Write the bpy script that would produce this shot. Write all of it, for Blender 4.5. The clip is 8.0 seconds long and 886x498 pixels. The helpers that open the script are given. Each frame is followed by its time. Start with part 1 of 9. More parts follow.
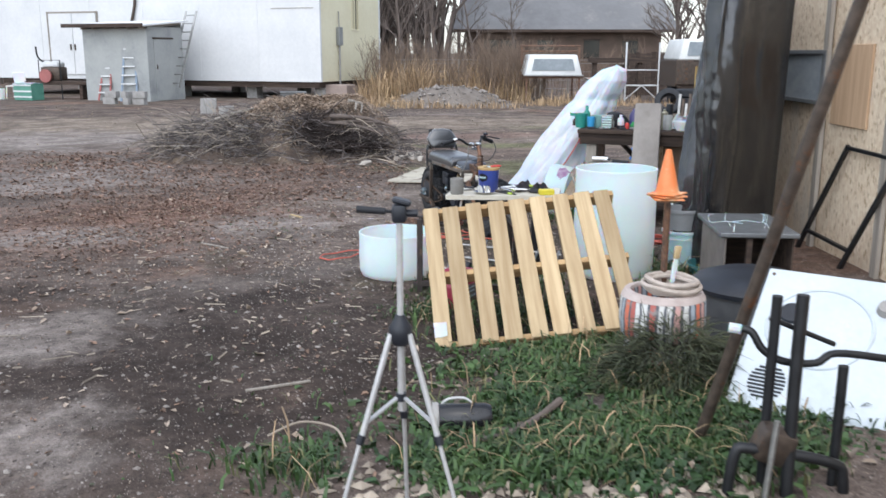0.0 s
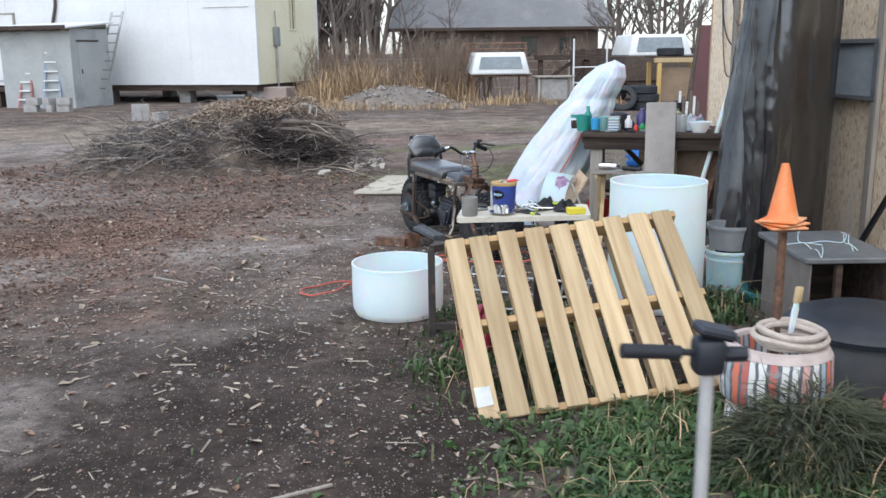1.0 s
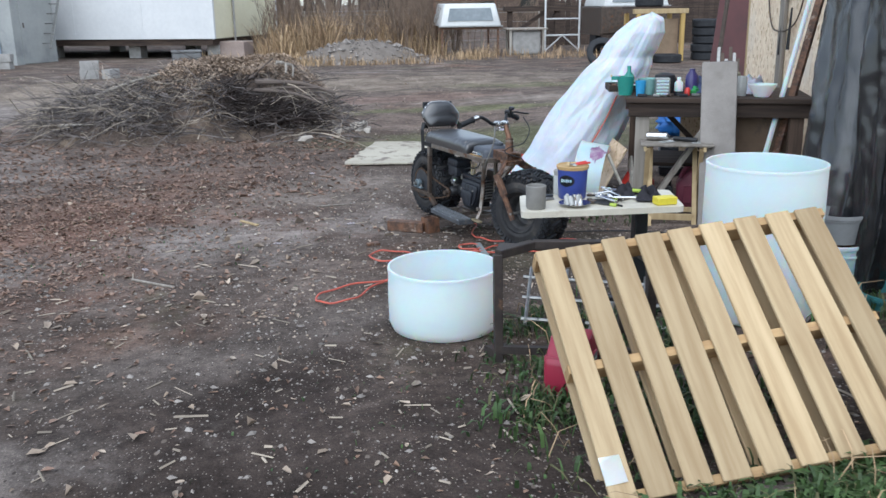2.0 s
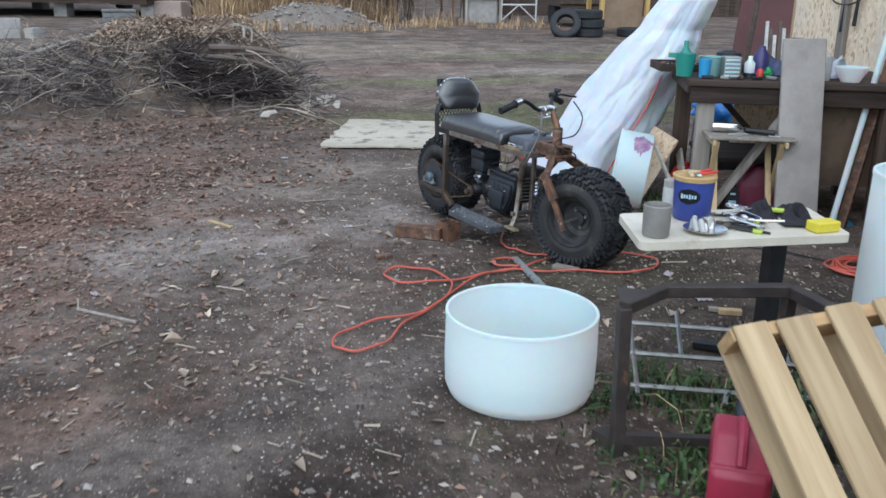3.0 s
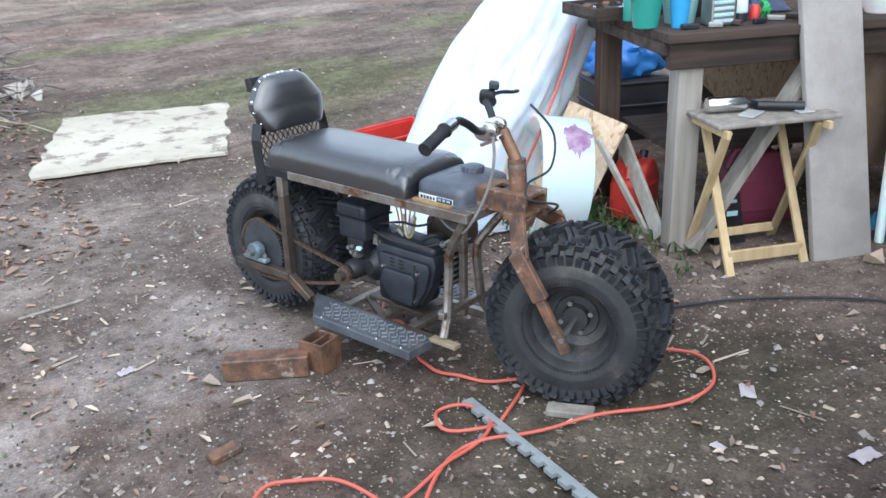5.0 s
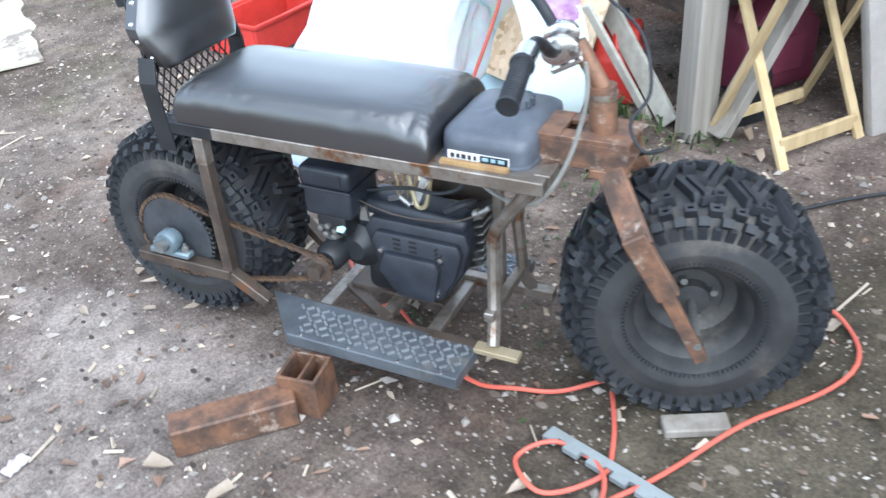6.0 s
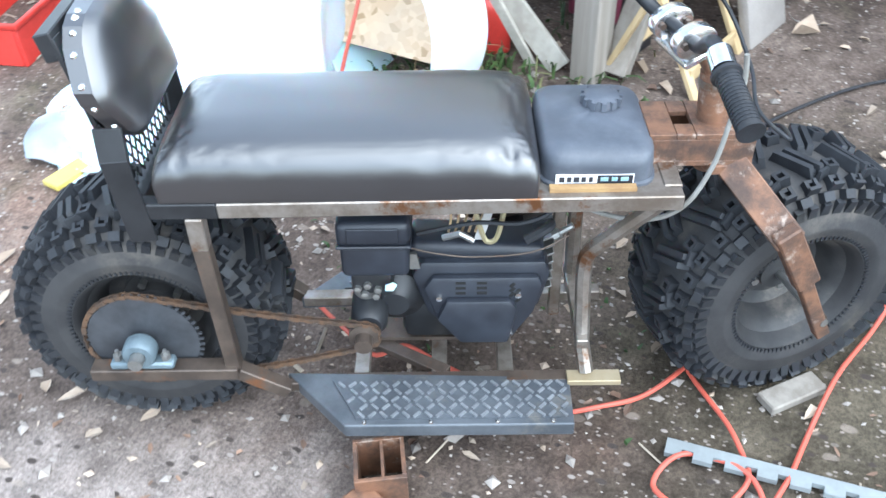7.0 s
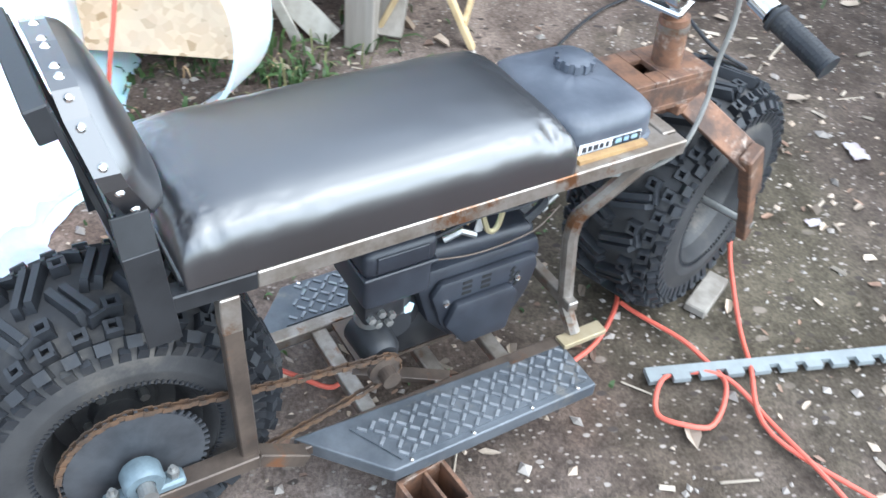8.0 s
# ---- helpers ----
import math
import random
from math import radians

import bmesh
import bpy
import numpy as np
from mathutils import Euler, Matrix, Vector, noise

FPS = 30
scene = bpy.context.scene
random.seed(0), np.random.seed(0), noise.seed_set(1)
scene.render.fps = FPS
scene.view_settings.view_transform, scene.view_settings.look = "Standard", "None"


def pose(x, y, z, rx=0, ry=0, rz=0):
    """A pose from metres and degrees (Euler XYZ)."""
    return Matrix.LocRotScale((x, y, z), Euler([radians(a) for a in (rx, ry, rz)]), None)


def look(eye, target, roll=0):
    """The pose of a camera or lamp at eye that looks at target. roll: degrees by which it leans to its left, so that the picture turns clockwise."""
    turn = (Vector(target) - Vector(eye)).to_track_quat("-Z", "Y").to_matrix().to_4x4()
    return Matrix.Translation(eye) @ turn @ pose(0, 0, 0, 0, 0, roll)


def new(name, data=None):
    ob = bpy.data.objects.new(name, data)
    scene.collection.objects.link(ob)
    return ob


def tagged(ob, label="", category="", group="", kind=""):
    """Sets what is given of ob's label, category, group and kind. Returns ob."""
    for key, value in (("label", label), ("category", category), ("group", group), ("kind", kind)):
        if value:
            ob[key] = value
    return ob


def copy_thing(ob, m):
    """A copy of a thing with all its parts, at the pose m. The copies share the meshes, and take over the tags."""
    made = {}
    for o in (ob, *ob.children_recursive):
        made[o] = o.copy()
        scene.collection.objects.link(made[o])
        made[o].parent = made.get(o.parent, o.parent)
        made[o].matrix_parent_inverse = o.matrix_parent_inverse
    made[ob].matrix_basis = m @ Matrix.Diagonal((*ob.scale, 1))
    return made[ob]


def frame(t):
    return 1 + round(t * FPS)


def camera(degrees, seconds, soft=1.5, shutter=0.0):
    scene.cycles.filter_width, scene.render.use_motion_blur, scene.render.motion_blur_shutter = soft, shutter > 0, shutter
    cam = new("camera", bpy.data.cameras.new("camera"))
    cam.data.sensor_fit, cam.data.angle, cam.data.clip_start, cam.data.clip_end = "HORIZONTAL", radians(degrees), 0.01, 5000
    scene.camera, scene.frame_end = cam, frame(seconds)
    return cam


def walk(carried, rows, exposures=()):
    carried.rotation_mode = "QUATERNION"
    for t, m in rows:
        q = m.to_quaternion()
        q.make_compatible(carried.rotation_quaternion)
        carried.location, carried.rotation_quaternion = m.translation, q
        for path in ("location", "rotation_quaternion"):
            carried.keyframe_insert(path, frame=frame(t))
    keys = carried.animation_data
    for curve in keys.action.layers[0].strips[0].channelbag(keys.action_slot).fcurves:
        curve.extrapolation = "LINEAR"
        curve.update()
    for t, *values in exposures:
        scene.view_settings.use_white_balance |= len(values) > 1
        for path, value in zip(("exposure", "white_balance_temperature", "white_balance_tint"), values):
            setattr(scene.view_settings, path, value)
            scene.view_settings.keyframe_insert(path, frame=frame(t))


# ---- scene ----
cam = camera(53.0, 8.0, shutter=0.2)
PATH = [
    (0, (0.129, 0.796, 1.583), (0.088, 2.748, 1.151), 0.1),
    (0.5, (-0.133, 1.271, 1.575), (-0.211, 3.234, 1.200), 0.4),
    (1, (-0.323, 1.824, 1.553), (-0.219, 3.774, 1.120), -0.7),
    (1.5, (-0.518, 2.378, 1.569), (-0.428, 4.322, 1.107), 1.3),
    (1.7, (-0.605, 2.574, 1.580), (-0.471, 4.509, 1.093), -0.3),
    (2.8, (-1.098, 3.835, 1.470), (-0.751, 5.707, 0.857), 1.8),
    (3, (-1.129, 4.117, 1.479), (-0.778, 5.993, 0.880), 1.0),
    (3.5, (-1.122, 4.737, 1.464), (-0.633, 6.590, 0.891), 0.1),
    (4, (-1.151, 5.338, 1.475), (-0.531, 7.150, 0.898), 0.5),
    (4.5, (-1.133, 5.913, 1.478), (-0.280, 7.608, 0.845), 0.1),
    (4.7, (-1.078, 6.168, 1.444), (-0.257, 7.862, 0.769), -1.9),
    (5.8, (-0.966, 7.375, 1.412), (0.096, 8.692, 0.345), -4.6),
    (6, (-0.91, 7.598, 1.387), (0.165, 8.856, 0.264), -5.1),
    (6.5, (-0.988, 8.091, 1.401), (0.199, 9.092, 0.141), -0.3),
    (7, (-1.03, 8.437, 1.433), (0.358, 9.034, 0.123), -2.2),
    (7.5, (-0.95, 8.811, 1.41), (0.514, 9.009, 0.062), 0.4),
    (8, (-0.976, 9.147, 1.394), (0.456, 8.826, 0.035), 6.7),
]
EXPOSURES = [(0.0, 1.05, 6250, 9), (1.5, 0.96, 6050, 7), (3.0, 0.84, 5900, 5), (3.5, 0.95, 5900, 5), (4.5, 1.32, 5950, 6), (5.8, 2.0, 5850, 4), (6.5, 2.34, 5750, 2), (8.0, 2.45, 5900, 3)]

walk(cam, [(t, look(eye, target, roll)) for t, eye, target, roll in PATH], EXPOSURES)

# ---- light ----
SUN_EL, SUN_AZ = 56.0, 202.0
world = bpy.data.worlds.new("sky")
world.use_nodes = True
scene.world = world
wn = world.node_tree
sky = wn.nodes.new("ShaderNodeTexSky")
sky.sky_type = "NISHITA"
sky.sun_disc = False
sky.sun_elevation = radians(SUN_EL)
sky.sun_rotation = radians(SUN_AZ)
sky.air_density, sky.dust_density, sky.ozone_density = 1.0, 1.0, 1.0
soft_sky = wn.nodes.new("ShaderNodeHueSaturation")
soft_sky.inputs["Saturation"].default_value = 0.45
wn.links.new(sky.outputs["Color"], soft_sky.inputs["Color"])
wn.links.new(soft_sky.outputs["Color"], wn.nodes["Background"].inputs["Color"])
wn.nodes["Background"].inputs["Strength"].default_value = 0.15
sun = new("sun", bpy.data.lights.new("sun", "SUN"))
sun.data.energy, sun.data.angle, sun.data.color = 1.0, radians(100), (1.0, 0.98, 0.95)
sa, se = radians(SUN_AZ), radians(SUN_EL)
sun_dir = Vector((math.sin(sa) * math.cos(se), math.cos(sa) * math.cos(se), math.sin(se)))
sun.matrix_world = look(sun_dir * 50, (0, 0, 0))


# ---- materials ----
def shader(name):
    m = bpy.data.materials.new(name)
    m.use_nodes = True
    nt = m.node_tree
    return m, nt, nt.nodes["Principled BSDF"]


def node(nt, kind, **inputs):
    n = nt.nodes.new("ShaderNode" + kind)
    for key, value in inputs.items():
        n.inputs[key.replace("_", " ")].default_value = value
    return n


def coords(nt, stretch=(1, 1, 1), space="Object", rot=(0, 0, 0)):
    tc = nt.nodes.new("ShaderNodeTexCoord")
    mp = nt.nodes.new("ShaderNodeMapping")
    mp.inputs["Scale"].default_value = stretch
    mp.inputs["Rotation"].default_value = rot
    nt.links.new(tc.outputs[space], mp.inputs["Vector"])
    return mp.outputs["Vector"]


def noise_tex(nt, vec, scale, detail=4.0, rough=0.6, distort=0.0):
    n = node(nt, "TexNoise", Scale=scale, Detail=detail, Roughness=rough, Distortion=distort)
    nt.links.new(vec, n.inputs["Vector"])
    return n.outputs["Fac"]


def ramp(nt, fac, a, b):
    r = nt.nodes.new("ShaderNodeMapRange")
    r.interpolation_type = "SMOOTHSTEP"
    r.inputs["From Min"].default_value, r.inputs["From Max"].default_value = a, b
    nt.links.new(fac, r.inputs["Value"])
    return r.outputs["Result"]


def blend(nt, fac, a, b, mode="MIX"):
    m = nt.nodes.new("ShaderNodeMix")
    m.data_type, m.blend_type = "RGBA", mode
    for sock, v in ((m.inputs[0], fac), (m.inputs[6], a), (m.inputs[7], b)):
        if isinstance(v, (int, float)):
            sock.default_value = v
        elif isinstance(v, tuple):
            sock.default_value = (*v, 1.0)
        else:
            nt.links.new(v, sock)
    return m.outputs[2]


def bump(nt, bsdf, fac, strength, dist):
    b = node(nt, "Bump", Strength=strength, Distance=dist)
    nt.links.new(fac, b.inputs["Height"])
    nt.links.new(b.outputs["Normal"], bsdf.inputs["Normal"])


def surface(name, c1, c2, scale=8.0, rough=0.6, metal=0.0, bump_s=0.25, bump_d=0.002, fine=60.0, stain=None, stain_scale=3.0,
            stain_at=(0.55, 0.7), stretch=(1, 1, 1), island=0.0, gloss=0.12, spec=0.5):
    """A two-scale surface: c1 and c2 mixed by broad noise, grain in roughness and relief, and stains of a third colour."""
    m, nt, b = shader(name)
    v = coords(nt, stretch)
    broad = noise_tex(nt, v, scale, 5.0, 0.65)
    grain = noise_tex(nt, v, fine, 3.0, 0.6)
    col = blend(nt, ramp(nt, broad, 0.32, 0.68), c1, c2)
    col = blend(nt, 0.22, col, blend(nt, grain, (0.25, 0.25, 0.25), (1.0, 1.0, 1.0)), "MULTIPLY") if fine else col
    if stain:
        col = blend(nt, ramp(nt, noise_tex(nt, v, stain_scale, 6.0, 0.7), *stain_at), col, stain)
    if island:
        geo = nt.nodes.new("ShaderNodeNewGeometry")
        info = nt.nodes.new("ShaderNodeObjectInfo")
        add = nt.nodes.new("ShaderNodeMath")
        add.operation = "ADD"
        nt.links.new(geo.outputs["Random Per Island"], add.inputs[0])
        nt.links.new(info.outputs["Random"], add.inputs[1])
        fr = nt.nodes.new("ShaderNodeMath")
        fr.operation = "FRACT"
        nt.links.new(add.outputs[0], fr.inputs[0])
        hsv = node(nt, "HueSaturation")
        mr = nt.nodes.new("ShaderNodeMapRange")
        mr.inputs["To Min"].default_value, mr.inputs["To Max"].default_value = 1 - island, 1 + island
        nt.links.new(fr.outputs[0], mr.inputs["Value"])
        nt.links.new(mr.outputs[0], hsv.inputs["Value"])
        nt.links.new(col, hsv.inputs["Color"])
        col = hsv.outputs["Color"]
    nt.links.new(col, b.inputs["Base Color"])
    r = nt.nodes.new("ShaderNodeMapRange")
    r.inputs["To Min"].default_value, r.inputs["To Max"].default_value = max(0.02, rough - gloss), min(1, rough + gloss)
    nt.links.new(broad, r.inputs["Value"])
    nt.links.new(r.outputs[0], b.inputs["Roughness"])
    b.inputs["Metallic"].default_value = metal
    b.inputs["Specular IOR Level"].default_value = spec
    if bump_s:
        bump(nt, b, grain, bump_s, bump_d)
    return m


def wood(name, light, dark, axis=0, rough=0.75, island=0.25, stain=None, scale=1.0):
    """Sawn wood with grain along one axis of the piece."""
    st = [26.0 * scale] * 3
    st[axis] = 1.6 * scale
    return surface(name, light, dark, 1.0, rough, 0, 0.35, 0.0015, 4.0, stain, 0.22, (0.6, 0.72), tuple(st), island, spec=0.25)


def ground_material():
    """Trodden brown dirt: mulch-red, mossy and pale dusty patches, with chips of many sizes trodden in."""
    m, nt, b = shader("packed_dirt")
    v = coords(nt)
    mid = noise_tex(nt, v, 1.3, 5.0, 0.65)
    small = noise_tex(nt, v, 11.0, 6.0, 0.75)
    grit = noise_tex(nt, v, 110.0, 4.0, 0.75)
    col = blend(nt, ramp(nt, mid, 0.35, 0.65), (0.120, 0.094, 0.080), (0.195, 0.158, 0.137))
    col = blend(nt, ramp(nt, noise_tex(nt, v, 0.45, 5.0, 0.65, 0.5), 0.52, 0.66), col, (0.22, 0.148, 0.116))
    col = blend(nt, ramp(nt, noise_tex(nt, coords(nt, (1, 1, 1), "Object", (0, 0, 1.0)), 0.7, 5.0, 0.7, 0.3), 0.55, 0.72), col, (0.145, 0.135, 0.085))
    dusty = ramp(nt, noise_tex(nt, coords(nt, (0.55, 1.0, 1), "Object", (0.4, 0, 0.5)), 0.42, 6.0, 0.68, 0.6), 0.56, 0.68)
    col = blend(nt, dusty, col, (0.33, 0.295, 0.27))
    edge = noise_tex(nt, v, 1.1, 6.0, 0.7, 0.5)

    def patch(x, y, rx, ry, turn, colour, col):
        """A soft ragged patch of another colour blended into the ground."""
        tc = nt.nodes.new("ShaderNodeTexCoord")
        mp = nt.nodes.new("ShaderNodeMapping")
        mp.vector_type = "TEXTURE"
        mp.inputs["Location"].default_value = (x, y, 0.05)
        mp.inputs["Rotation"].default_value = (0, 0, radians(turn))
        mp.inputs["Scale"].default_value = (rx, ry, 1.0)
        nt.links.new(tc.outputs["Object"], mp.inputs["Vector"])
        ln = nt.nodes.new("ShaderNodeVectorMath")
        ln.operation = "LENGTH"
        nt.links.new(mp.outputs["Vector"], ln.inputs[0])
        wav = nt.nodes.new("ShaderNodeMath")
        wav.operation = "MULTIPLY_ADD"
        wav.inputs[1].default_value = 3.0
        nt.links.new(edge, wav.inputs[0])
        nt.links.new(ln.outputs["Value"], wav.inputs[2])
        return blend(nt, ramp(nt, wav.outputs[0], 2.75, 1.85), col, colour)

    # damp dark soil near the pallet, mulch under the leaf drift, pale trodden tracks
    col = patch(-1.0, 5.3, 2.5, 1.8, 0, (0.068, 0.053, 0.046), col)
    col = patch(0.6, 7.6, 1.3, 0.8, 0, (0.100, 0.080, 0.068), col)
    col = patch(-2.6, 9.4, 2.0, 1.3, 60, (0.215, 0.132, 0.102), col)
    for x, y, rx, ry, turn in ((-3.25, 8.3, 0.9, 0.6, 30), (-4.9, 12.2, 2.4, 1.0, 70), (-8.0, 17.0, 5.0, 3.0, 40), (-1.9, 3.6, 0.8, 0.5, 60), (-2.3, 5.4, 0.9, 0.5, 20), (-1.6, 8.9, 0.9, 0.7, 0)):
        col = patch(x, y, rx, ry, turn, (0.31, 0.275, 0.252), col)
    col = patch(-1.0, 14.9, 5.0, 1.5, 8, (0.215, 0.168, 0.142), col)
    col = patch(1.2, 13.0, 2.2, 1.0, -10, (0.150, 0.150, 0.085), col)
    col = patch(-0.9, 10.6, 1.3, 0.8, 20, (0.23, 0.195, 0.17), col)
    col = patch(-4.0, 21.0, 9.0, 2.6, 4, (0.31, 0.26, 0.21), col)
    col = patch(3.5, 17.5, 3.6, 0.9, 6, (0.30, 0.255, 0.22), col)
    col = patch(1.2, 16.2, 2.0, 0.45, -4, (0.185, 0.185, 0.105), col)
    col = patch(4.6, 15.0, 1.8, 0.5, 10, (0.175, 0.180, 0.100), col)
    col = patch(4.2, 20.0, 3.0, 0.6, 0, (0.20, 0.195, 0.120), col)
    col = patch(-0.6, 18.0, 2.6, 0.6, 4, (0.27, 0.195, 0.165), col)
    col = patch(5.5, 17.0, 2.2, 0.6, -6, (0.26, 0.185, 0.155), col)
    col = patch(-1.35, 6.75, 1.5, 0.30, 36, (0.145, 0.122, 0.108), col)
    # darker round the bike's front wheel, paler to the side of its rear
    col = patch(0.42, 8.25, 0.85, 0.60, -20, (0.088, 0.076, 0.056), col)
    col = patch(-0.62, 9.30, 0.55, 0.45, 30, (0.27, 0.235, 0.215), col)
    col = blend(nt, 0.75, col, blend(nt, ramp(nt, small, 0.25, 0.72), (0.30, 0.285, 0.28), (1.28, 1.26, 1.24)), "MULTIPLY")
    damp = ramp(nt, noise_tex(nt, v, 1.7, 6.0), 0.40, 0.62)
    col = blend(nt, 0.8, col, blend(nt, damp, (0.62, 0.60, 0.59), (1.14, 1.13, 1.13)), "MULTIPLY")
    col = blend(nt, 0.6, col, blend(nt, ramp(nt, grit, 0.3, 0.7), (0.38, 0.37, 0.365), (1.38, 1.38, 1.38)), "MULTIPLY")
    for scale, lo, c in ((42.0, 0.965, (0.27, 0.225, 0.19)), (85.0, 0.945, (0.29, 0.255, 0.23)), (150.0, 0.89, (0.25, 0.215, 0.19)), (60.0, 0.90, (0.055, 0.045, 0.04))):
        vor = nt.nodes.new("ShaderNodeTexVoronoi")
        vor.inputs["Scale"].default_value = scale
        nt.links.new(coords(nt, (1.0, 0.6, 1.0), "Object", (0, 0, scale)), vor.inputs["Vector"])
        sep = nt.nodes.new("ShaderNodeSeparateColor")
        nt.links.new(vor.outputs["Color"], sep.inputs[0])
        fleck = nt.nodes.new("ShaderNodeMath")
        fleck.operation = "MULTIPLY"
        nt.links.new(ramp(nt, sep.outputs[0], lo, lo + 0.05), fleck.inputs[0])
        nt.links.new(ramp(nt, vor.outputs["Distance"], 0.5, 0.3), fleck.inputs[1])
        col = blend(nt, fleck.outputs[0], col, c)
    nt.links.new(col, b.inputs["Base Color"])
    b.inputs["Roughness"].default_value = 0.95
    b.inputs["Specular IOR Level"].default_value = 0.15
    h = nt.nodes.new("ShaderNodeMath")
    h.operation = "ADD"
    nt.links.new(small, h.inputs[0])
    nt.links.new(grit, h.inputs[1])
    bump(nt, b, h.outputs[0], 0.6, 0.012)
    return m


def osb_material(name, stretch=(1, 1, 1), dull=1.0):
    m, nt, b = shader(name)
    v = coords(nt, stretch)
    wob = nt.nodes.new("ShaderNodeTexNoise")
    wob.inputs["Scale"].default_value = 6.0
    nt.links.new(v, wob.inputs["Vector"])
    mv = nt.nodes.new("ShaderNodeMix")
    mv.data_type = "VECTOR"
    mv.inputs[0].default_value = 0.05
    nt.links.new(v, mv.inputs[4])
    nt.links.new(wob.outputs["Color"], mv.inputs[5])
    vor = nt.nodes.new("ShaderNodeTexVoronoi")
    vor.inputs["Scale"].default_value = 30.0
    nt.links.new(mv.outputs[1], vor.inputs["Vector"])
    vor.inputs["Randomness"].default_value = 1.0
    sep = nt.nodes.new("ShaderNodeSeparateColor")
    nt.links.new(vor.outputs["Color"], sep.inputs[0])
    col = blend(nt, sep.outputs[0], (0.68, 0.53, 0.38), (0.82, 0.70, 0.54))
    col = blend(nt, ramp(nt, sep.outputs[1], 0.8, 0.97), col, (0.48, 0.35, 0.22))
    col = blend(nt, ramp(nt, noise_tex(nt, v, 0.9, 5.0), 0.5, 0.75), col, (0.62, 0.56, 0.48))
    nt.links.new(col, b.inputs["Base Color"])
    b.inputs["Roughness"].default_value = 0.7
    b.inputs["Specular IOR Level"].default_value = 0.3
    col = blend(nt, 1.0, col, (dull, dull * 0.93, dull * 0.85), "MULTIPLY") if dull < 1 else col
    nt.links.new(col, b.inputs["Base Color"])
    bump(nt, b, sep.outputs[2], 0.3, 0.003)
    return m


M = {}
M["ground"] = ground_material()
M["osb"] = osb_material("osb_sheet", (1, 2.2, 1))
M["osb_bits"] = osb_material("osb_offcut", (3.5, 1.6, 1.6), 0.92)
M["black_rubber"] = surface("tyre_rubber", (0.011, 0.012, 0.015), (0.021, 0.023, 0.028), 14, 0.62, 0, 0.4, 0.001, 160, (0.050, 0.047, 0.042), 9, (0.56, 0.78), spec=0.4)
M["sidewall"] = surface("dusty_tyre_sidewall", (0.022, 0.022, 0.024), (0.040, 0.039, 0.040), 11, 0.72, 0, 0.4, 0.001, 140, (0.095, 0.084, 0.072), 6, (0.52, 0.76), spec=0.35)
M["vinyl"] = surface("black_vinyl", (0.004, 0.004, 0.006), (0.008, 0.008, 0.011), 6, 0.33, 0, 0.12, 0.0006, 260, (0.014, 0.014, 0.017), 7, (0.6, 0.8), gloss=0.07, spec=1.0)
M["bare_steel"] = surface("weathered_steel_tube", (0.34, 0.31, 0.28), (0.20, 0.165, 0.135), 18, 0.42, 0.75, 0.2, 0.0006, 120, (0.16, 0.075, 0.035), 11, (0.54, 0.66))
M["dark_steel"] = surface("browned_steel", (0.072, 0.056, 0.047), (0.125, 0.096, 0.077), 16, 0.5, 0.55, 0.25, 0.0008, 120, (0.17, 0.075, 0.035), 9, (0.55, 0.7))
M["rust"] = surface("rusty_steel", (0.225, 0.115, 0.068), (0.080, 0.052, 0.041), 21, 0.60, 0.35, 0.5, 0.0014, 130, (0.36, 0.29, 0.24), 11, (0.57, 0.69))
M["black_metal"] = surface("black_painted_metal", (0.009, 0.010, 0.012), (0.019, 0.020, 0.023), 12, 0.45, 0.1, 0.2, 0.0006, 120, (0.12, 0.115, 0.11), 14, (0.66, 0.75))
M["black_plastic"] = surface("matt_black_plastic", (0.010, 0.012, 0.018), (0.022, 0.026, 0.036), 10, 0.48, 0, 0.15, 0.0006, 200, (0.09, 0.09, 0.09), 10, (0.66, 0.8))
M["grey_board"] = surface("dusty_tread_plate", (0.085, 0.095, 0.11), (0.13, 0.142, 0.16), 12, 0.42, 0.4, 0.3, 0.0008, 140, (0.17, 0.16, 0.145), 9, (0.55, 0.72))
M["tank"] = surface("dusty_black_tank", (0.055, 0.063, 0.080), (0.095, 0.105, 0.128), 9, 0.42, 0, 0.12, 0.0006, 160, (0.14, 0.145, 0.16), 8, (0.6, 0.8))
M["chrome"] = surface("chrome", (0.80, 0.80, 0.80), (0.66, 0.66, 0.66), 20, 0.2, 1.0, 0.05, 0.0003, 120, (0.3, 0.22, 0.16), 25, (0.64, 0.72), gloss=0.08)
M["alloy"] = surface("cast_alloy", (0.42, 0.42, 0.41), (0.3, 0.3, 0.29), 18, 0.45, 0.9, 0.25, 0.0006, 140, (0.16, 0.13, 0.1), 12, (0.58, 0.7))
M["white_paint"] = surface("white_sheet_cladding", (0.74, 0.745, 0.75), (0.66, 0.67, 0.68), 0.6, 0.55, 0, 0.08, 0.002, 8, (0.55, 0.53, 0.5), 0.9, (0.62, 0.8))
# yellower and a little paler than the long walls' white
M["cream_end"] = surface("cream_cladding", (0.80, 0.75, 0.55), (0.74, 0.68, 0.48), 0.6, 0.55, 0, 0.08, 0.002, 8, (0.6, 0.54, 0.42), 0.9, (0.64, 0.8))
M["white_plastic"] = surface("white_polyethylene", (0.91, 0.925, 0.93), (0.88, 0.895, 0.90), 3.5, 0.42, 0, 0.06, 0.001, 0, (0.76, 0.75, 0.70), 4, (0.66, 0.84))
M["orange_cable"] = surface("orange_red_cord", (0.60, 0.115, 0.075), (0.48, 0.10, 0.07), 8, 0.5, 0, 0.1, 0.0005, 80)
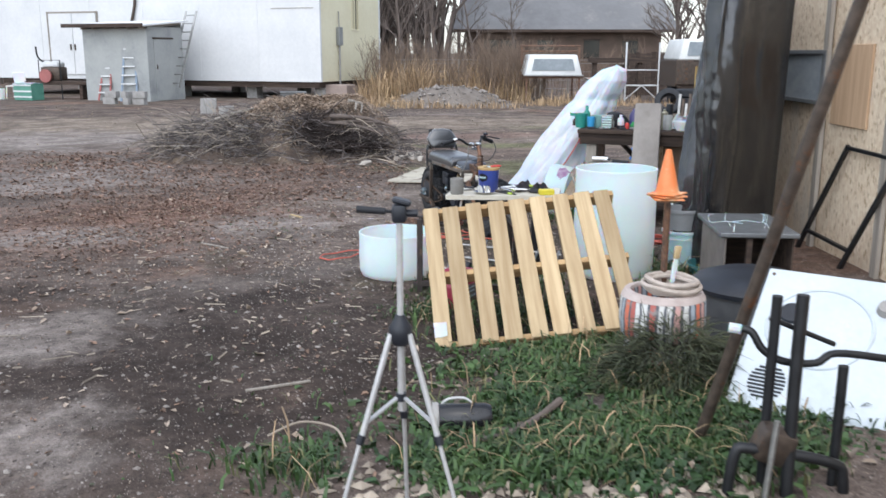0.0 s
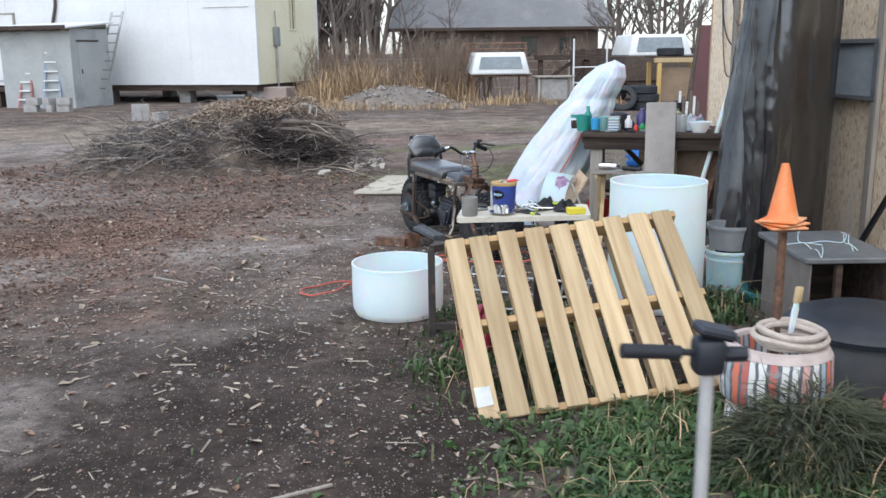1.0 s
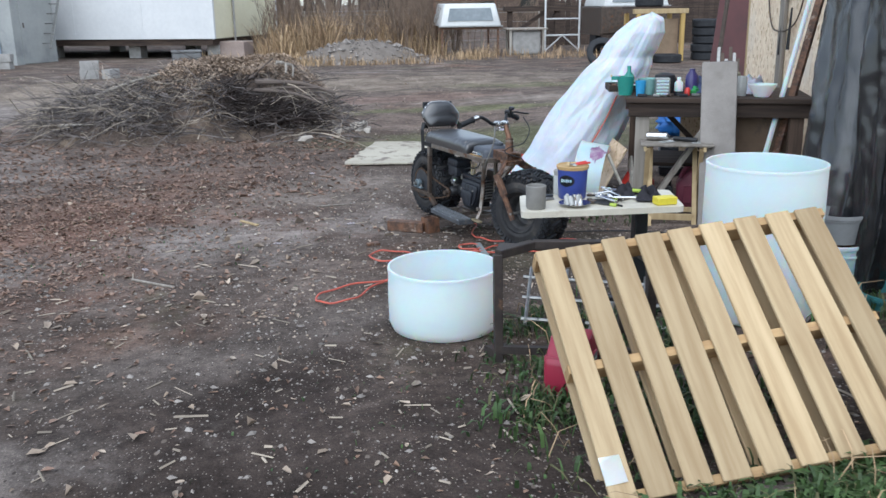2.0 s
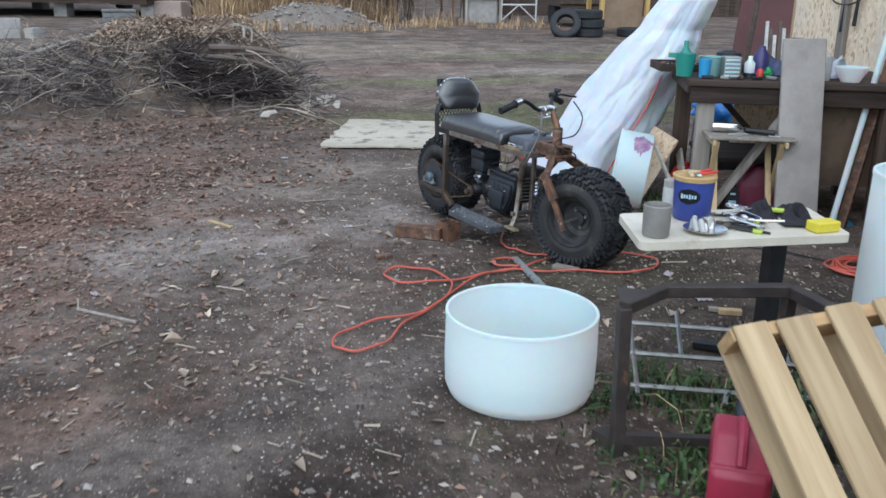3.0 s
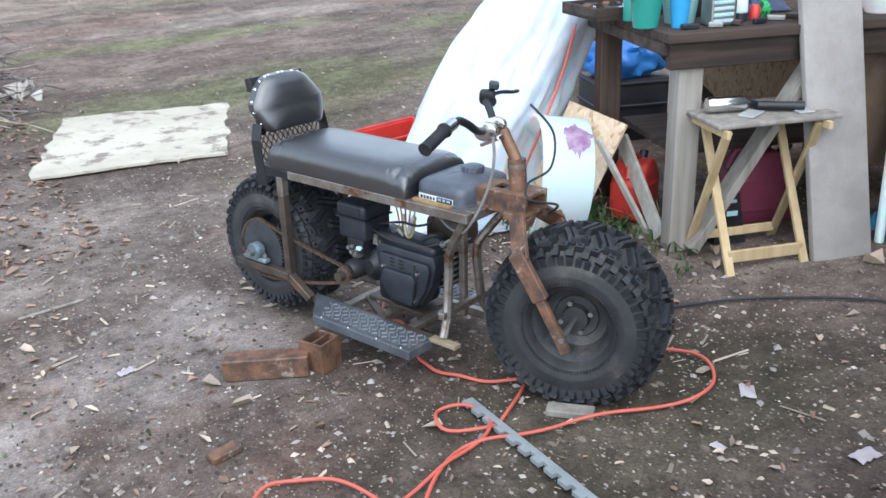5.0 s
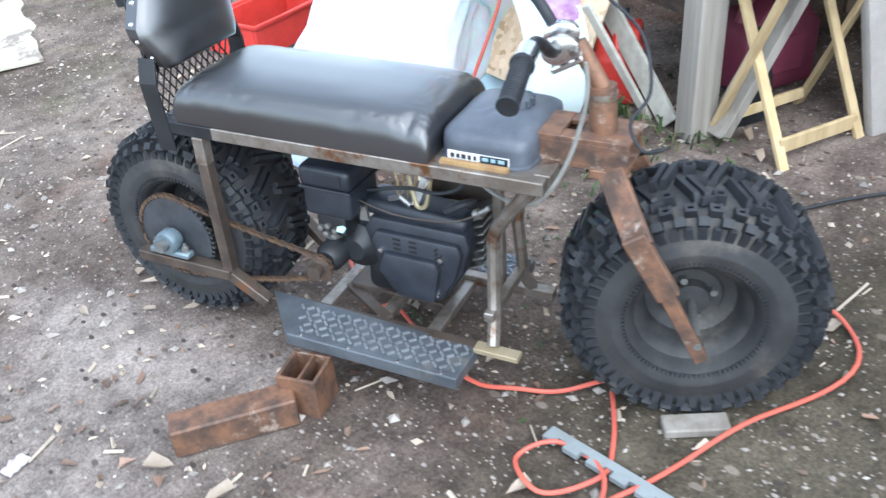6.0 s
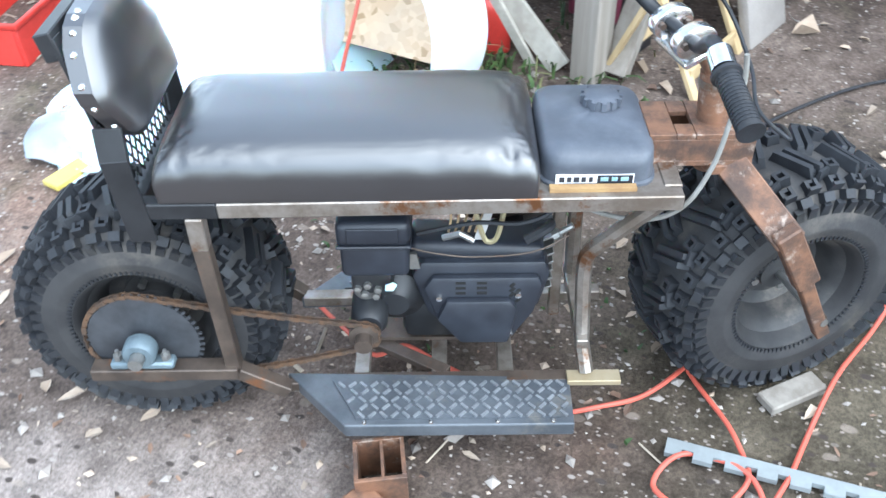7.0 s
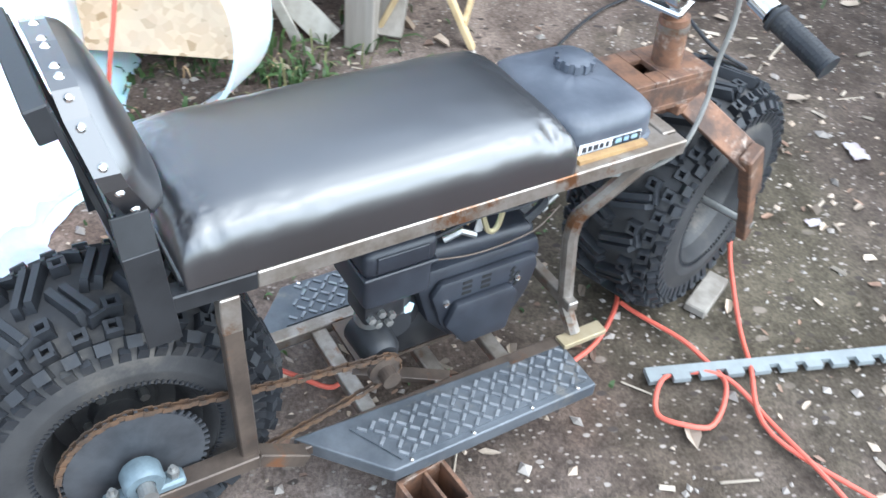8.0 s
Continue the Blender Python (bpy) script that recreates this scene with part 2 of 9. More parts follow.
M["pallet_0"] = wood("pallet_pine_board", (0.58, 0.445, 0.27), (0.42, 0.30, 0.17), 1, 0.78, 0.26, (0.33, 0.25, 0.17))
M["pallet_1"] = wood("pallet_pine_stringer", (0.54, 0.37, 0.19), (0.38, 0.24, 0.12), 0, 0.8, 0.2, (0.26, 0.16, 0.09))
M["old_wood"] = wood("dark_weathered_timber", (0.090, 0.064, 0.050), (0.040, 0.030, 0.026), 0, 0.85, 0.2)
M["grey_wood"] = wood("grey_weathered_timber", (0.36, 0.33, 0.29), (0.24, 0.21, 0.18), 2, 0.85, 0.25)
nt = M["white_plastic"].node_tree
shine = [n for n in nt.nodes if n.type == "BSDF_PRINCIPLED"][0]
outlet = [n for n in nt.nodes if n.type == "OUTPUT_MATERIAL"][0]
glow = nt.nodes.new("ShaderNodeBsdfTranslucent")
glow.inputs[0].default_value = (0.92, 0.945, 0.95, 1)
both = nt.nodes.new("ShaderNodeMixShader")
both.inputs[0].default_value = 0.40
nt.links.new(shine.outputs[0], both.inputs[1])
nt.links.new(glow.outputs[0], both.inputs[2])
nt.links.new(both.outputs[0], outlet.inputs["Surface"])
M["pale_lath"] = wood("whitish_lath", (0.52, 0.49, 0.43), (0.40, 0.37, 0.32), 0, 0.8, 0.15)
M["pale_wood"] = wood("pale_pine", (0.56, 0.43, 0.25), (0.44, 0.32, 0.17), 2, 0.7, 0.2)
M["twig"] = surface("dead_twigs", (0.078, 0.067, 0.064), (0.185, 0.160, 0.150), 6, 0.85, 0, 0, 0, 40, None, island=0.6)
M["bark"] = surface("bare_branches", (0.11, 0.088, 0.078), (0.165, 0.13, 0.11), 3, 0.9, 0, 0, 0, 20)
M["straw"] = surface("dry_grass", (0.45, 0.32, 0.185), (0.33, 0.225, 0.135), 0.8, 0.8, 0, 0, 0, 30, None, island=0.5)
M["leaf_brown"] = surface("fallen_leaves_brown", (0.155, 0.092, 0.064), (0.225, 0.145, 0.10), 5, 0.75, 0, 0.2, 0.001, 80, None, island=0.5)
M["leaf_pale"] = surface("fallen_leaves_pale", (0.29, 0.22, 0.162), (0.45, 0.37, 0.295), 5, 0.7, 0, 0.2, 0.001, 80, None, island=0.4)
M["grass"] = surface("green_weeds", (0.022, 0.055, 0.014), (0.060, 0.108, 0.030), 2.2, 0.6, 0, 0, 0, 60, None, island=0.45)
M["stone"] = surface("loose_stones", (0.19, 0.165, 0.147), (0.30, 0.27, 0.245), 12, 0.85, 0, 0.4, 0.002, 60, None, island=0.4)
M["black_sheet"] = surface("black_plastic_sheet", (0.020, 0.021, 0.025), (0.036, 0.038, 0.044), 3, 0.22, 0, 0.5, 0.008, 14, (0.022, 0.022, 0.025), 2.5, (0.5, 0.85), gloss=0.1, spec=0.9)
M["white_sheet"] = surface("white_plastic_sheet", (0.66, 0.71, 0.78), (0.56, 0.62, 0.71), 4, 0.38, 0, 0.5, 0.012, 11, None)
for key in ("white_plastic", "white_sheet"):
    b_ = M[key].node_tree.nodes["Principled BSDF"]
    b_.inputs["Subsurface Weight"].default_value, b_.inputs["Subsurface Scale"].default_value = 0.75, 0.06
M["silver"] = surface("silver_anodised_tube", (0.62, 0.62, 0.62), (0.52, 0.52, 0.52), 20, 0.4, 0.35, 0.1, 0.0004, 120)
tb = M["black_sheet"].node_tree.nodes["Principled BSDF"]
tb.inputs["Coat Weight"].default_value, tb.inputs["Coat Roughness"].default_value = 1.0, 0.24
tb.inputs["Coat IOR"].default_value = 1.65
vb = M["vinyl"].node_tree.nodes["Principled BSDF"]
vb.inputs["Coat Weight"].default_value, vb.inputs["Coat Roughness"].default_value = 1.0, 0.40
vb.inputs["Coat IOR"].default_value = 1.55
M["leaf_red"] = surface("fallen_leaves_reddish", (0.185, 0.110, 0.080), (0.27, 0.185, 0.140), 5, 0.75, 0, 0.2, 0.001, 80, None, island=0.5)
# twigs with the shade of the pile's hollow put into their colour
M["hollow"] = surface("twigs_painted_shade", (0.030, 0.022, 0.020), (0.06, 0.044, 0.038), 6, 0.9, 0, 0, 0, 40, None, island=0.4)
M["pale_stick"] = surface("pale_dry_sticks", (0.27, 0.225, 0.18), (0.40, 0.34, 0.27), 6, 0.85, 0, 0, 0, 40, None, island=0.4)
M["yellow_grass"] = surface("yellowing_weeds", (0.095, 0.105, 0.040), (0.16, 0.15, 0.066), 3, 0.7, 0, 0, 0, 60, None, island=0.4)
M["tread"] = surface("scuffed_tread_bars", (0.20, 0.215, 0.235), (0.30, 0.315, 0.335), 30, 0.4, 0.5, 0.2, 0.0006, 120)
M["pale_grit"] = surface("pale_grit", (0.30, 0.265, 0.235), (0.46, 0.42, 0.38), 12, 0.85, 0, 0.3, 0.001, 60, None, island=0.35)
M["wheel_steel"] = surface("dusty_wheel_steel", (0.028, 0.029, 0.032), (0.055, 0.054, 0.054), 16, 0.6, 0.2, 0.3, 0.001, 120, (0.13, 0.115, 0.10), 7, (0.52, 0.72))
M["stand_steel"] = surface("dark_brown_angle_steel", (0.032, 0.026, 0.025), (0.058, 0.046, 0.040), 14, 0.6, 0.3, 0.3, 0.001, 100, (0.15, 0.085, 0.05), 8, (0.6, 0.72))
M["glass_dark"] = surface("dark_window_glass", (0.03, 0.035, 0.035), (0.05, 0.05, 0.045), 2, 0.08, 0, 0.02, 0.001, 5, gloss=0.04)
M["concrete"] = surface("concrete", (0.38, 0.365, 0.35), (0.29, 0.28, 0.265), 7, 0.88, 0, 0.4, 0.002, 70)


# ---- builders ----
def part(name, bm, material, parent=None, label="", smooth=False, crease=40):
    """Links a bmesh as one mesh object, under a thing or a part if one is given."""
    bmesh.ops.recalc_face_normals(bm, faces=bm.faces)
    me = bpy.data.meshes.new(name)
    bm.to_mesh(me)
    bm.free()
    me.materials.append(M[material] if isinstance(material, str) else material)
    if smooth:
        me.shade_smooth()
        me.set_sharp_from_angle(angle=radians(crease))
    ob = new(name, me)
    if parent:
        ob.parent = parent
    if label:
        tagged(ob, label)
    return ob


def raw(name, verts, faces, material, parent=None, smooth=False):
    me = bpy.data.meshes.new(name)
    me.from_pydata(verts, [], faces)
    me.materials.append(M[material] if isinstance(material, str) else material)
    if smooth:
        me.shade_smooth()
    ob = new(name, me)
    if parent:
        ob.parent = parent
    return ob


def thing(name, m, label, category, group="", kind=""):
    ob = new(name)
    ob.empty_display_size = 0.1
    ob.matrix_world = m
    return tagged(ob, label, category, group, kind)


def add_box(bm, size, m=None, bevel=0.0, segs=1):
    m = m or Matrix()
    r = bmesh.ops.create_cube(bm, size=1.0, matrix=m @ Matrix.Diagonal((*size, 1)))
    if bevel:
        edges = list({e for v in r["verts"] for e in v.link_edges})
        bmesh.ops.bevel(bm, geom=edges, offset=bevel, segments=segs, affect="EDGES", profile=0.5)
    return bm


def box(size, m=None, bevel=0.0, segs=1):
    return add_box(bmesh.new(), size, m, bevel, segs)


def frame_of(a, b, up=(0, 0, 1)):
    """A pose at the middle of a and b, with x along them and z near up."""
    a, b = Vector(a), Vector(b)
    x = (b - a).normalized()
    u = Vector(up)
    if abs(x.dot(u.normalized())) > 0.99:
        u = Vector((0, 1, 0))
    y = u.cross(x).normalized()
    z = x.cross(y)
    m = Matrix((x, y, z)).transposed().to_4x4()
    m.translation = (a + b) / 2
    return m


def add_bar(bm, a, b, w, h, bevel=0.0, up=(0, 0, 1)):
    return add_box(bm, ((Vector(b) - Vector(a)).length, w, h), frame_of(a, b, up), bevel)


def bar(a, b, w, h, bevel=0.0, up=(0, 0, 1)):
    return add_bar(bmesh.new(), a, b, w, h, bevel, up)


def add_tube(bm, pts, r, seg=8, closed=False, caps=True):
    """A round tube along points; r may be a list."""
    pts = [Vector(p) for p in pts]
    n = len(pts)
    rs = r if isinstance(r, (list, tuple)) else [r] * n
    rings, u = [], None
    for i, p in enumerate(pts):
        a = pts[i - 1] if (i or closed) else p
        b = pts[(i + 1) % n] if (i < n - 1 or closed) else p
        t = (b - a).normalized()
        if u is None:
            u = t.orthogonal().normalized()
        u = (u - t * u.dot(t)).normalized()
        w = t.cross(u)
        rings.append([bm.verts.new(p + rs[i] * (math.cos(k) * u + math.sin(k) * w)) for k in (2 * math.pi * j / seg for j in range(seg))])
    for i in range(n if closed else n - 1):
        a, b = rings[i], rings[(i + 1) % n]
        for j in range(seg):
            bm.faces.new((a[j], a[(j + 1) % seg], b[(j + 1) % seg], b[j]))
    if caps and not closed:
        bm.faces.new(rings[0][::-1])
        bm.faces.new(rings[-1])
    return bm


def tube(pts, r, seg=8, closed=False):
    return add_tube(bmesh.new(), pts, r, seg, closed)


def add_lathe(bm, prof, seg=32, m=None, arc=None):
    """Turns a profile of (radius, height) round z."""
    m = m or Matrix()
    rings = []
    for r, z in prof:
        if r < 1e-6:
            rings.append([bm.verts.new(m @ Vector((0, 0, z)))])
        else:
            rings.append([bm.verts.new(m @ Vector((r * math.cos(a), r * math.sin(a), z))) for a in (2 * math.pi * j / seg for j in range(seg))])
    for a, b in zip(rings, rings[1:]):
        for j in range(seg):
            k = (j + 1) % seg
            if len(a) == 1 and len(b) > 1:
                bm.faces.new((a[0], b[k], b[j]))
            elif len(b) == 1 and len(a) > 1:
                bm.faces.new((a[j], a[k], b[0]))
            elif len(a) > 1:
                bm.faces.new((a[j], a[k], b[k], b[j]))
    return bm


def lathe(prof, seg=32, m=None):
    return add_lathe(bmesh.new(), prof, seg, m)


def curve_through(pts, steps=6, closed=False):
    """A smooth run of points through the given ones."""
    p = [Vector(q) for q in pts]
    n, out = len(p), []
    for i in range(n if closed else n - 1):
        a, b = p[i], p[(i + 1) % n]
        z = p[i - 1] if (i or closed) else a
        c = p[(i + 2) % n] if (i < n - 2 or closed) else b
        for k in range(steps):
            t = k / steps
            out.append(0.5 * (2 * a + (b - z) * t + (2 * z - 5 * a + 4 * b - c) * t * t + (3 * a - z - 3 * b + c) * t ** 3))
    if not closed:
        out.append(p[-1])
    return out


def prism(poly, z0, z1, m=None, bevel=0.0):
    """A polygon of (x, y) raised from z0 to z1."""
    m = m or Matrix()
    bm = bmesh.new()
    lo = [bm.verts.new(m @ Vector((x, y, z0))) for x, y in poly]
    hi = [bm.verts.new(m @ Vector((x, y, z1))) for x, y in poly]
    bm.faces.new(lo[::-1])
    bm.faces.new(hi)
    for i in range(len(poly)):
        j = (i + 1) % len(poly)
        bm.faces.new((lo[i], lo[j], hi[j], hi[i]))
    if bevel:
        bmesh.ops.bevel(bm, geom=bm.edges[:], offset=bevel, segments=2, affect="EDGES", profile=0.5)
    return bm


def sheet(fn, nu, nv, thick=0.0):
    """A surface fn(u, v) for u, v in 0 to 1, with a thickness."""
    bm = bmesh.new()
    g = [[bm.verts.new(fn(i / nu, j / nv)) for j in range(nv + 1)] for i in range(nu + 1)]
    for i in range(nu):
        for j in range(nv):
            bm.faces.new((g[i][j], g[i + 1][j], g[i + 1][j + 1], g[i][j + 1]))
    if thick:
        bmesh.ops.solidify(bm, geom=bm.faces[:], thickness=thick)
    return bm


def turned(x, y, z, axis_yaw):
    """A pose whose z lies flat, pointing along the yaw."""
    return pose(x, y, z, 0, 0, axis_yaw) @ pose(0, 0, 0, 0, 90, 0)


# ---- ground ----
def ground_height(x, y):
    """Nearly flat: it rises gently to the near side and to the workshop."""
    near = max(0.0, 1 - max(abs(x) / 14, abs(y - 8) / 16))
    slope = 0.0215 * min(11.0, max(0.0, 8.9 - y)) * min(1.0, max(0.0, (x + 30) / 20)) + 0.05 * min(3.0, max(0.0, x - 0.2)) * min(1.0, max(0.0, (19 - y) / 6))
    return slope + 0.010 * noise.noise(Vector((x * 1.1, y * 1.1, 0))) * near + 0.05 * noise.noise(Vector((x * 0.13, y * 0.13, 5))) * near * min(1, max(0, (math.hypot(x, y - 7) - 5) / 6))


def spread(lo, hi, fine_lo, fine_hi, step):
    fine = list(np.arange(fine_lo, fine_hi + 1e-6, step))
    out, s = list(fine), step
    a = fine_hi
    while a < hi:
        s *= 1.35
        a += s
        out.append(a)
    s, a = step, fine_lo
    while a > lo:
        s *= 1.35
        a -= s
        out.insert(0, a)
    return out


gx, gy = spread(-900, 900, -6.0, 4.5, 0.07), spread(-600, 1200, 2.5, 14.0, 0.07)
gv = [(x, y, ground_height(x, y)) for x in gx for y in gy]
gf = [(i * len(gy) + j, (i + 1) * len(gy) + j, (i + 1) * len(gy) + j + 1, i * len(gy) + j + 1) for i in range(len(gx) - 1) for j in range(len(gy) - 1)]
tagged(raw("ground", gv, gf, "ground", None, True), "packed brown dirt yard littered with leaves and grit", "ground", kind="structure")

# the front of the yard is laid out on its own plan and set in place by SITE
SITE = Matrix.Translation((0.032, 0.379, 0.056)) @ Matrix.Diagonal((0.92, 0.92, 0.92, 1))


def settle_on_site(before):
    for ob in list(scene.objects):
        if ob not in before and ob.parent is None:
            ob.matrix_basis = SITE @ ob.matrix_basis


# ---- workshop wall on the right ----
before = set(scene.objects)
WX, WEND = 3.02, 11.07
wall = thing("wall_east", pose(WX, 0, 0), "workshop wall sheathed in weathered strand board", "wall", kind="structure")
for k in range(12):
    y1 = WEND - k * 1.22
    y0 = y1 - 1.214
    part("panel", box((0.02, y1 - y0, 2.44), pose(-0.01, (y0 + y1) / 2, 1.24)), "osb", wall)
part("wall_core", box((0.14, 14.6, 2.48), pose(0.075, WEND - 7.31, 1.24)), "old_wood", wall)
part("end_trim", box((0.17, 0.025, 2.48), pose(0.06, WEND + 0.015, 1.24)), "pale_wood", wall)
for y, x in ((7.66, -0.05), (6.50, -0.05), (8.93, -0.05), (10.35, -0.045)):
    part("batten", box((0.035, 0.085, 2.4), pose(x, y, 1.22), 0.003), "grey_wood", wall)
win = thing("window_1", pose(WX - 0.03, 8.26, 1.47) @ Matrix.Diagonal((1, 1.38, 0.66, 1)), "small grey-framed window with a pale grey pane", "window", kind="structure")
for y, z, a, b in ((0, 0.30, 0.90, 0.05), (0, -0.30, 0.90, 0.05), (-0.43, 0, 0.05, 0.55), (0.43, 0, 0.05, 0.55)):
    part("window_frame", box((0.05, a, b), pose(-0.02, y, z), 0.004), surface("grey_frame", (0.20, 0.21, 0.22), (0.14, 0.145, 0.15), 5, 0.6), win)
# the pane is an even pale grey
part("pane", box((0.008, 0.82, 0.56), pose(-0.012, 0, 0)), surface("pale_grey_glass", (0.34, 0.38, 0.41), (0.42, 0.45, 0.47), 3, 0.2, 0, 0.1, 0.002, 12), win)
tagged(part("wall_board", box((0.018, 0.63, 0.60), pose(WX - 0.032, 7.205, 1.423), 0.003), wood("tan_plywood", (0.66, 0.46, 0.30), (0.52, 0.35, 0.22), 2, 0.65, 0.0)), "tan plywood board screwed to the workshop wall", "board")

settle_on_site(before)

# ---- white building across the yard ----
YAW_B = 161.0
bld = thing("white_building", pose(-4.62, 31.0, 0, 0, 0, YAW_B), "long white clad building raised on blocks, cream end wall", "building")
# local x runs along the long face to the far end, y points out of it
L, D, Z0, Z1 = 14.0, 4.9, 0.60, 4.08
part("front_wall", box((L, 0.12, Z1 - Z0), pose(L / 2, -0.06, (Z0 + Z1) / 2)), "white_paint", bld)
part("back_wall", box((L, 0.12, Z1 - Z0), pose(L / 2, -D + 0.06, (Z0 + Z1) / 2)), "white_paint", bld)
# the end wall stands round its window opening
wy, wz, ww, wh = -2.75, 2.95, 0.62, 1.25
for y0, y1, z0, z1 in ((-D + 0.125, wy - ww / 2, Z0, Z1), (wy + ww / 2, -0.125, Z0, Z1), (wy - ww / 2, wy + ww / 2, Z0, wz - wh / 2), (wy - ww / 2, wy + ww / 2, wz + wh / 2, Z1)):
    part("end_wall", box((0.12, y1 - y0, z1 - z0), pose(0.06, (y0 + y1) / 2, (z0 + z1) / 2)), "cream_end", bld, "cream end wall")
part("far_end_wall", box((0.12, D - 0.25, Z1 - Z0), pose(L - 0.06, -D / 2, (Z0 + Z1) / 2)), "white_paint", bld)
wnd = part("window", box((0.02, ww, wh), pose(0.10, wy, wz)), "glass_dark", bld)
for y in (wy - ww / 2 + 0.03, wy + ww / 2 - 0.03, wy + 0.05):
    part("window_frame", box((0.10, 0.05, wh), pose(0.03, y, wz)), "cream_end", wnd)
part("window_frame", box((0.10, ww, 0.05), pose(0.028, wy, wz + wh / 2 - 0.03)), "cream_end", wnd)
part("window_frame", box((0.10, ww, 0.05), pose(0.028, wy, wz - wh / 2 + 0.03)), "cream_end", wnd)
part("roof", box((L + 0.1, D + 0.1, 0.08), pose(L / 2, -D / 2, Z1 + 0.042), 0.02), "white_paint", bld)
part("floor_frame", box((L - 0.2, D - 0.2, 0.22), pose(L / 2, -D / 2, Z0 - 0.09)), "old_wood", bld)
part("corner_trim", box((0.10, 0.10, Z1 - Z0), pose(-0.012, 0.012, (Z0 + Z1) / 2)), "white_paint", bld)
for x in (2.35, 4.7, 7.05, 9.4, 11.7):
    part("panel_joint", box((0.03, 0.012, Z1 - Z0 - 0.3), pose(x, 0.006, (Z0 + Z1) / 2)), "white_paint", bld)
part("seam_trim", box((1.6, 0.015, 0.02), pose(1.0, 0.008, 3.02)), "grey_wood", bld)
for x in (0.3, 3.0, 6.0, 9.0, L - 0.3):
    for y in (-0.7, -D + 0.6):
        part("pier", box((0.4, 0.4, Z0 - 0.2), pose(x, y, (Z0 - 0.2) / 2)), "concrete", bld)
part("corner_step", box((0.9, 0.7, 0.5), pose(-0.25, -0.9, 0.25), 0.02), surface("pinkish_block", (0.42, 0.33, 0.29), (0.34, 0.27, 0.24), 4, 0.85), bld)
# double doors near the far end
for k in (0, 1):
    d = part("door", box((1.08, 0.05, 2.2), pose(9.65 + 1.1 * k, 0.026, 1.86), 0.01), "white_paint", bld, "white double door leaf")
    part("door_handle", box((0.04, 0.06, 0.22), pose(10.11 + 0.2 * k, 0.07, 1.75), 0.006), "dark_steel", d)
for x, z, w, h in ((10.2, 3.0, 2.36, 0.06), (9.06, 1.86, 0.06, 2.3), (11.34, 1.86, 0.06, 2.3)):
    part("door_trim", box((w, 0.03, h), pose(x, 0.02, z)), "grey_wood", bld)
mb = part("meter_box", box((0.14, 0.28, 0.62), pose(-0.07, -1.35, 2.12), 0.02), surface("grey_box", (0.30, 0.31, 0.31), (0.24, 0.25, 0.25), 5, 0.5, 0.3), bld, "grey electric meter box")
part("conduit", tube([(-0.06, -1.35, 1.82), (-0.06, -1.35, 0.35)], 0.035, 8), "concrete", mb)
part("conduit", tube([(-0.06, -1.35, 2.42), (-0.06, -1.32, 2.95)], 0.02, 8), "concrete", mb)
part("downpipe", tube([(7.25, 0.05, 4.0), (7.32, 0.06, 3.2), (7.5, 0.06, 2.6)], 0.05, 8), "dark_steel", bld, "dark stove pipe on the wall")


# ---- the mini bike ----
def add_lug(bm, ang, rad, s, size, skew=0.0, tip=0.0):
    """A tread block: ang round the tyre, s across it."""
    m = Matrix.Rotation(ang, 4, "Z") @ Matrix.Translation((rad, 0, s)) @ Matrix.Rotation(tip, 4, "Y") @ Matrix.Rotation(skew, 4, "X")
    h, w, l = size
    r = bmesh.ops.create_cube(bm, size=1.0, matrix=m @ Matrix.Diagonal((h, w, l, 1)))
    mid = m @ Vector((h / 2, 0, 0))
    for v in r["verts"]:
        if (m.inverted() @ v.co).x > 0:
            v.co = mid + (v.co - mid) * 0.82


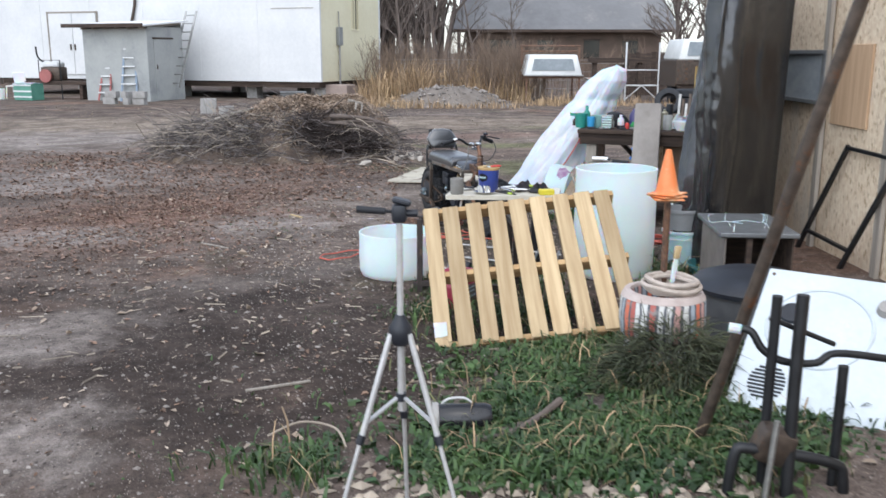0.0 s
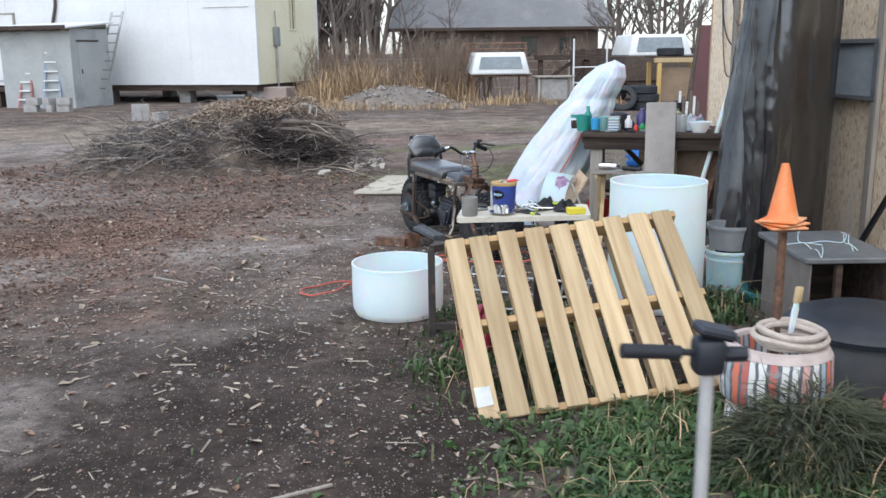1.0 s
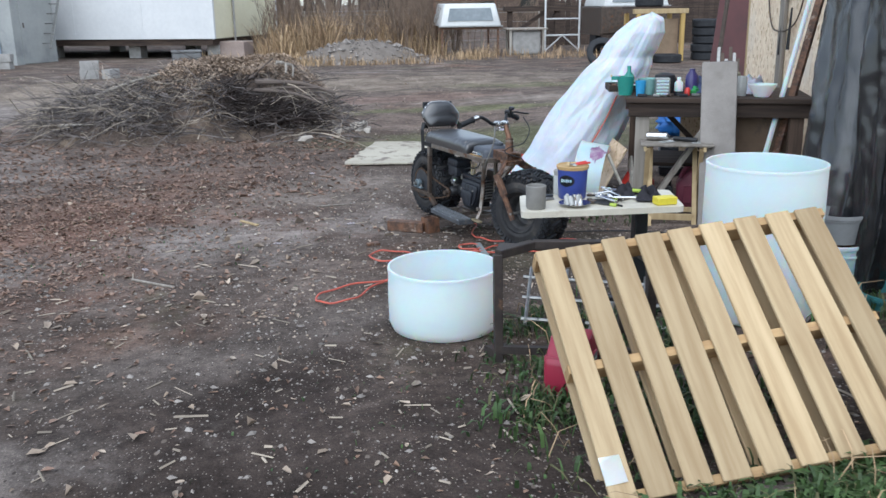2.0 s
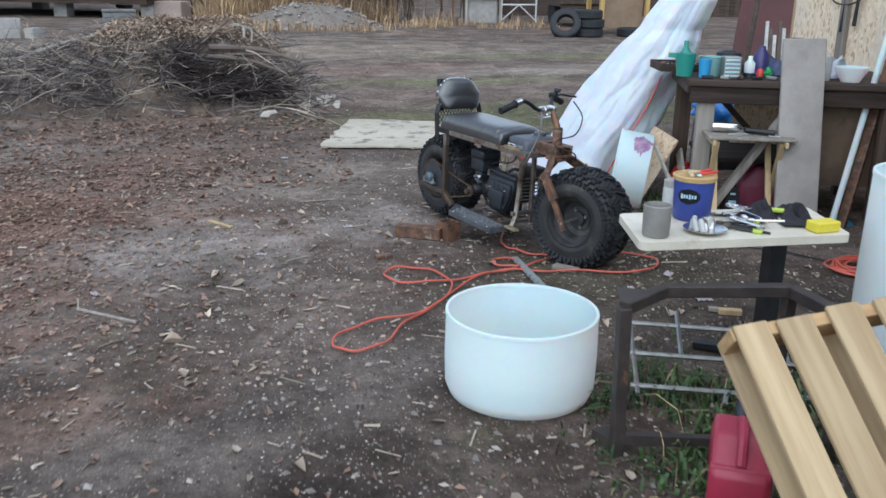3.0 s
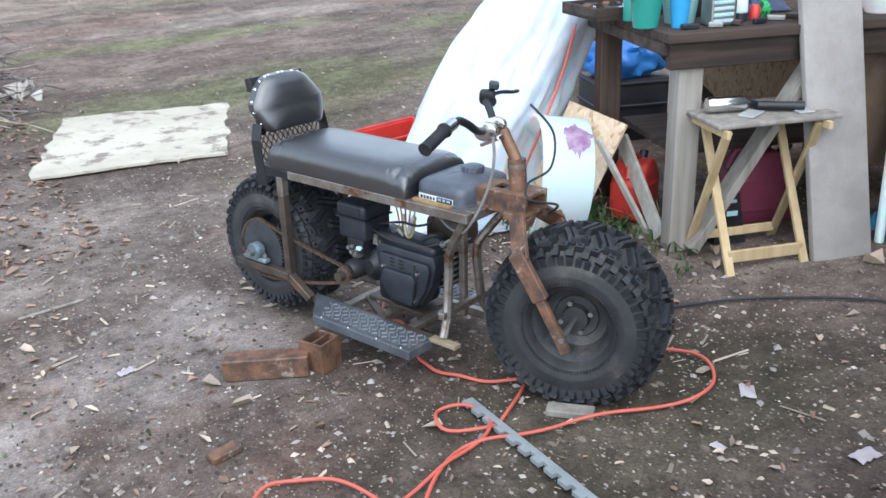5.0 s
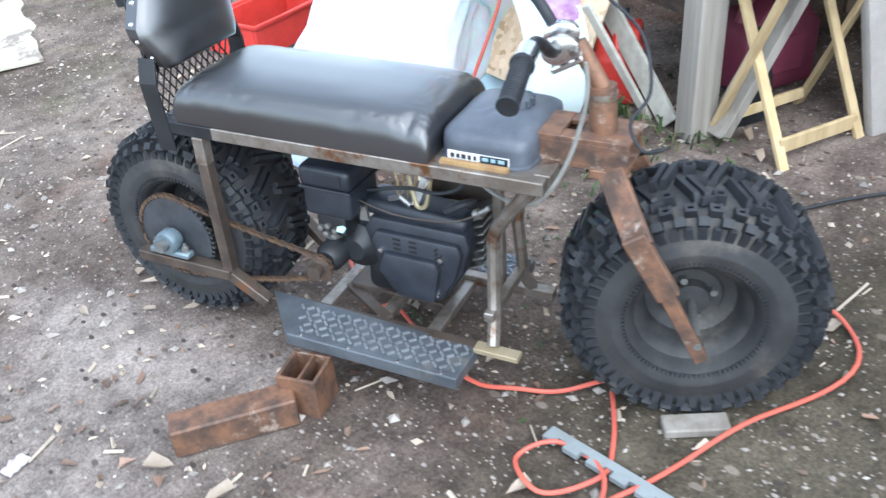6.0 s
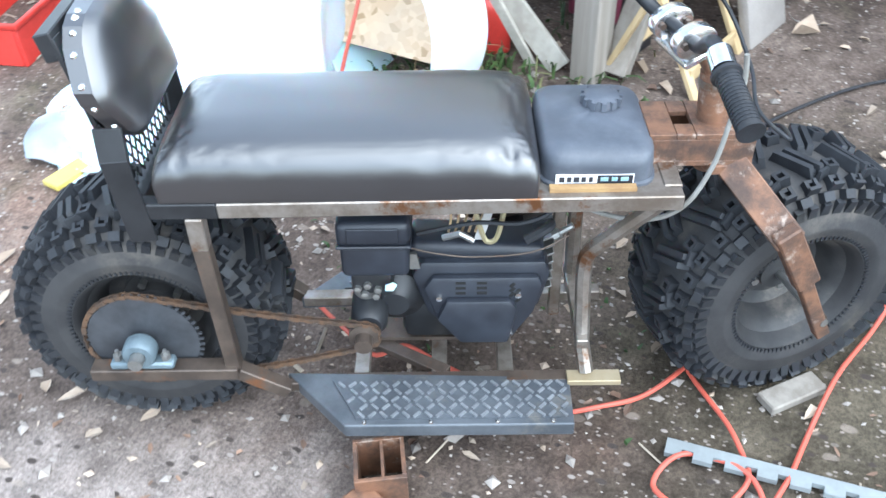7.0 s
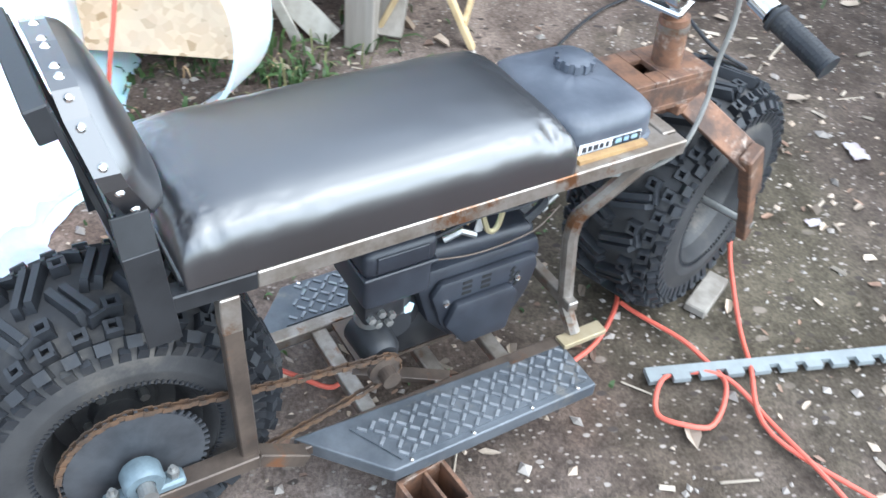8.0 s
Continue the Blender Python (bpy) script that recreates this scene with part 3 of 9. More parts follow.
def tyre_bm(R, W):
    """The carcass with its raised sidewall rings, and the moulded tread."""
    h = W / 2
    half = [(0.112, 0.70), (0.120, 0.86), (0.126, 0.95), (0.131, 0.99), (0.134, 0.985), (0.139, 1.015), (0.156, 1.05), (0.161, 1.055), (0.163, 1.045), (0.180, 1.045), (0.183, 1.03), (0.192, 1.01),
            (R - 0.050, 0.955), (R - 0.036, 0.86), (R - 0.026, 0.70), (R - 0.020, 0.42), (R - 0.018, 0.0)]
    body = lathe([(r, -h * k) for r, k in half] + [(r, h * k) for r, k in half[-2::-1]], 64)
    bm = bmesh.new()
    n = 17
    for i in range(n):
        a = 2 * math.pi * i / n
        for sg in (-1, 1):
            b = a + (math.pi / n if sg > 0 else 0)
            # a long bar split by a groove, slanting over the crown
            add_lug(bm, b - 0.038, R - 0.011, sg * h * 0.28, (0.022, 0.013, h * 0.80), sg * 0.40)
            add_lug(bm, b + 0.038, R - 0.011, sg * h * 0.28, (0.022, 0.013, h * 0.80), sg * 0.40)
            add_lug(bm, b, R - 0.017, sg * h * 0.28, (0.014, 0.016, h * 0.78), sg * 0.40)
            add_lug(bm, b - sg * 0.10, R - 0.014, sg * h * 0.645, (0.018, 0.030, 0.007), sg * 0.40)
            # hollow square blocks between the bars and in two rows on the shoulder
            for c, rad, s, tip, w in ((b + 0.185, R - 0.014, 0.50, 0.10, 0.025), (b + 0.03, R - 0.026, 0.78, 0.42, 0.025), (b + 0.215, R - 0.026, 0.78, 0.42, 0.025)):
                for da, ds, dw, dl in ((-1, 0, 0.3, 1.0), (1, 0, 0.3, 1.0), (0, -1, 1.0, 0.3), (0, 1, 1.0, 0.3)):
                    add_lug(bm, c + da * 0.36 * w / R, rad, sg * h * s + ds * 0.36 * w, (0.022, w * dw, w * dl), 0, -sg * tip)
            for k in (0, 1):
                add_lug(bm, b + 0.12 + math.pi / n * k, R - 0.041, sg * h * 0.93, (0.024, 0.024, 0.020), 0, -sg * 0.85)
            # short ribs running down on the sidewall
            for k in (0, 1, 2):
                add_lug(bm, b + 0.06 + 2 * math.pi / n / 3 * k, R - 0.060, sg * h * 0.985, (0.026, 0.017, 0.012), 0, -sg * 0.22)
    for i in range(90):
        for sg in (-1, 1):
            add_lug(bm, 2 * math.pi * i / 90, 0.137, sg * h * 1.012, (0.008, 0.0035, 0.004))
    return body, bm


def rim_bm(W):
    h = W / 2
    return lathe([(0, -h * 0.30), (0.03, -h * 0.30), (0.034, -h * 0.22), (0.062, -h * 0.2), (0.082, -h * 0.42), (0.096, -h * 0.62), (0.114, -h * 0.74), (0.118, -h * 0.70),
                  (0.104, 0), (0.118, h * 0.70), (0.114, h * 0.74), (0.102, h * 0.62), (0.098, h * 0.5), (0.090, h * 0.2), (0.066, h * 0.1), (0.062, h * 0.16), (0.040, h * 0.16), (0.036, h * 0.34), (0.014, h * 0.36), (0, h * 0.36)], 40)


AXLE = pose(0, 0, 0, 90, 0, 0)
bike = thing("mini_bike", pose(-0.106, 9.434, 0.012, -1.8, 0.97, -68.0), "home-built mini bike with fat knobbly tyres and black seat", "minibike")


def bike_wheel(x, z, W, yaw=0.0, y=0.0, R=0.25):
    w = part("wheel", rim_bm(W), "wheel_steel", bike, "dusty dark steel wheel", True, 28)
    w.matrix_local = pose(x, y, z, 0, 0, yaw) @ AXLE
    body, lugs = tyre_bm(R, W)
    part("tyre", body, "sidewall", w, "knobbly black rubber tyre", True, 35)
    tagged(part("tread", lugs, "black_rubber", w, "moulded rubber tread blocks", True, 35), kind="stuff")
    for k in range(4):
        a = math.pi / 2 * k + 0.4
        part("wheel_nut", lathe([(0, -0.012), (0.008, -0.012), (0.008, 0.008), (0, 0.008)], 6, Matrix.Translation((0.046 * math.cos(a), 0.046 * math.sin(a), W / 2 * 0.24))), "alloy", w)
    return w


rear = bike_wheel(0, 0.256, 0.206, 0.0, 0.0, 0.252)
STEER = pose(1.176, 0.052, 0, 0, 0, 16)  # the front end, turned to the left
ZF = 0.274
front = bike_wheel(1.176, ZF, 0.218, 16, 0.052, 0.264)
ZA = 0.25
# sprocket, chain and rear axle
bm = lathe([(0.0, -0.003), (0.1, -0.003), (0.1, 0.003), (0.0, 0.003)], 48)
for k in range(48):
    add_lug(bm, 2 * math.pi * k / 48, 0.103, 0, (0.01, 0.006, 0.004))
o = part("sprocket", bm, surface("dark_grey_sprocket", (0.045, 0.048, 0.055), (0.075, 0.08, 0.09), 14, 0.45, 0.4, 0.2, 0.0006, 120, (0.12, 0.075, 0.05), 10, (0.6, 0.75)), bike, "large dark grey chain sprocket")
o.matrix_local = pose(0, -0.122, ZA, 90, 0, 0)
o = part("axle", lathe([(0, -0.19), (0.013, -0.19), (0.013, 0.19), (0, 0.19)], 16), "alloy", bike)
o.matrix_local = pose(0, 0, ZA, 90, 0, 0)
links = []
rb, rs, xo, zo = 0.106, 0.028, 0.40, 0.252
for k in range(34):
    a = math.pi / 2 + math.pi * k / 33
    links.append(Vector((rb * math.cos(a), -0.122, ZA + rb * math.sin(a))))
for k in range(1, 32):
    f = k / 32
    links.append(Vector((xo * f, -0.122, (ZA - rb) * (1 - f) + (zo - rs) * f - 0.012 * math.sin(math.pi * f))))
for k in range(10):
    a = -math.pi / 2 + math.pi * k / 9
    links.append(Vector((xo + rs * math.cos(a), -0.122, zo + rs * math.sin(a))))
for k in range(1, 32):
    f = 1 - k / 32
    links.append(Vector((xo * f, -0.122, (ZA + rb) * (1 - f) + (zo + rs) * f - 0.006 * math.sin(math.pi * f))))
bm = bmesh.new()
for k, p in enumerate(links):
    q = links[(k + 1) % len(links)]
    for dy in ((-0.005, 0.005) if k % 2 else (-0.003, 0.003)):
        add_bar(bm, p + Vector((0, dy, 0)), p + (q - p) * 1.12 + Vector((0, dy, 0)), 0.0016, 0.0085)
part("chain", bm, surface("dark_rusty_chain", (0.15, 0.088, 0.052), (0.070, 0.052, 0.042), 40, 0.6, 0.4), bike, "rusty roller chain")
bm = lathe([(0, -0.005), (rs, -0.005), (rs, 0.005), (0.016, 0.008), (0.016, 0.03), (0, 0.03)], 20)
o = part("drive_sprocket", bm, "dark_steel", bike)
o.matrix_local = pose(xo, -0.122, zo, 90, 0, 0)


def pillow_bearing(y):
    bm = lathe([(0.014, -0.018), (0.026, -0.018), (0.03, -0.012), (0.03, 0.012), (0.026, 0.018), (0.014, 0.018)], 24, pose(0, y, ZA, 90, 0, 0))
    add_box(bm, (0.115, 0.028, 0.016), pose(0, y, ZA - 0.028), 0.004)
    o = part("axle_bearing", bm, surface("bearing_casting", (0.16, 0.21, 0.24), (0.10, 0.13, 0.15), 20, 0.5, 0.3), bike, "blue-grey cast pillow bearing", True)
    for dx in (-0.043, 0.043):
        part("bolt", lathe([(0, -0.02), (0.009, -0.02), (0.009, 0.004), (0.004, 0.004), (0.004, 0.013), (0, 0.013)], 6, pose(dx, y, ZA - 0.012)), "alloy", o)


pillow_bearing(-0.152)
pillow_bearing(0.152)
for y in (-0.146, 0.140):
    part("axle_bar", bar((-0.10, y, 0.195), (0.17, y, 0.195), 0.034, 0.026, 0.002), "dark_steel", bike)
    part("frame_link", bar((0.165, y, 0.194), (0.25, y * 0.93, 0.128), 0.03, 0.026, 0.002), "dark_steel", bike)
    part("rear_post", bar((0.160, y * 0.96, 0.190), (0.150, y * 0.96, 0.49), 0.027, 0.027, 0.002), "dark_steel", bike)
    part("post_stub", bar((0.150, y * 0.96, 0.478), (0.150, y * 0.96, 0.543), 0.028, 0.028, 0.002), "bare_steel", bike, "bright ground-back steel post top")
    part("top_rail", bar((0.19, y * 0.94, 0.557), (0.925, y * 0.94, 0.563), 0.028, 0.028, 0.002), "bare_steel", bike, "bare steel square-tube top rail")
    part("seat_rail", bar((0.045, y * 0.94, 0.557), (0.19, y * 0.94, 0.557), 0.029, 0.029, 0.002), "black_metal", bike)
    sg = math.copysign(1.0, y)
    bm = tube([Vector((0.90, sg * 0.122, 0.548)), Vector((0.845, sg * 0.100, 0.475))] + curve_through([(0.812, sg * 0.082, 0.425), (0.798, sg * 0.072, 0.395), (0.796, sg * 0.070, 0.35)], 4) + [Vector((0.803, sg * 0.088, 0.20)), Vector((0.812, sg * 0.118, 0.148))], 0.0145, 8)
    part("down_tube", bm, "bare_steel", bike, "", True)
part("front_cross_rail", bar((0.913, -0.12, 0.563), (0.913, 0.12, 0.563), 0.03, 0.028, 0.002), "bare_steel", bike)
part("rear_cross_rail", bar((0.06, -0.12, 0.557), (0.06, 0.12, 0.557), 0.028, 0.028, 0.002), "black_metal", bike)
part("tank_plate", box((0.215, 0.250, 0.004), pose(0.80, 0, 0.5725)), "bare_steel", bike)
part("tank_bracket", bar((0.715, -0.1285, 0.578), (0.852, -0.1285, 0.578), 0.014, 0.009), surface("ochre_rust_strip", (0.38, 0.25, 0.11), (0.26, 0.15, 0.07), 18, 0.7, 0.2), bike, "ochre rusty bracket strip")
# lower frame
part("lower_rail", bar((0.25, 0.118, 0.128), (0.87, 0.118, 0.138), 0.028, 0.024, 0.002), "bare_steel", bike)
part("lower_rail", bar((0.25, -0.118, 0.126), (0.80, -0.118, 0.130), 0.028, 0.022, 0.002), "dark_steel", bike)
part("step_tab", bar((0.775, -0.128, 0.142), (0.875, -0.128, 0.142), 0.03, 0.012, 0.001), surface("bare_yellow_steel", (0.46, 0.39, 0.27), (0.36, 0.29, 0.18), 15, 0.5, 0.5), bike, "pale bare steel tab")
for x in (0.386, 0.535, 0.662):
    part("cross_bar", bar((x, -0.115, 0.126), (x, 0.115, 0.126), 0.03, 0.02, 0.002), "bare_steel", bike)
part("cross_bar", bar((0.80, -0.115, 0.215), (0.80, 0.115, 0.215), 0.022, 0.022, 0.002), "bare_steel", bike)
part("diagonal_brace", bar((0.40, -0.01, 0.13), (0.55, -0.10, 0.13), 0.026, 0.014, 0.001), "dark_steel", bike)
part("engine_plate", box((0.24, 0.12, 0.008), pose(0.53, 0.04, 0.142)), "dark_steel", bike)
part("centre_strut", bar((0.765, 0.045, 0.15), (0.76, 0.045, 0.545), 0.022, 0.022, 0.002), "bare_steel", bike)

# footboards: a shallow tray with a raised tread insert
for sg in (-1, 1):
    outline = [(0.245, sg * 0.106), (0.78, sg * 0.122), (0.778, sg * 0.238), (0.365, sg * 0.238)]
    inset = [(0.335, sg * 0.132), (0.765, sg * 0.138), (0.763, sg * 0.224), (0.385, sg * 0.224)]
    z = 0.14 if sg < 0 else 0.14
    fb = part("footboard", prism(outline, z - 0.03, z, None, 0.003), "grey_board", bike, "black tread-plate footboard with angled rear end")
    part("tread_insert", prism(inset, z + 0.0005, z + 0.004), "grey_board", fb)
    bm = bmesh.new()
    rng = random.Random(5)
    for i in range(21):
        for j in range(5):
            x, y = 0.352 + i * 0.0204, 0.144 + j * 0.0182
            if x < 0.345 + (y - 0.13) * 0.45:
                continue
            add_box(bm, (0.0165, 0.0052, 0.005), pose(x + (0.004 if j % 2 else 0), sg * y, z + 0.0052, 0, 0, 45 if (i + j) % 2 else -45), 0.0)
    tagged(part("tread_pattern", bm, "tread", fb, "raised diamond tread bars"), kind="stuff")
    for x in (0.40, 0.52, 0.64, 0.74):
        part("rivet", lathe([(0, 0.004), (0.004, 0.003), (0.005, 0)], 8, pose(x, sg * 0.231, z)), "chrome", fb)

# seat
def pillow(x0, x1, y0, y1, z0, h):
    """A soft slab: steep puckered sides, a broad crowned top and drooping corners."""
    def fn(u, v):
        a, b = 2 * u - 1, 2 * v - 1
        a, b = math.copysign(abs(a) ** 0.55, a), math.copysign(abs(b) ** 0.55, b)
        side = max(0.0, 1 - abs(a) ** 26) ** 0.40 * max(0.0, 1 - abs(b) ** 16) ** 0.42
        crown = (1 - 0.46 * abs(b) ** 3.2) * (1 - 0.40 * abs(a) ** 7)
        k = side * (0.50 + 0.50 * crown)
        edge = max(0.0, max(abs(a), abs(b)) - 0.72) / 0.28
        pucker = -0.009 * edge * max(0.0, noise.noise(Vector((u * 17, v * 9, 6)))) - 0.0045 * edge * abs(noise.noise(Vector((u * 41, v * 19, 2))))
        dent = -0.012 * math.exp(-((u - 0.86) / 0.03) ** 2 - ((v - 0.12) / 0.10) ** 2)
        wave = 0.0022 * noise.noise(Vector((u * 3.2, v * 2.1, 3.1))) + 0.0007 * noise.noise(Vector((u * 11, v * 7, 1.0)))
        grow = 1 - 0.030 * (1 - k) + 0.012 * math.sin(math.pi * min(1.0, k))
        return Vector(((x0 + x1) / 2 + (x1 - x0) / 2 * a * grow, (y0 + y1) / 2 + (y1 - y0) / 2 * b * grow, z0 + h * k + (wave + dent + pucker) * k))
    return sheet(fn, 96, 72)


bm = pillow(0.090, 0.704, -0.154, 0.152, 0.573, 0.096)
add_box(bm, (0.59, 0.272, 0.02), pose(0.39, -0.003, 0.575), 0.004)
seat = part("seat", bm, "vinyl", bike, "padded black vinyl bench seat", True, 60)
# backrest on two steel plates with expanded mesh between
def back_at(w, v, out):
    """A place on the bent back plate: w across, v up from its foot, out towards the rider."""
    return Vector((float(np.interp(v, [-0.01, 0.0, 0.07, 0.13, 0.175], [0.080, 0.076, 0.047, 0.031, 0.026])) + out, w, 0.682 + v))


half = [(0.112, -0.006), (0.128, 0.012), (0.150, 0.066), (0.149, 0.086), (0.112, 0.138), (0.086, 0.160), (0.060, 0.168), (0.0, 0.171)]
back_poly = half + [(-w, v) for w, v in half[-2::-1]]
bm = bmesh.new()
lo = [bm.verts.new(back_at(w, v, -0.022)) for w, v in back_poly]
hi = [bm.verts.new(back_at(w, v, 0.006)) for w, v in back_poly]
bm.faces.new(lo[::-1])
bm.faces.new(hi)
for i in range(len(lo)):
    j = (i + 1) % len(lo)
    bm.faces.new((lo[i], lo[j], hi[j], hi[i]))
br = part("backrest", bm, "vinyl", bike, "padded black vinyl backrest with silver studs")


def back_dome(u, v):
    a = 2 * math.pi * u
    pts = back_poly + back_poly[:1]
    dx, dy = math.cos(a), math.sin(a)
    best = 9.0
    for (x0, y0), (x1, y1) in zip(pts, pts[1:]):
        y0, y1 = y0 - 0.085, y1 - 0.085
        den = dx * (y1 - y0) - dy * (x1 - x0)
        if abs(den) > 1e-9:
            t = (x0 * (y1 - y0) - y0 * (x1 - x0)) / den
            s = (x0 * dy - y0 * dx) / den
            if t > 0 and -1e-6 <= s <= 1 + 1e-6:
                best = min(best, t)
    k = max(0.0, 1 - v ** 3.0) ** 0.55
    w, z = best * v * dx, 0.085 + best * v * dy
    crease = -0.003 * math.exp(-((z - 0.062) / 0.012) ** 2) * max(0.0, abs(w) - 0.05) * 8 * k
    return back_at(w, z, 0.006 + 0.036 * k + crease)


part("back_pad", sheet(back_dome, 64, 18), "vinyl", br, "", True, 60)
for (x0, y0), (x1, y1) in zip(back_poly, back_poly[1:]):
    if math.hypot(x1 - x0, y1 - y0) < 0.035 and y0 < 0.12:
        continue
    for f in (0.3,) if math.hypot(x1 - x0, y1 - y0) < 0.045 else (0.15, 0.85):
        out = Vector((0, y1 - y0, x0 - x1)).normalized()
        p = back_at(x0 + (x1 - x0) * f, y0 + (y1 - y0) * f, -0.008)
        part("stud", lathe([(0, 0.004), (0.0035, 0.003), (0.006, 0)], 8, look(p, p - out)), "chrome", br, "silver upholstery stud")
part("cross_beam", box((0.026, 0.232, 0.044), pose(-0.012, 0, 0.822, 0, -12, 0), 0.002), "black_metal", br, "black wooden beam behind the pad")
for sg in (-1, 1):
    bm = bar((0.064, sg * 0.150, 0.500), (0.052, sg * 0.154, 0.656), 0.006, 0.044, 0.001, (1, 0, 0))
    add_bar(bm, (0.052, sg * 0.154, 0.650), (0.050, sg * 0.140, 0.705), 0.006, 0.044, 0.001, (1, 0, 0))
    part("back_bracket", bm, "black_metal", bike, "bent black flat-steel bracket")
    part("back_strap", bar((0.034, sg * 0.11, 0.66), (-0.004, sg * 0.10, 0.835), 0.03, 0.008, 0.001, (1, 0, 0)), "black_metal", br)
bm = bmesh.new()
for k in range(-5, 14):
    for sg in (-1, 1):
        y0, y1, z0, z1 = -0.14 + k * 0.022, -0.14 + k * 0.022 + sg * 0.080, 0.575, 0.705
        pts = []
        for f in range(5):
            y = y0 + (y1 - y0) * f / 4
            if abs(y) <= 0.145:
                pts.append((0.056 - 0.02 * f / 4, y, z0 + (z1 - z0) * f / 4))
        if len(pts) > 1:
            add_tube(bm, pts, 0.0019, 4)
part("back_mesh", bm, "black_metal", bike, "expanded steel mesh panel")

# tank
def tank_fn(u, v):
    """A squat moulded tank: rounded rectangle in plan, crowned top with a low moulded step."""
    a = 2 * math.pi * u
    ca, sa_ = math.cos(a), math.sin(a)
    r = 1 / (abs(ca) ** 6 + abs(sa_) ** 6) ** (1 / 6)
    k, z = ((1.04, 0.0), (1.04, 0.006), (1.0, 0.008), (0.995, 0.030), (0.975, 0.045), (0.93, 0.054), (0.86, 0.0585), (0.70, 0.061), (0.45, 0.0625), (0.25, 0.063), (0.0, 0.063))[round(v * 10)]
    x, y = 0.093 * r * ca * k, 0.121 * r * sa_ * k
    if z > 0.05:
        z -= 0.005 * max(0.0, min(1.0, (math.hypot(x - 0.015, y - 0.03) - 0.058) / 0.012))
    return Vector((0.794 + x, 0.004 + y, 0.572 + z * 1.13))


tank = part("fuel_tank", sheet(tank_fn, 72, 10), "tank", bike, "dusty black moulded fuel tank", True, 50)
CAP = pose(0.811, 0.028, 0.641)
bm = lathe([(0, 0.022), (0.020, 0.022), (0.029, 0.018), (0.031, 0.008), (0.031, 0.0), (0, 0.0)], 24)
o = part("filler_cap", bm, "tank", tank, "ribbed screw filler cap", True)
o.matrix_local = CAP
bm = bmesh.new()
for k in range(12):
    add_lug(bm, 2 * math.pi * k / 12, 0.031, 0.010, (0.007, 0.009, 0.017))
tagged(part("grip_rim", bm, "tank", o), kind="stuff")
part("tank_rib", tube(curve_through([(0.745, -0.050, 0.6325), (0.775, -0.060, 0.6325), (0.810, -0.052, 0.6335), (0.836, -0.066, 0.6325), (0.846, -0.03, 0.634)], 5), 0.0025, 6), "tank", tank, "", True)
lab = part("maker_label", box((0.124, 0.002, 0.018), pose(0.787, -0.1165, 0.588)), surface("white_label", (0.75, 0.75, 0.75), (0.65, 0.65, 0.65), 30, 0.4), tank, "white label strip with dark print")
bm = bmesh.new()
for k, w in enumerate((0.008, 0.007, 0.009, 0.007, 0.006)):
    add_box(bm, (w, 0.001, 0.009), pose(0.735 + k * 0.0115, -0.1180, 0.588))
add_box(bm, (0.056, 0.001, 0.015), pose(0.819, -0.1180, 0.588))
part("print_bar", bm, "black_plastic", lab)
bm = bmesh.new()
for k, w in enumerate((0.012, 0.009, 0.012)):
    add_box(bm, (w, 0.001, 0.007), pose(0.802 + k * 0.016, -0.1190, 0.589))
part("light_bar", bm, "white_plastic", lab)

# engine
eng = part("engine_block", box((0.17, 0.13, 0.12), pose(0.55, 0.03, 0.215), 0.02, 2), "black_metal", bike, "black single-cylinder petrol engine", True)
for k in range(7):
    part("cooling_fin", box((0.13, 0.12, 0.005), pose(0.69, 0.045, 0.245 + 0.020 * k) @ pose(0, 0, 0, 0, -25, 0), 0.001), "alloy", eng)
part("cylinder", box((0.10, 0.10, 0.13), pose(0.675, 0.045, 0.30, 0, -20, 0), 0.01), "black_metal", eng)
# recoil housing: a broad top under the shroud that narrows to a cut-off foot
hood = [(-0.118, 0.050), (-0.100, 0.082), (0.110, 0.082), (0.120, 0.050), (0.104, -0.020), (0.062, -0.098), (-0.044, -0.098), (-0.092, -0.040)]
FACE = pose(0.612, -0.030, 0.292, 90, 0, 0) @ Matrix.Diagonal((1.06, 1, 1, 1))
cover = part("recoil_cover", prism(hood, -0.02, 0.034, FACE, 0.010), "black_plastic", eng, "black moulded recoil starter cover", True, 30)
part("cover_dome", prism([(x * 0.86 + 0.004, y * 0.84 - 0.010) for x, y in hood], 0.032, 0.050, FACE, 0.008), "black_plastic", cover, "", True, 30)
part("cover_boss", prism([(-0.058, 0.016), (0.050, 0.016), (0.064, -0.006), (0.050, -0.090), (-0.034, -0.090), (-0.076, -0.030)], 0.048, 0.066, FACE, 0.007), "black_plastic", cover, "", True, 30)
slot_dark = surface("slot_dark", (0.004, 0.004, 0.004), (0.006, 0.006, 0.006), 20, 0.9, fine=0, bump_s=0)
for dx, dz, turn in [(-0.030 + 0.036 * i, 0.052 - 0.012 * j, 0) for i in (0, 1) for j in (0, 1, 2)] + [(0.058 + 0.010 * i, 0.046 - 0.014 * i - 0.011 * j, 52) for i in (0, 1) for j in (0, 1, 2)]:
    part("cover_slot", box((0.017 if not turn else 0.011, 0.004, 0.0055), FACE @ pose(dx - 0.004, dz - 0.004, 0.0492, 90, 0, 0) @ pose(0, 0, 0, 0, turn, 0)), slot_dark, cover)
for dx, dz in ((-0.071, 0.014), (0.064, 0.020), (-0.040, -0.078), (0.052, -0.074)):
    part("cover_screw", lathe([(0, 0.007), (0.0055, 0.006), (0.0065, 0)], 8, FACE @ Matrix.Translation((dx, dz, 0.050))), "chrome", cover)
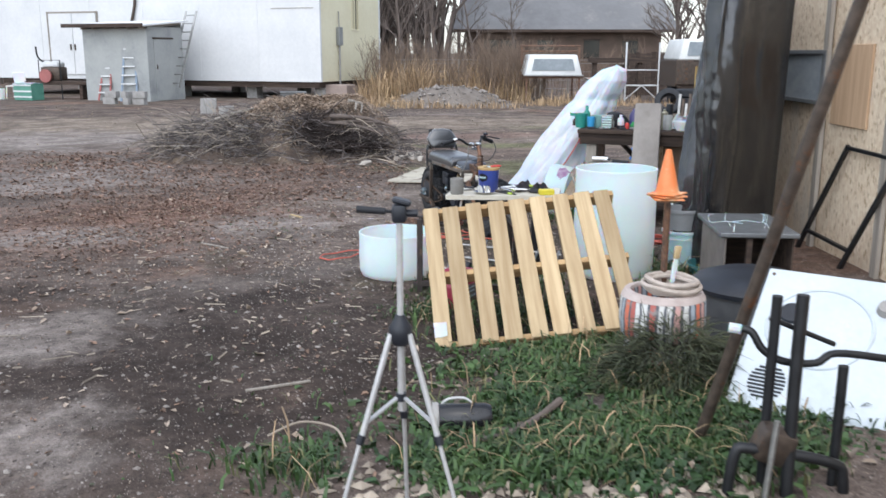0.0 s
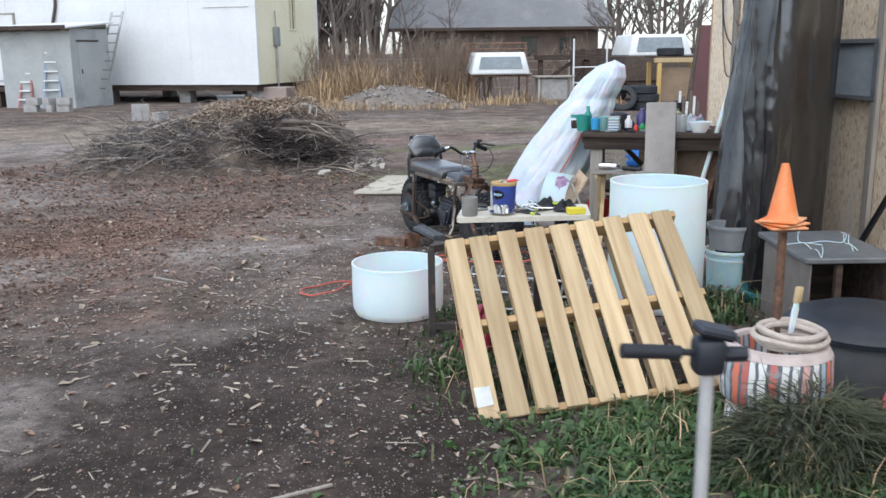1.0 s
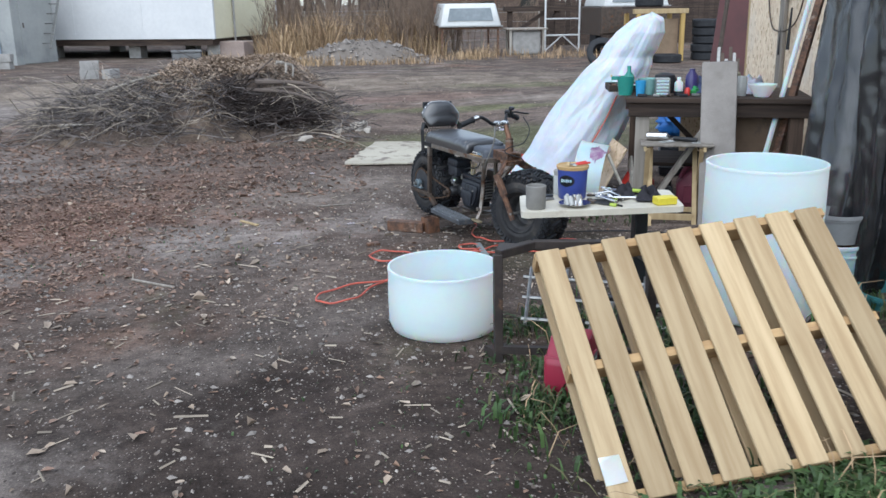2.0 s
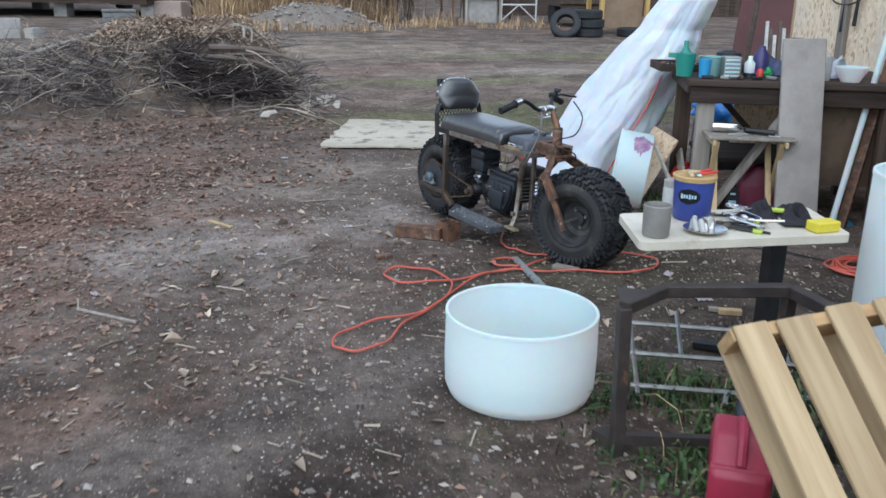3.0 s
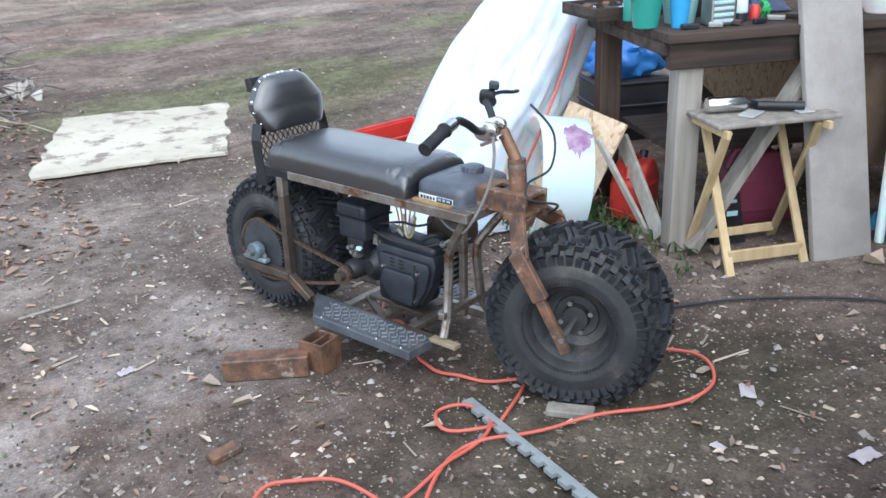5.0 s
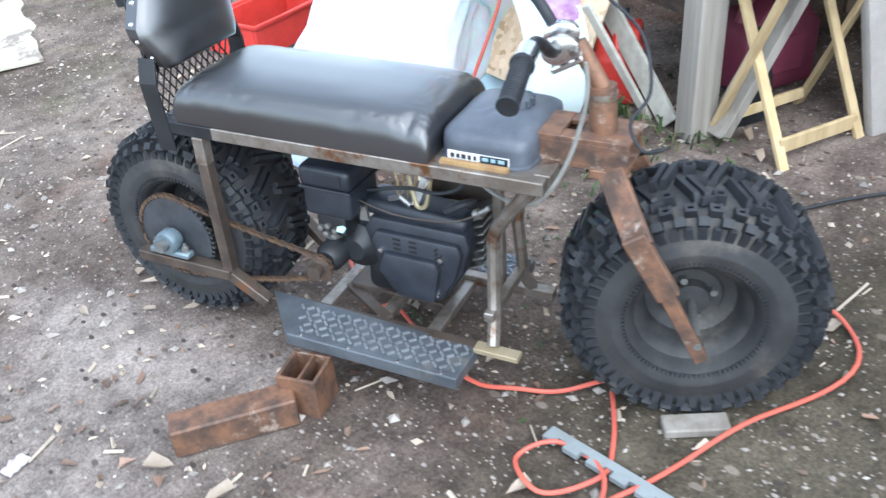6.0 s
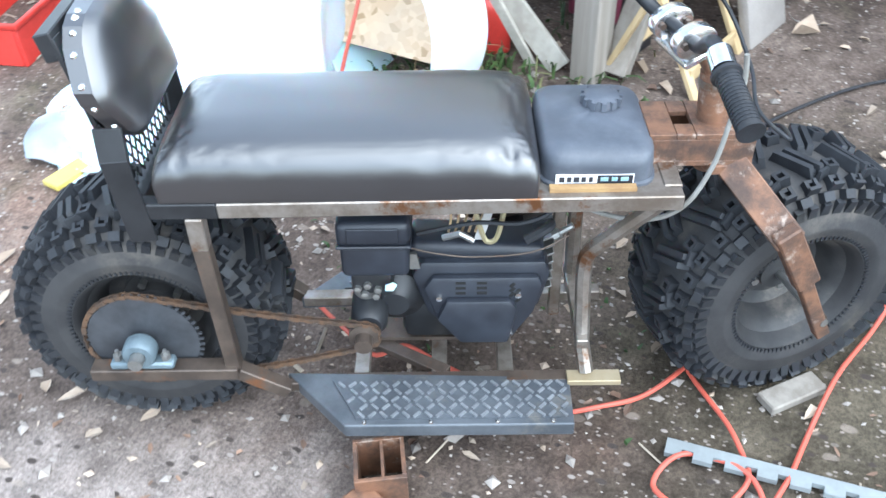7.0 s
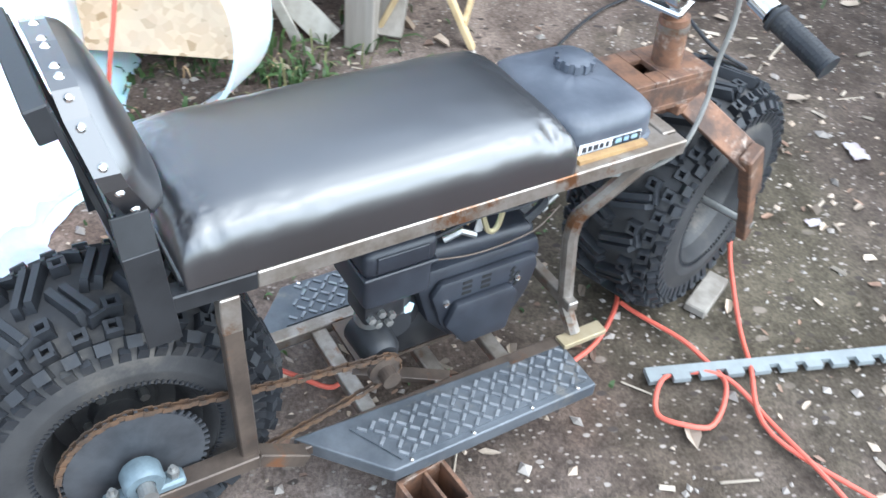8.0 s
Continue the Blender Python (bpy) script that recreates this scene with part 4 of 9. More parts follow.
part("fan_shroud", box((0.245, 0.085, 0.040), pose(0.605, -0.012, 0.385, 0, 3, 0), 0.016, 3), "black_plastic", eng, "", True)
part("shroud_ear", prism([(0, 0), (0.022, 0), (0.016, 0.034), (0.004, 0.034)], -0.004, 0.004, pose(0.482, -0.062, 0.362, 90, 0, 0)), "alloy", eng)
air = part("air_filter_box", box((0.118, 0.125, 0.074), pose(0.428, -0.045, 0.414), 0.012, 3), "black_plastic", eng, "black ribbed air filter box", True)
part("air_filter_lid", box((0.126, 0.133, 0.052), pose(0.428, -0.045, 0.472), 0.014, 3), "black_plastic", air, "", True)
part("lid_lip", box((0.128, 0.135, 0.006), pose(0.428, -0.045, 0.447), 0.002), "black_plastic", air)
part("lid_panel", box((0.088, 0.004, 0.030), pose(0.428, -0.1125, 0.474), 0.0015), "black_plastic", air)
part("carburettor", box((0.075, 0.07, 0.055), pose(0.418, -0.050, 0.345), 0.010, 2), "black_metal", eng, "", True)
part("float_bowl", lathe([(0, 0), (0.020, 0.002), (0.025, 0.012), (0.025, 0.03), (0, 0.03)], 20, pose(0.404, -0.055, 0.296)), "alloy", eng, "", True)
for x, z in ((0.392, 0.335), (0.410, 0.343), (0.428, 0.333), (0.404, 0.322), (0.424, 0.318)):
    part("engine_bolt", lathe([(0, 0.010), (0.007, 0.009), (0.008, 0)], 6, pose(x, -0.083, z, 90, 0, 0)), "alloy", eng)
part("choke_tab", prism([(-0.010, -0.004), (0.004, -0.008), (0.012, 0.002), (0.006, 0.008), (-0.008, 0.006)], 0, 0.004, pose(0.451, -0.098, 0.349, 80, 0, 20)), "white_plastic", eng, "white choke lever tab")
part("crankcase_cover", lathe([(0, 0.045), (0.026, 0.045), (0.038, 0.030), (0.056, 0.020), (0.058, 0), (0, 0)], 24, pose(0.455, -0.02, 0.275, 90, 0, 0)), "black_metal", eng, "", True)
part("drive_hub", lathe([(0, 0.10), (0.024, 0.10), (0.034, 0.085), (0.036, 0.02), (0, 0.02)], 24, pose(0.408, -0.01, 0.262, 90, 0, 0)), "black_metal", eng, "", True)
part("muffler", box((0.16, 0.09, 0.085), pose(0.66, 0.12, 0.40), 0.02, 2), "dark_steel", eng, "", True)
part("spark_plug_cap", tube(curve_through([(0.715, 0.0, 0.405), (0.735, -0.03, 0.435), (0.725, -0.06, 0.445), (0.69, -0.065, 0.425)], 5), 0.009, 8), "black_rubber", eng, "", True)
part("spark_plug", lathe([(0, 0), (0.011, 0), (0.011, 0.012), (0.006, 0.014), (0.006, 0.04), (0, 0.04)], 8, pose(0.742, -0.035, 0.41, 0, 55, 0)), "alloy", eng)
part("control_linkage", tube(curve_through([(0.485, -0.070, 0.415), (0.53, -0.078, 0.408), (0.60, -0.082, 0.402), (0.70, -0.078, 0.408), (0.765, -0.060, 0.430)], 4), 0.0016, 6), "dark_steel", eng)
brass = surface("yellowed_bracket", (0.45, 0.40, 0.22), (0.35, 0.3, 0.2), 15, 0.5, 0.6)
part("throttle_arm", prism([(0, 0), (0.016, 0), (0.036, 0.062), (0.022, 0.066)], -0.0015, 0.0015, pose(0.600, -0.045, 0.412, 80, 0, 0)), "silver", eng, "bright throttle arm")
part("control_loop", tube(curve_through([(0.60, -0.05, 0.485), (0.612, -0.055, 0.44), (0.622, -0.058, 0.418), (0.640, -0.056, 0.425), (0.652, -0.052, 0.485)], 5), 0.005, 6), brass, eng, "", True)
part("governor_lever", tube([(0.545, -0.04, 0.412), (0.575, -0.045, 0.425), (0.60, -0.05, 0.412)], 0.006, 6), "alloy", eng)
for k in range(5):
    part("grass_wisp", tube(curve_through([(0.555 + 0.012 * k, -0.02, 0.41), (0.56 + 0.014 * k, -0.025, 0.45), (0.553 + 0.02 * k, -0.03, 0.495)], 3), 0.0028, 4), "straw", eng)
part("fuel_line", tube(curve_through([(0.73, -0.05, 0.57), (0.735, -0.07, 0.50), (0.68, -0.075, 0.47), (0.60, -0.06, 0.46), (0.50, -0.05, 0.43)], 5), 0.004, 6), "black_rubber", bike)

# neck, fork and handlebar
hd_ = []
for x, y, w, d in ((0.902, 0, 0.044, 0.11), (1.005, 0, 0.100, 0.11), (0.9395, -0.0375, 0.031, 0.035), (0.9395, 0.0375, 0.031, 0.035)):
    hd_.append(part("head_plate", box((w - 0.001, d, 0.010), pose(x, y, 0.624), 0.001), "rust", bike, "rusty steel head plate with a square hole" if not hd_ else ""))
part("head_plate", box((0.175, 0.11, 0.010), pose(0.967, 0, 0.574), 0.001), "rust", bike)
for y in (-0.050, 0.050):
    part("head_side", bar((0.881, y, 0.599), (1.054, y, 0.599), 0.010, 0.040, 0.001), "rust", bike)
part("head_side", box((0.010, 0.090, 0.040), pose(0.886, 0, 0.599)), "rust", bike)
part("head_tube", tube([(1.000, 0, 0.537), (0.985, 0, 0.715)], 0.026, 16), "rust", bike, "", True, 50)
part("head_collar", tube([(0.9875, 0, 0.69), (0.9865, 0, 0.703)], 0.0275, 16), "bare_steel", bike, "", True, 50)
part("steering_stem", tube([(0.985, 0, 0.71), (0.935, 0, 0.79)], 0.017, 14), "rust", bike, "", True, 50)


def steered(name, bm, mat, label="", parent=None, smooth=False, crease=40):
    o = part(name, bm, mat, parent or bike, label, smooth, crease)
    if not parent:
        o.matrix_local = STEER
    return o


steered("fork_crown", box((0.075, 0.12, 0.018), pose(-0.178, 0, 0.560, 0, 8, 0), 0.002), "rust")
for sg in (-1, 1):
    steered("fork_leg", bar((-0.188, sg * 0.028, 0.588), (-0.120, sg * 0.180, 0.484), 0.014, 0.052, 0.002, (1, sg * 0.3, 0.6)), "rust", "rusty folded steel fork leg")
    steered("fork_gusset", bar((-0.135, sg * 0.1775, 0.508), (-0.062, sg * 0.1765, 0.382), 0.026, 0.044, 0.003, (1, 0, 0.5)), "rust")
    steered("fork_blade", bar((-0.128, sg * 0.178, 0.500), (0.012, sg * 0.172, 0.236), 0.022, 0.026, 0.002, (1, 0, 0.5)), "rust")
    steered("axle_nut", lathe([(0, 0), (0.013, 0), (0.013, 0.012), (0, 0.012)], 6, pose(0, sg * 0.176, ZF, 90 * sg, 0, 0)), "dark_steel")
steered("front_axle", lathe([(0, -0.185), (0.008, -0.185), (0.008, 0.185), (0, 0.185)], 12, pose(0, 0, ZF, 90, 0, 0)), "alloy")
cap_plate = [(0.034 * math.cos(k) * (1.0 if abs(math.cos(k)) > 0.5 else 0.92), 0.026 * math.sin(k)) for k in (2 * math.pi * j / 20 for j in range(20))]
clamp = steered("bar_clamp", prism(cap_plate, -0.012, 0.012, pose(-0.275, -0.036, 0.795, 0, -15, 0) @ pose(0, 0, 0, 90, 0, 0), 0.004), "chrome", "bright alloy handlebar clamp", None, True)
part("clamp_half", prism(cap_plate, -0.012, 0.012, pose(-0.275, 0.036, 0.795, 0, -15, 0) @ pose(0, 0, 0, 90, 0, 0), 0.004), "chrome", clamp, "", True)
part("clamp_foot", box((0.06, 0.10, 0.012), pose(-0.262, 0, 0.770, 0, -25, 0), 0.003), "chrome", clamp)
for dx in (-0.022, 0.022):
    for dy in (-0.049, -0.023, 0.023, 0.049):
        part("clamp_bolt", lathe([(0, 0.007), (0.006, 0.007), (0.006, 0), (0, 0)], 6, pose(-0.275 + dx, dy, 0.795, 0, -15, 0) @ pose(0, 0, 0, math.copysign(90, -dy) if abs(dy) > 0.04 else math.copysign(90, dy), 0, 0)), "dark_steel", clamp)
hb = [(-0.372, 0.27, 0.81), (-0.352, 0.165, 0.84), (-0.325, 0.11, 0.838), (-0.292, 0.062, 0.805), (-0.280, 0, 0.796), (-0.286, -0.070, 0.803), (-0.303, -0.120, 0.835), (-0.318, -0.165, 0.845), (-0.341, -0.296, 0.806)]
bars = steered("handlebar", tube(curve_through(hb, 6), 0.011, 12), "black_metal", "worn black handlebar", None, True, 60)
for a, b in (((-0.327, -0.205, 0.834), (-0.342, -0.303, 0.804)), ((-0.355, 0.175, 0.838), (-0.375, 0.275, 0.808))):
    a, b = Vector(a), Vector(b)
    bm = tube([a, a + (b - a) * 0.05, a + (b - a) * 0.07, a + (b - a) * 0.94, a + (b - a) * 0.95, b], [0.021, 0.021, 0.0165, 0.0165, 0.0185, 0.0185], 20)
    g_ = part("grip", bm, "black_rubber", bars, "black rubber grip", True, 40)
    for k in range(14):
        c = a + (b - a) * (0.12 + 0.058 * k)
        part("grip_rib", tube([c - (b - a) * 0.012, c + (b - a) * 0.012], 0.0173, 16), "black_rubber", g_)
part("grip_collar", tube([(-0.318, -0.168, 0.845), (-0.326, -0.200, 0.836)], 0.0175, 16), "chrome", bars, "", True, 50)
lev = part("brake_lever", tube(curve_through([(-0.335, 0.145, 0.852), (-0.31, 0.18, 0.86), (-0.295, 0.24, 0.85), (-0.295, 0.30, 0.842)], 5), [0.006] * 15 + [0.004], 8), "black_metal", bars, "black brake lever")
part("lever_housing", box((0.045, 0.034, 0.032), pose(-0.338, 0.142, 0.856, 10, 0, 10), 0.008, 2), "black_metal", bars, "", True)
part("lever_reservoir", box((0.03, 0.04, 0.022), pose(-0.322, 0.155, 0.884, 0, 10, 20), 0.006, 2), "black_plastic", bars)
part("throttle_cable", tube(curve_through([(0.985, -0.115, 0.80), (0.990, -0.115, 0.75), (0.982, -0.115, 0.69), (0.965, -0.13, 0.62), (0.93, -0.138, 0.55), (0.88, -0.115, 0.505), (0.81, -0.085, 0.497), (0.75, -0.06, 0.515)], 7), 0.0042, 8), surface("grey_cable", (0.23, 0.225, 0.21), (0.17, 0.165, 0.15), 20, 0.5), bike, "grey throttle cable", True)
part("brake_cable", tube(curve_through([(0.94, 0.13, 0.84), (1.02, 0.13, 0.77), (1.06, 0.06, 0.69), (1.05, -0.04, 0.665), (1.09, -0.09, 0.64), (1.11, 0.02, 0.60), (1.04, 0.09, 0.54)], 7), 0.0035, 8), "black_rubber", bike, "black brake cable", True)


# ---- pallet ----
PAL_O = Vector((-0.005, 5.205, 0.080))
PU = Vector((1.08, 0.045, 0.115)).normalized()
PV = Vector((-0.080, 0.701, 0.613))
PV = (PV - PU * PV.dot(PU)).normalized()
PN = PU.cross(PV)
PM = Matrix((PU, PV, PN)).transposed().to_4x4() @ Matrix.Diagonal((0.915, 0.92, 0.92, 1))
PM.translation = PAL_O
pallet = thing("pallet", PM, "pale pine shipping pallet leaning back at an angle", "pallet")
rng = random.Random(3)
edges = [0.0, 0.135, 0.275, 0.41, 0.545, 0.69, 0.835, 0.965, 1.09]
for k, x in enumerate(edges):
    w = 0.098 + rng.uniform(-0.006, 0.008)
    part("board", box((w, 1.016, 0.016), pose(x + 0.052 + rng.uniform(-0.008, 0.008), 0.508 + rng.uniform(-0.006, 0.006), -0.008, 0, 0, rng.uniform(-0.9, 0.9)), 0.003), "pallet_0", pallet)
for y in (0.019, 0.508, 0.997):
    part("stringer", box((1.219, 0.036, 0.088), pose(0.6095, y, -0.061), 0.002), "pallet_1", pallet)
for x in (0.05, 0.33, 0.61, 0.89, 1.17):
    part("back_board", box((0.095, 1.016, 0.014), pose(x, 0.508, -0.113), 0.002), "pallet_0", pallet)
part("label_sheet", sheet(lambda u, v: Vector((0.005 + 0.075 * u, 0.06 + 0.10 * v, 0.003 + 0.012 * (1 - v) * u * u)), 4, 4, 0.0006), "white_plastic", pallet, "torn white paper label")

# ---- white plastic drums ----
def drum(name, x, y, r, h, label):
    t = 0.006
    bm = lathe([(0, 0.004), (r - 0.05, 0.0), (r - 0.015, 0.014), (r, 0.05), (r + 0.003, h * 0.5), (r, h), (r - t, h), (r - t, 0.05), (r - 0.05, 0.014), (0, 0.012)], 64)
    o = part(name, bm, "white_plastic", None, "", True, 50)
    o.matrix_world = pose(x, y, ground_height(x, y) - 0.004, 0, 0, 20)
    part("rim", lathe([(r - t - 0.001, h - 0.012), (r - t - 0.002, h + 0.002), (r + 0.002, h + 0.002), (r + 0.003, h - 0.012)], 64), "white_plastic", o, "", True, 50)
    return tagged(o, label, "drum")


low_drum = drum("drum_section", -0.322, 6.91, 0.265, 0.312, "cut-down white plastic drum open at the top")
part("residue", sheet(lambda u, v: Vector((0.17 * math.sqrt(v) * math.cos(6.2832 * u) * (1 + 0.35 * noise.noise(Vector((math.cos(6.2832 * u), math.sin(6.2832 * u), 4)))), -0.03 + 0.12 * math.sqrt(v) * math.sin(6.2832 * u), 0.0165)), 36, 6, 0.0008), surface("dried_yellow_residue", (0.66, 0.64, 0.52), (0.56, 0.53, 0.40), 30, 0.7), low_drum, "yellowish dried residue")
drum("plastic_drum", 1.165, 6.74, 0.268, 0.735, "tall white plastic drum with its top cut off")


# ---- tripod ----
before = set(scene.objects)
tripod = thing("tripod", pose(-0.04, 2.5, 0), "silver aluminium camera tripod with a black pan handle", "tripod")
part("centre_column", tube([(0, 0, 0.80), (0, 0, 1.27)], 0.0078, 12), "silver", tripod, "", True)
part("shoulder", lathe([(0, 0.97), (0.018, 0.97), (0.028, 0.985), (0.028, 1.015), (0.018, 1.03), (0.012, 1.045), (0, 1.045)], 16), "black_plastic", tripod, "", True)
hd = part("head", box((0.036, 0.034, 0.044), pose(0, 0, 1.292), 0.009, 2), "black_plastic", tripod, "black plastic pan head", True)
part("plate", box((0.045, 0.036, 0.012), pose(0.006, 0, 1.320, 0, 14, 0), 0.004), "black_plastic", hd)
part("pan_handle", tube([(-0.01, 0, 1.296), (-0.03, -0.003, 1.297), (-0.033, -0.003, 1.297), (-0.10, -0.006, 1.302)], [0.004, 0.004, 0.008, 0.0085], 12), "black_rubber", hd, "", True)
part("tilt_knob", lathe([(0, 0), (0.009, 0), (0.009, 0.028), (0, 0.028)], 12, pose(0.016, 0, 1.292, 0, 90, 0)), "black_plastic", hd)
for k in range(3):
    a = radians(210 + 120 * k)
    d = Vector((math.cos(a), math.sin(a), 0))
    up = part("upper_leg", tube([d * 0.026 + Vector((0, 0, 1.0)), d * 0.107 + Vector((0, 0, 0.75))], 0.0072, 10), "silver", tripod, "", True)
    part("leg_lock", tube([d * 0.105 + Vector((0, 0, 0.757)), d * 0.113 + Vector((0, 0, 0.735))], 0.0105, 10), "black_plastic", up, "", True)
    part("lower_leg", tube([d * 0.107 + Vector((0, 0, 0.75)), d * 0.340 + Vector((0, 0, 0.02))], 0.0055, 10), "silver", tripod, "", True)
    part("rubber_foot", lathe([(0, 0), (0.010, 0), (0.010, 0.03), (0, 0.03)], 10, pose(d.x * 0.34, d.y * 0.34, 0)), "black_rubber", tripod)
    part("spreader_arm", bar(d * 0.010 + Vector((0, 0, 0.835)), d * 0.092 + Vector((0, 0, 0.787)), 0.010, 0.005), "silver", tripod)
part("spreader_hub", lathe([(0, 0.826), (0.013, 0.826), (0.013, 0.845), (0, 0.845)], 12), "black_plastic", tripod)

# ---- painted planter with post, cone, rope and brush ----
def stripes_material():
    m, nt, b = shader("painted_stripes")
    tc = nt.nodes.new("ShaderNodeTexCoord")
    sep = nt.nodes.new("ShaderNodeSeparateXYZ")
    nt.links.new(tc.outputs["Object"], sep.inputs[0])
    at = nt.nodes.new("ShaderNodeMath")
    at.operation = "ARCTAN2"
    nt.links.new(sep.outputs["Y"], at.inputs[0])
    nt.links.new(sep.outputs["X"], at.inputs[1])
    wob = node(nt, "TexNoise", Scale=9.0, Detail=3.0)
    nt.links.new(tc.outputs["Object"], wob.inputs["Vector"])
    add = nt.nodes.new("ShaderNodeMath")
    add.operation = "MULTIPLY_ADD"
    add.inputs[1].default_value = 0.16
    nt.links.new(wob.outputs["Fac"], add.inputs[0])
    nt.links.new(at.outputs[0], add.inputs[2])
    mul = nt.nodes.new("ShaderNodeMath")
    mul.operation = "MULTIPLY"
    mul.inputs[1].default_value = 5.2
    nt.links.new(add.outputs[0], mul.inputs[0])
    fl = nt.nodes.new("ShaderNodeMath")
    fl.operation = "FLOOR"
    nt.links.new(mul.outputs[0], fl.inputs[0])
    fr = nt.nodes.new("ShaderNodeMath")
    fr.operation = "FRACT"
    nt.links.new(mul.outputs[0], fr.inputs[0])
    wn_ = nt.nodes.new("ShaderNodeTexWhiteNoise")
    wn_.noise_dimensions = "1D"
    nt.links.new(fl.outputs[0], wn_.inputs["W"])
    ra = nt.nodes.new("ShaderNodeValToRGB")
    ra.color_ramp.interpolation = "CONSTANT"
    el = ra.color_ramp.elements
    el[0].color, el[1].position, el[1].color = (0.62, 0.62, 0.60, 1), 0.3, (0.42, 0.12, 0.10, 1)
    for p, c in ((0.45, (0.33, 0.38, 0.43, 1)), (0.62, (0.55, 0.33, 0.30, 1)), (0.74, (0.60, 0.60, 0.58, 1)), (0.88, (0.6, 0.16, 0.09, 1))):
        e = el.new(p)
        e.color = c
    nt.links.new(wn_.outputs["Value"], ra.inputs["Fac"])
    col = blend(nt, ramp(nt, fr.outputs[0], 0.62, 0.7), ra.outputs["Color"], (0.10, 0.105, 0.12))
    v = coords(nt)
    col = blend(nt, ramp(nt, noise_tex(nt, v, 26, 4), 0.5, 0.72), col, (0.25, 0.24, 0.23))
    nt.links.new(col, b.inputs["Base Color"])
    b.inputs["Roughness"].default_value = 0.8
    bump(nt, b, fr.outputs[0], 0.4, 0.006)
    return m


PX, PY = 1.165, 4.97
stripes = stripes_material()


def planter(z, r, h, label):
    bm = lathe([(0, 0.0), (r - 0.02, 0.0), (r, 0.02), (r + 0.01, h * 0.4), (r + 0.004, h - 0.03), (r - 0.015, h), (r - 0.05, h), (r - 0.055, h - 0.03), (r - 0.06, h * 0.5), (0, h * 0.45)], 48)
    p = part("planter", bm, stripes, None, "", True, 50)
    p.matrix_world = pose(PX, PY, z, 0, 0, 40)
    part("rim", lathe([(r - 0.052, h - 0.005), (r - 0.045, h + 0.012), (r - 0.015, h + 0.01), (r + 0.002, h - 0.02)], 48), surface("pale_rim_paint", (0.55, 0.47, 0.44), (0.44, 0.36, 0.33), 9, 0.8), p, "chipped pale rim", True)
    return tagged(p, label, "planter", "stacked planters")


planter(0.0, 0.185, 0.20, "round planter painted in red, white and blue stripes")
planter(0.205, 0.215, 0.235, "upper round planter painted in rough coloured stripes")
post = thing("rusty_post", pose(PX, PY + 0.02, 0.315), "rusty steel post with a traffic cone on top", "post")
part("post_tube", tube([(0, 0, 0), (0, 0, 0.605)], 0.018, 10), "rust", post, "", True)
part("post_cap", lathe([(0, 0.6), (0.06, 0.6), (0.06, 0.612), (0, 0.612)], 16), "rust", post)
cone_orange = surface("orange_cone_plastic", (0.80, 0.20, 0.05), (0.72, 0.27, 0.10), 5, 0.5, 0, 0.1, 0.001, 40, (0.78, 0.50, 0.30), 6, (0.5, 0.68))
for k in range(3):
    zc = 0.928 + 0.012 * k
    cn = thing("traffic_cone", pose(PX - 0.005, PY + 0.02, zc, 1 - k, 0, 25 * k), "faded orange traffic cone stacked with others", "cone", "stacked traffic cones")
    part("cone_body", lathe([(0.064, 0.008), (0.058, 0.02), (0.014, 0.228), (0.009, 0.23), (0.009, 0.224), (0.054, 0.012)], 28), cone_orange, cn, "", True, 50)
    part("cone_base", box((0.15, 0.15, 0.008), pose(0, 0, 0.004), 0.002), cone_orange, cn)
rope_mat = surface("dusty_white_rope", (0.52, 0.45, 0.40), (0.42, 0.36, 0.31), 30, 0.9, 0, 0.6, 0.004, 90)
rope = thing("rope_coil", pose(PX + 0.02, PY - 0.06, 0.455, 8, 4, 0), "dusty white rope coil lying on the planter", "rope")
for k in range(5):
    r = 0.085 + 0.012 * (k % 3)
    pts = [(r * math.cos(a) * 1.35, r * math.sin(a) * 0.9, 0.012 + 0.014 * k + 0.004 * math.sin(3 * a + k)) for a in np.linspace(0, 2 * math.pi, 28)[:-1]]
    part("rope_turn", tube(pts, 0.0135, 8, True), rope_mat, rope, "", True)
brush = thing("paint_brush", pose(PX + 0.03, PY - 0.05, 0.50, 5, 4, 20), "old wooden brush standing upright in the planter", "brush")
part("handle", prism([(-0.011, 0), (0.011, 0), (0.015, 0.10), (0.010, 0.13), (-0.010, 0.13), (-0.015, 0.10)], -0.006, 0.006, pose(0, 0, 0, 90, 0, 0), 0.003), "white_plastic", brush)
part("bristles", box((0.036, 0.02, 0.07), pose(0, 0, 0.165), 0.008, 2), "pale_wood", brush, "", True)

# ---- things by the workshop wall ----
gb = thing("metal_bench", pose(1.99, 6.28, 0, 0, 0, -3) @ Matrix.Diagonal((0.55, 0.82, 1, 1)), "low grey metal-topped bench with a dark open front", "bench")
part("benchtop", box((0.88, 0.88, 0.03), pose(0, 0, 0.545), 0.006), surface("grey_galvanised", (0.20, 0.21, 0.22), (0.14, 0.147, 0.155), 3, 0.45, 0.4, 0.2, 0.001, 40, (0.26, 0.26, 0.26), 3, (0.6, 0.75)), gb)
part("side_panel", box((0.02, 0.80, 0.50), pose(-0.37, 0, 0.27)), surface("brownish_panel", (0.22, 0.195, 0.175), (0.16, 0.14, 0.125), 4, 0.7), gb)
part("side_panel", box((0.02, 0.80, 0.50), pose(0.39, 0, 0.27)), "old_wood", gb)
part("back_panel", box((0.74, 0.02, 0.50), pose(0.01, 0.40, 0.27)), "old_wood", gb)
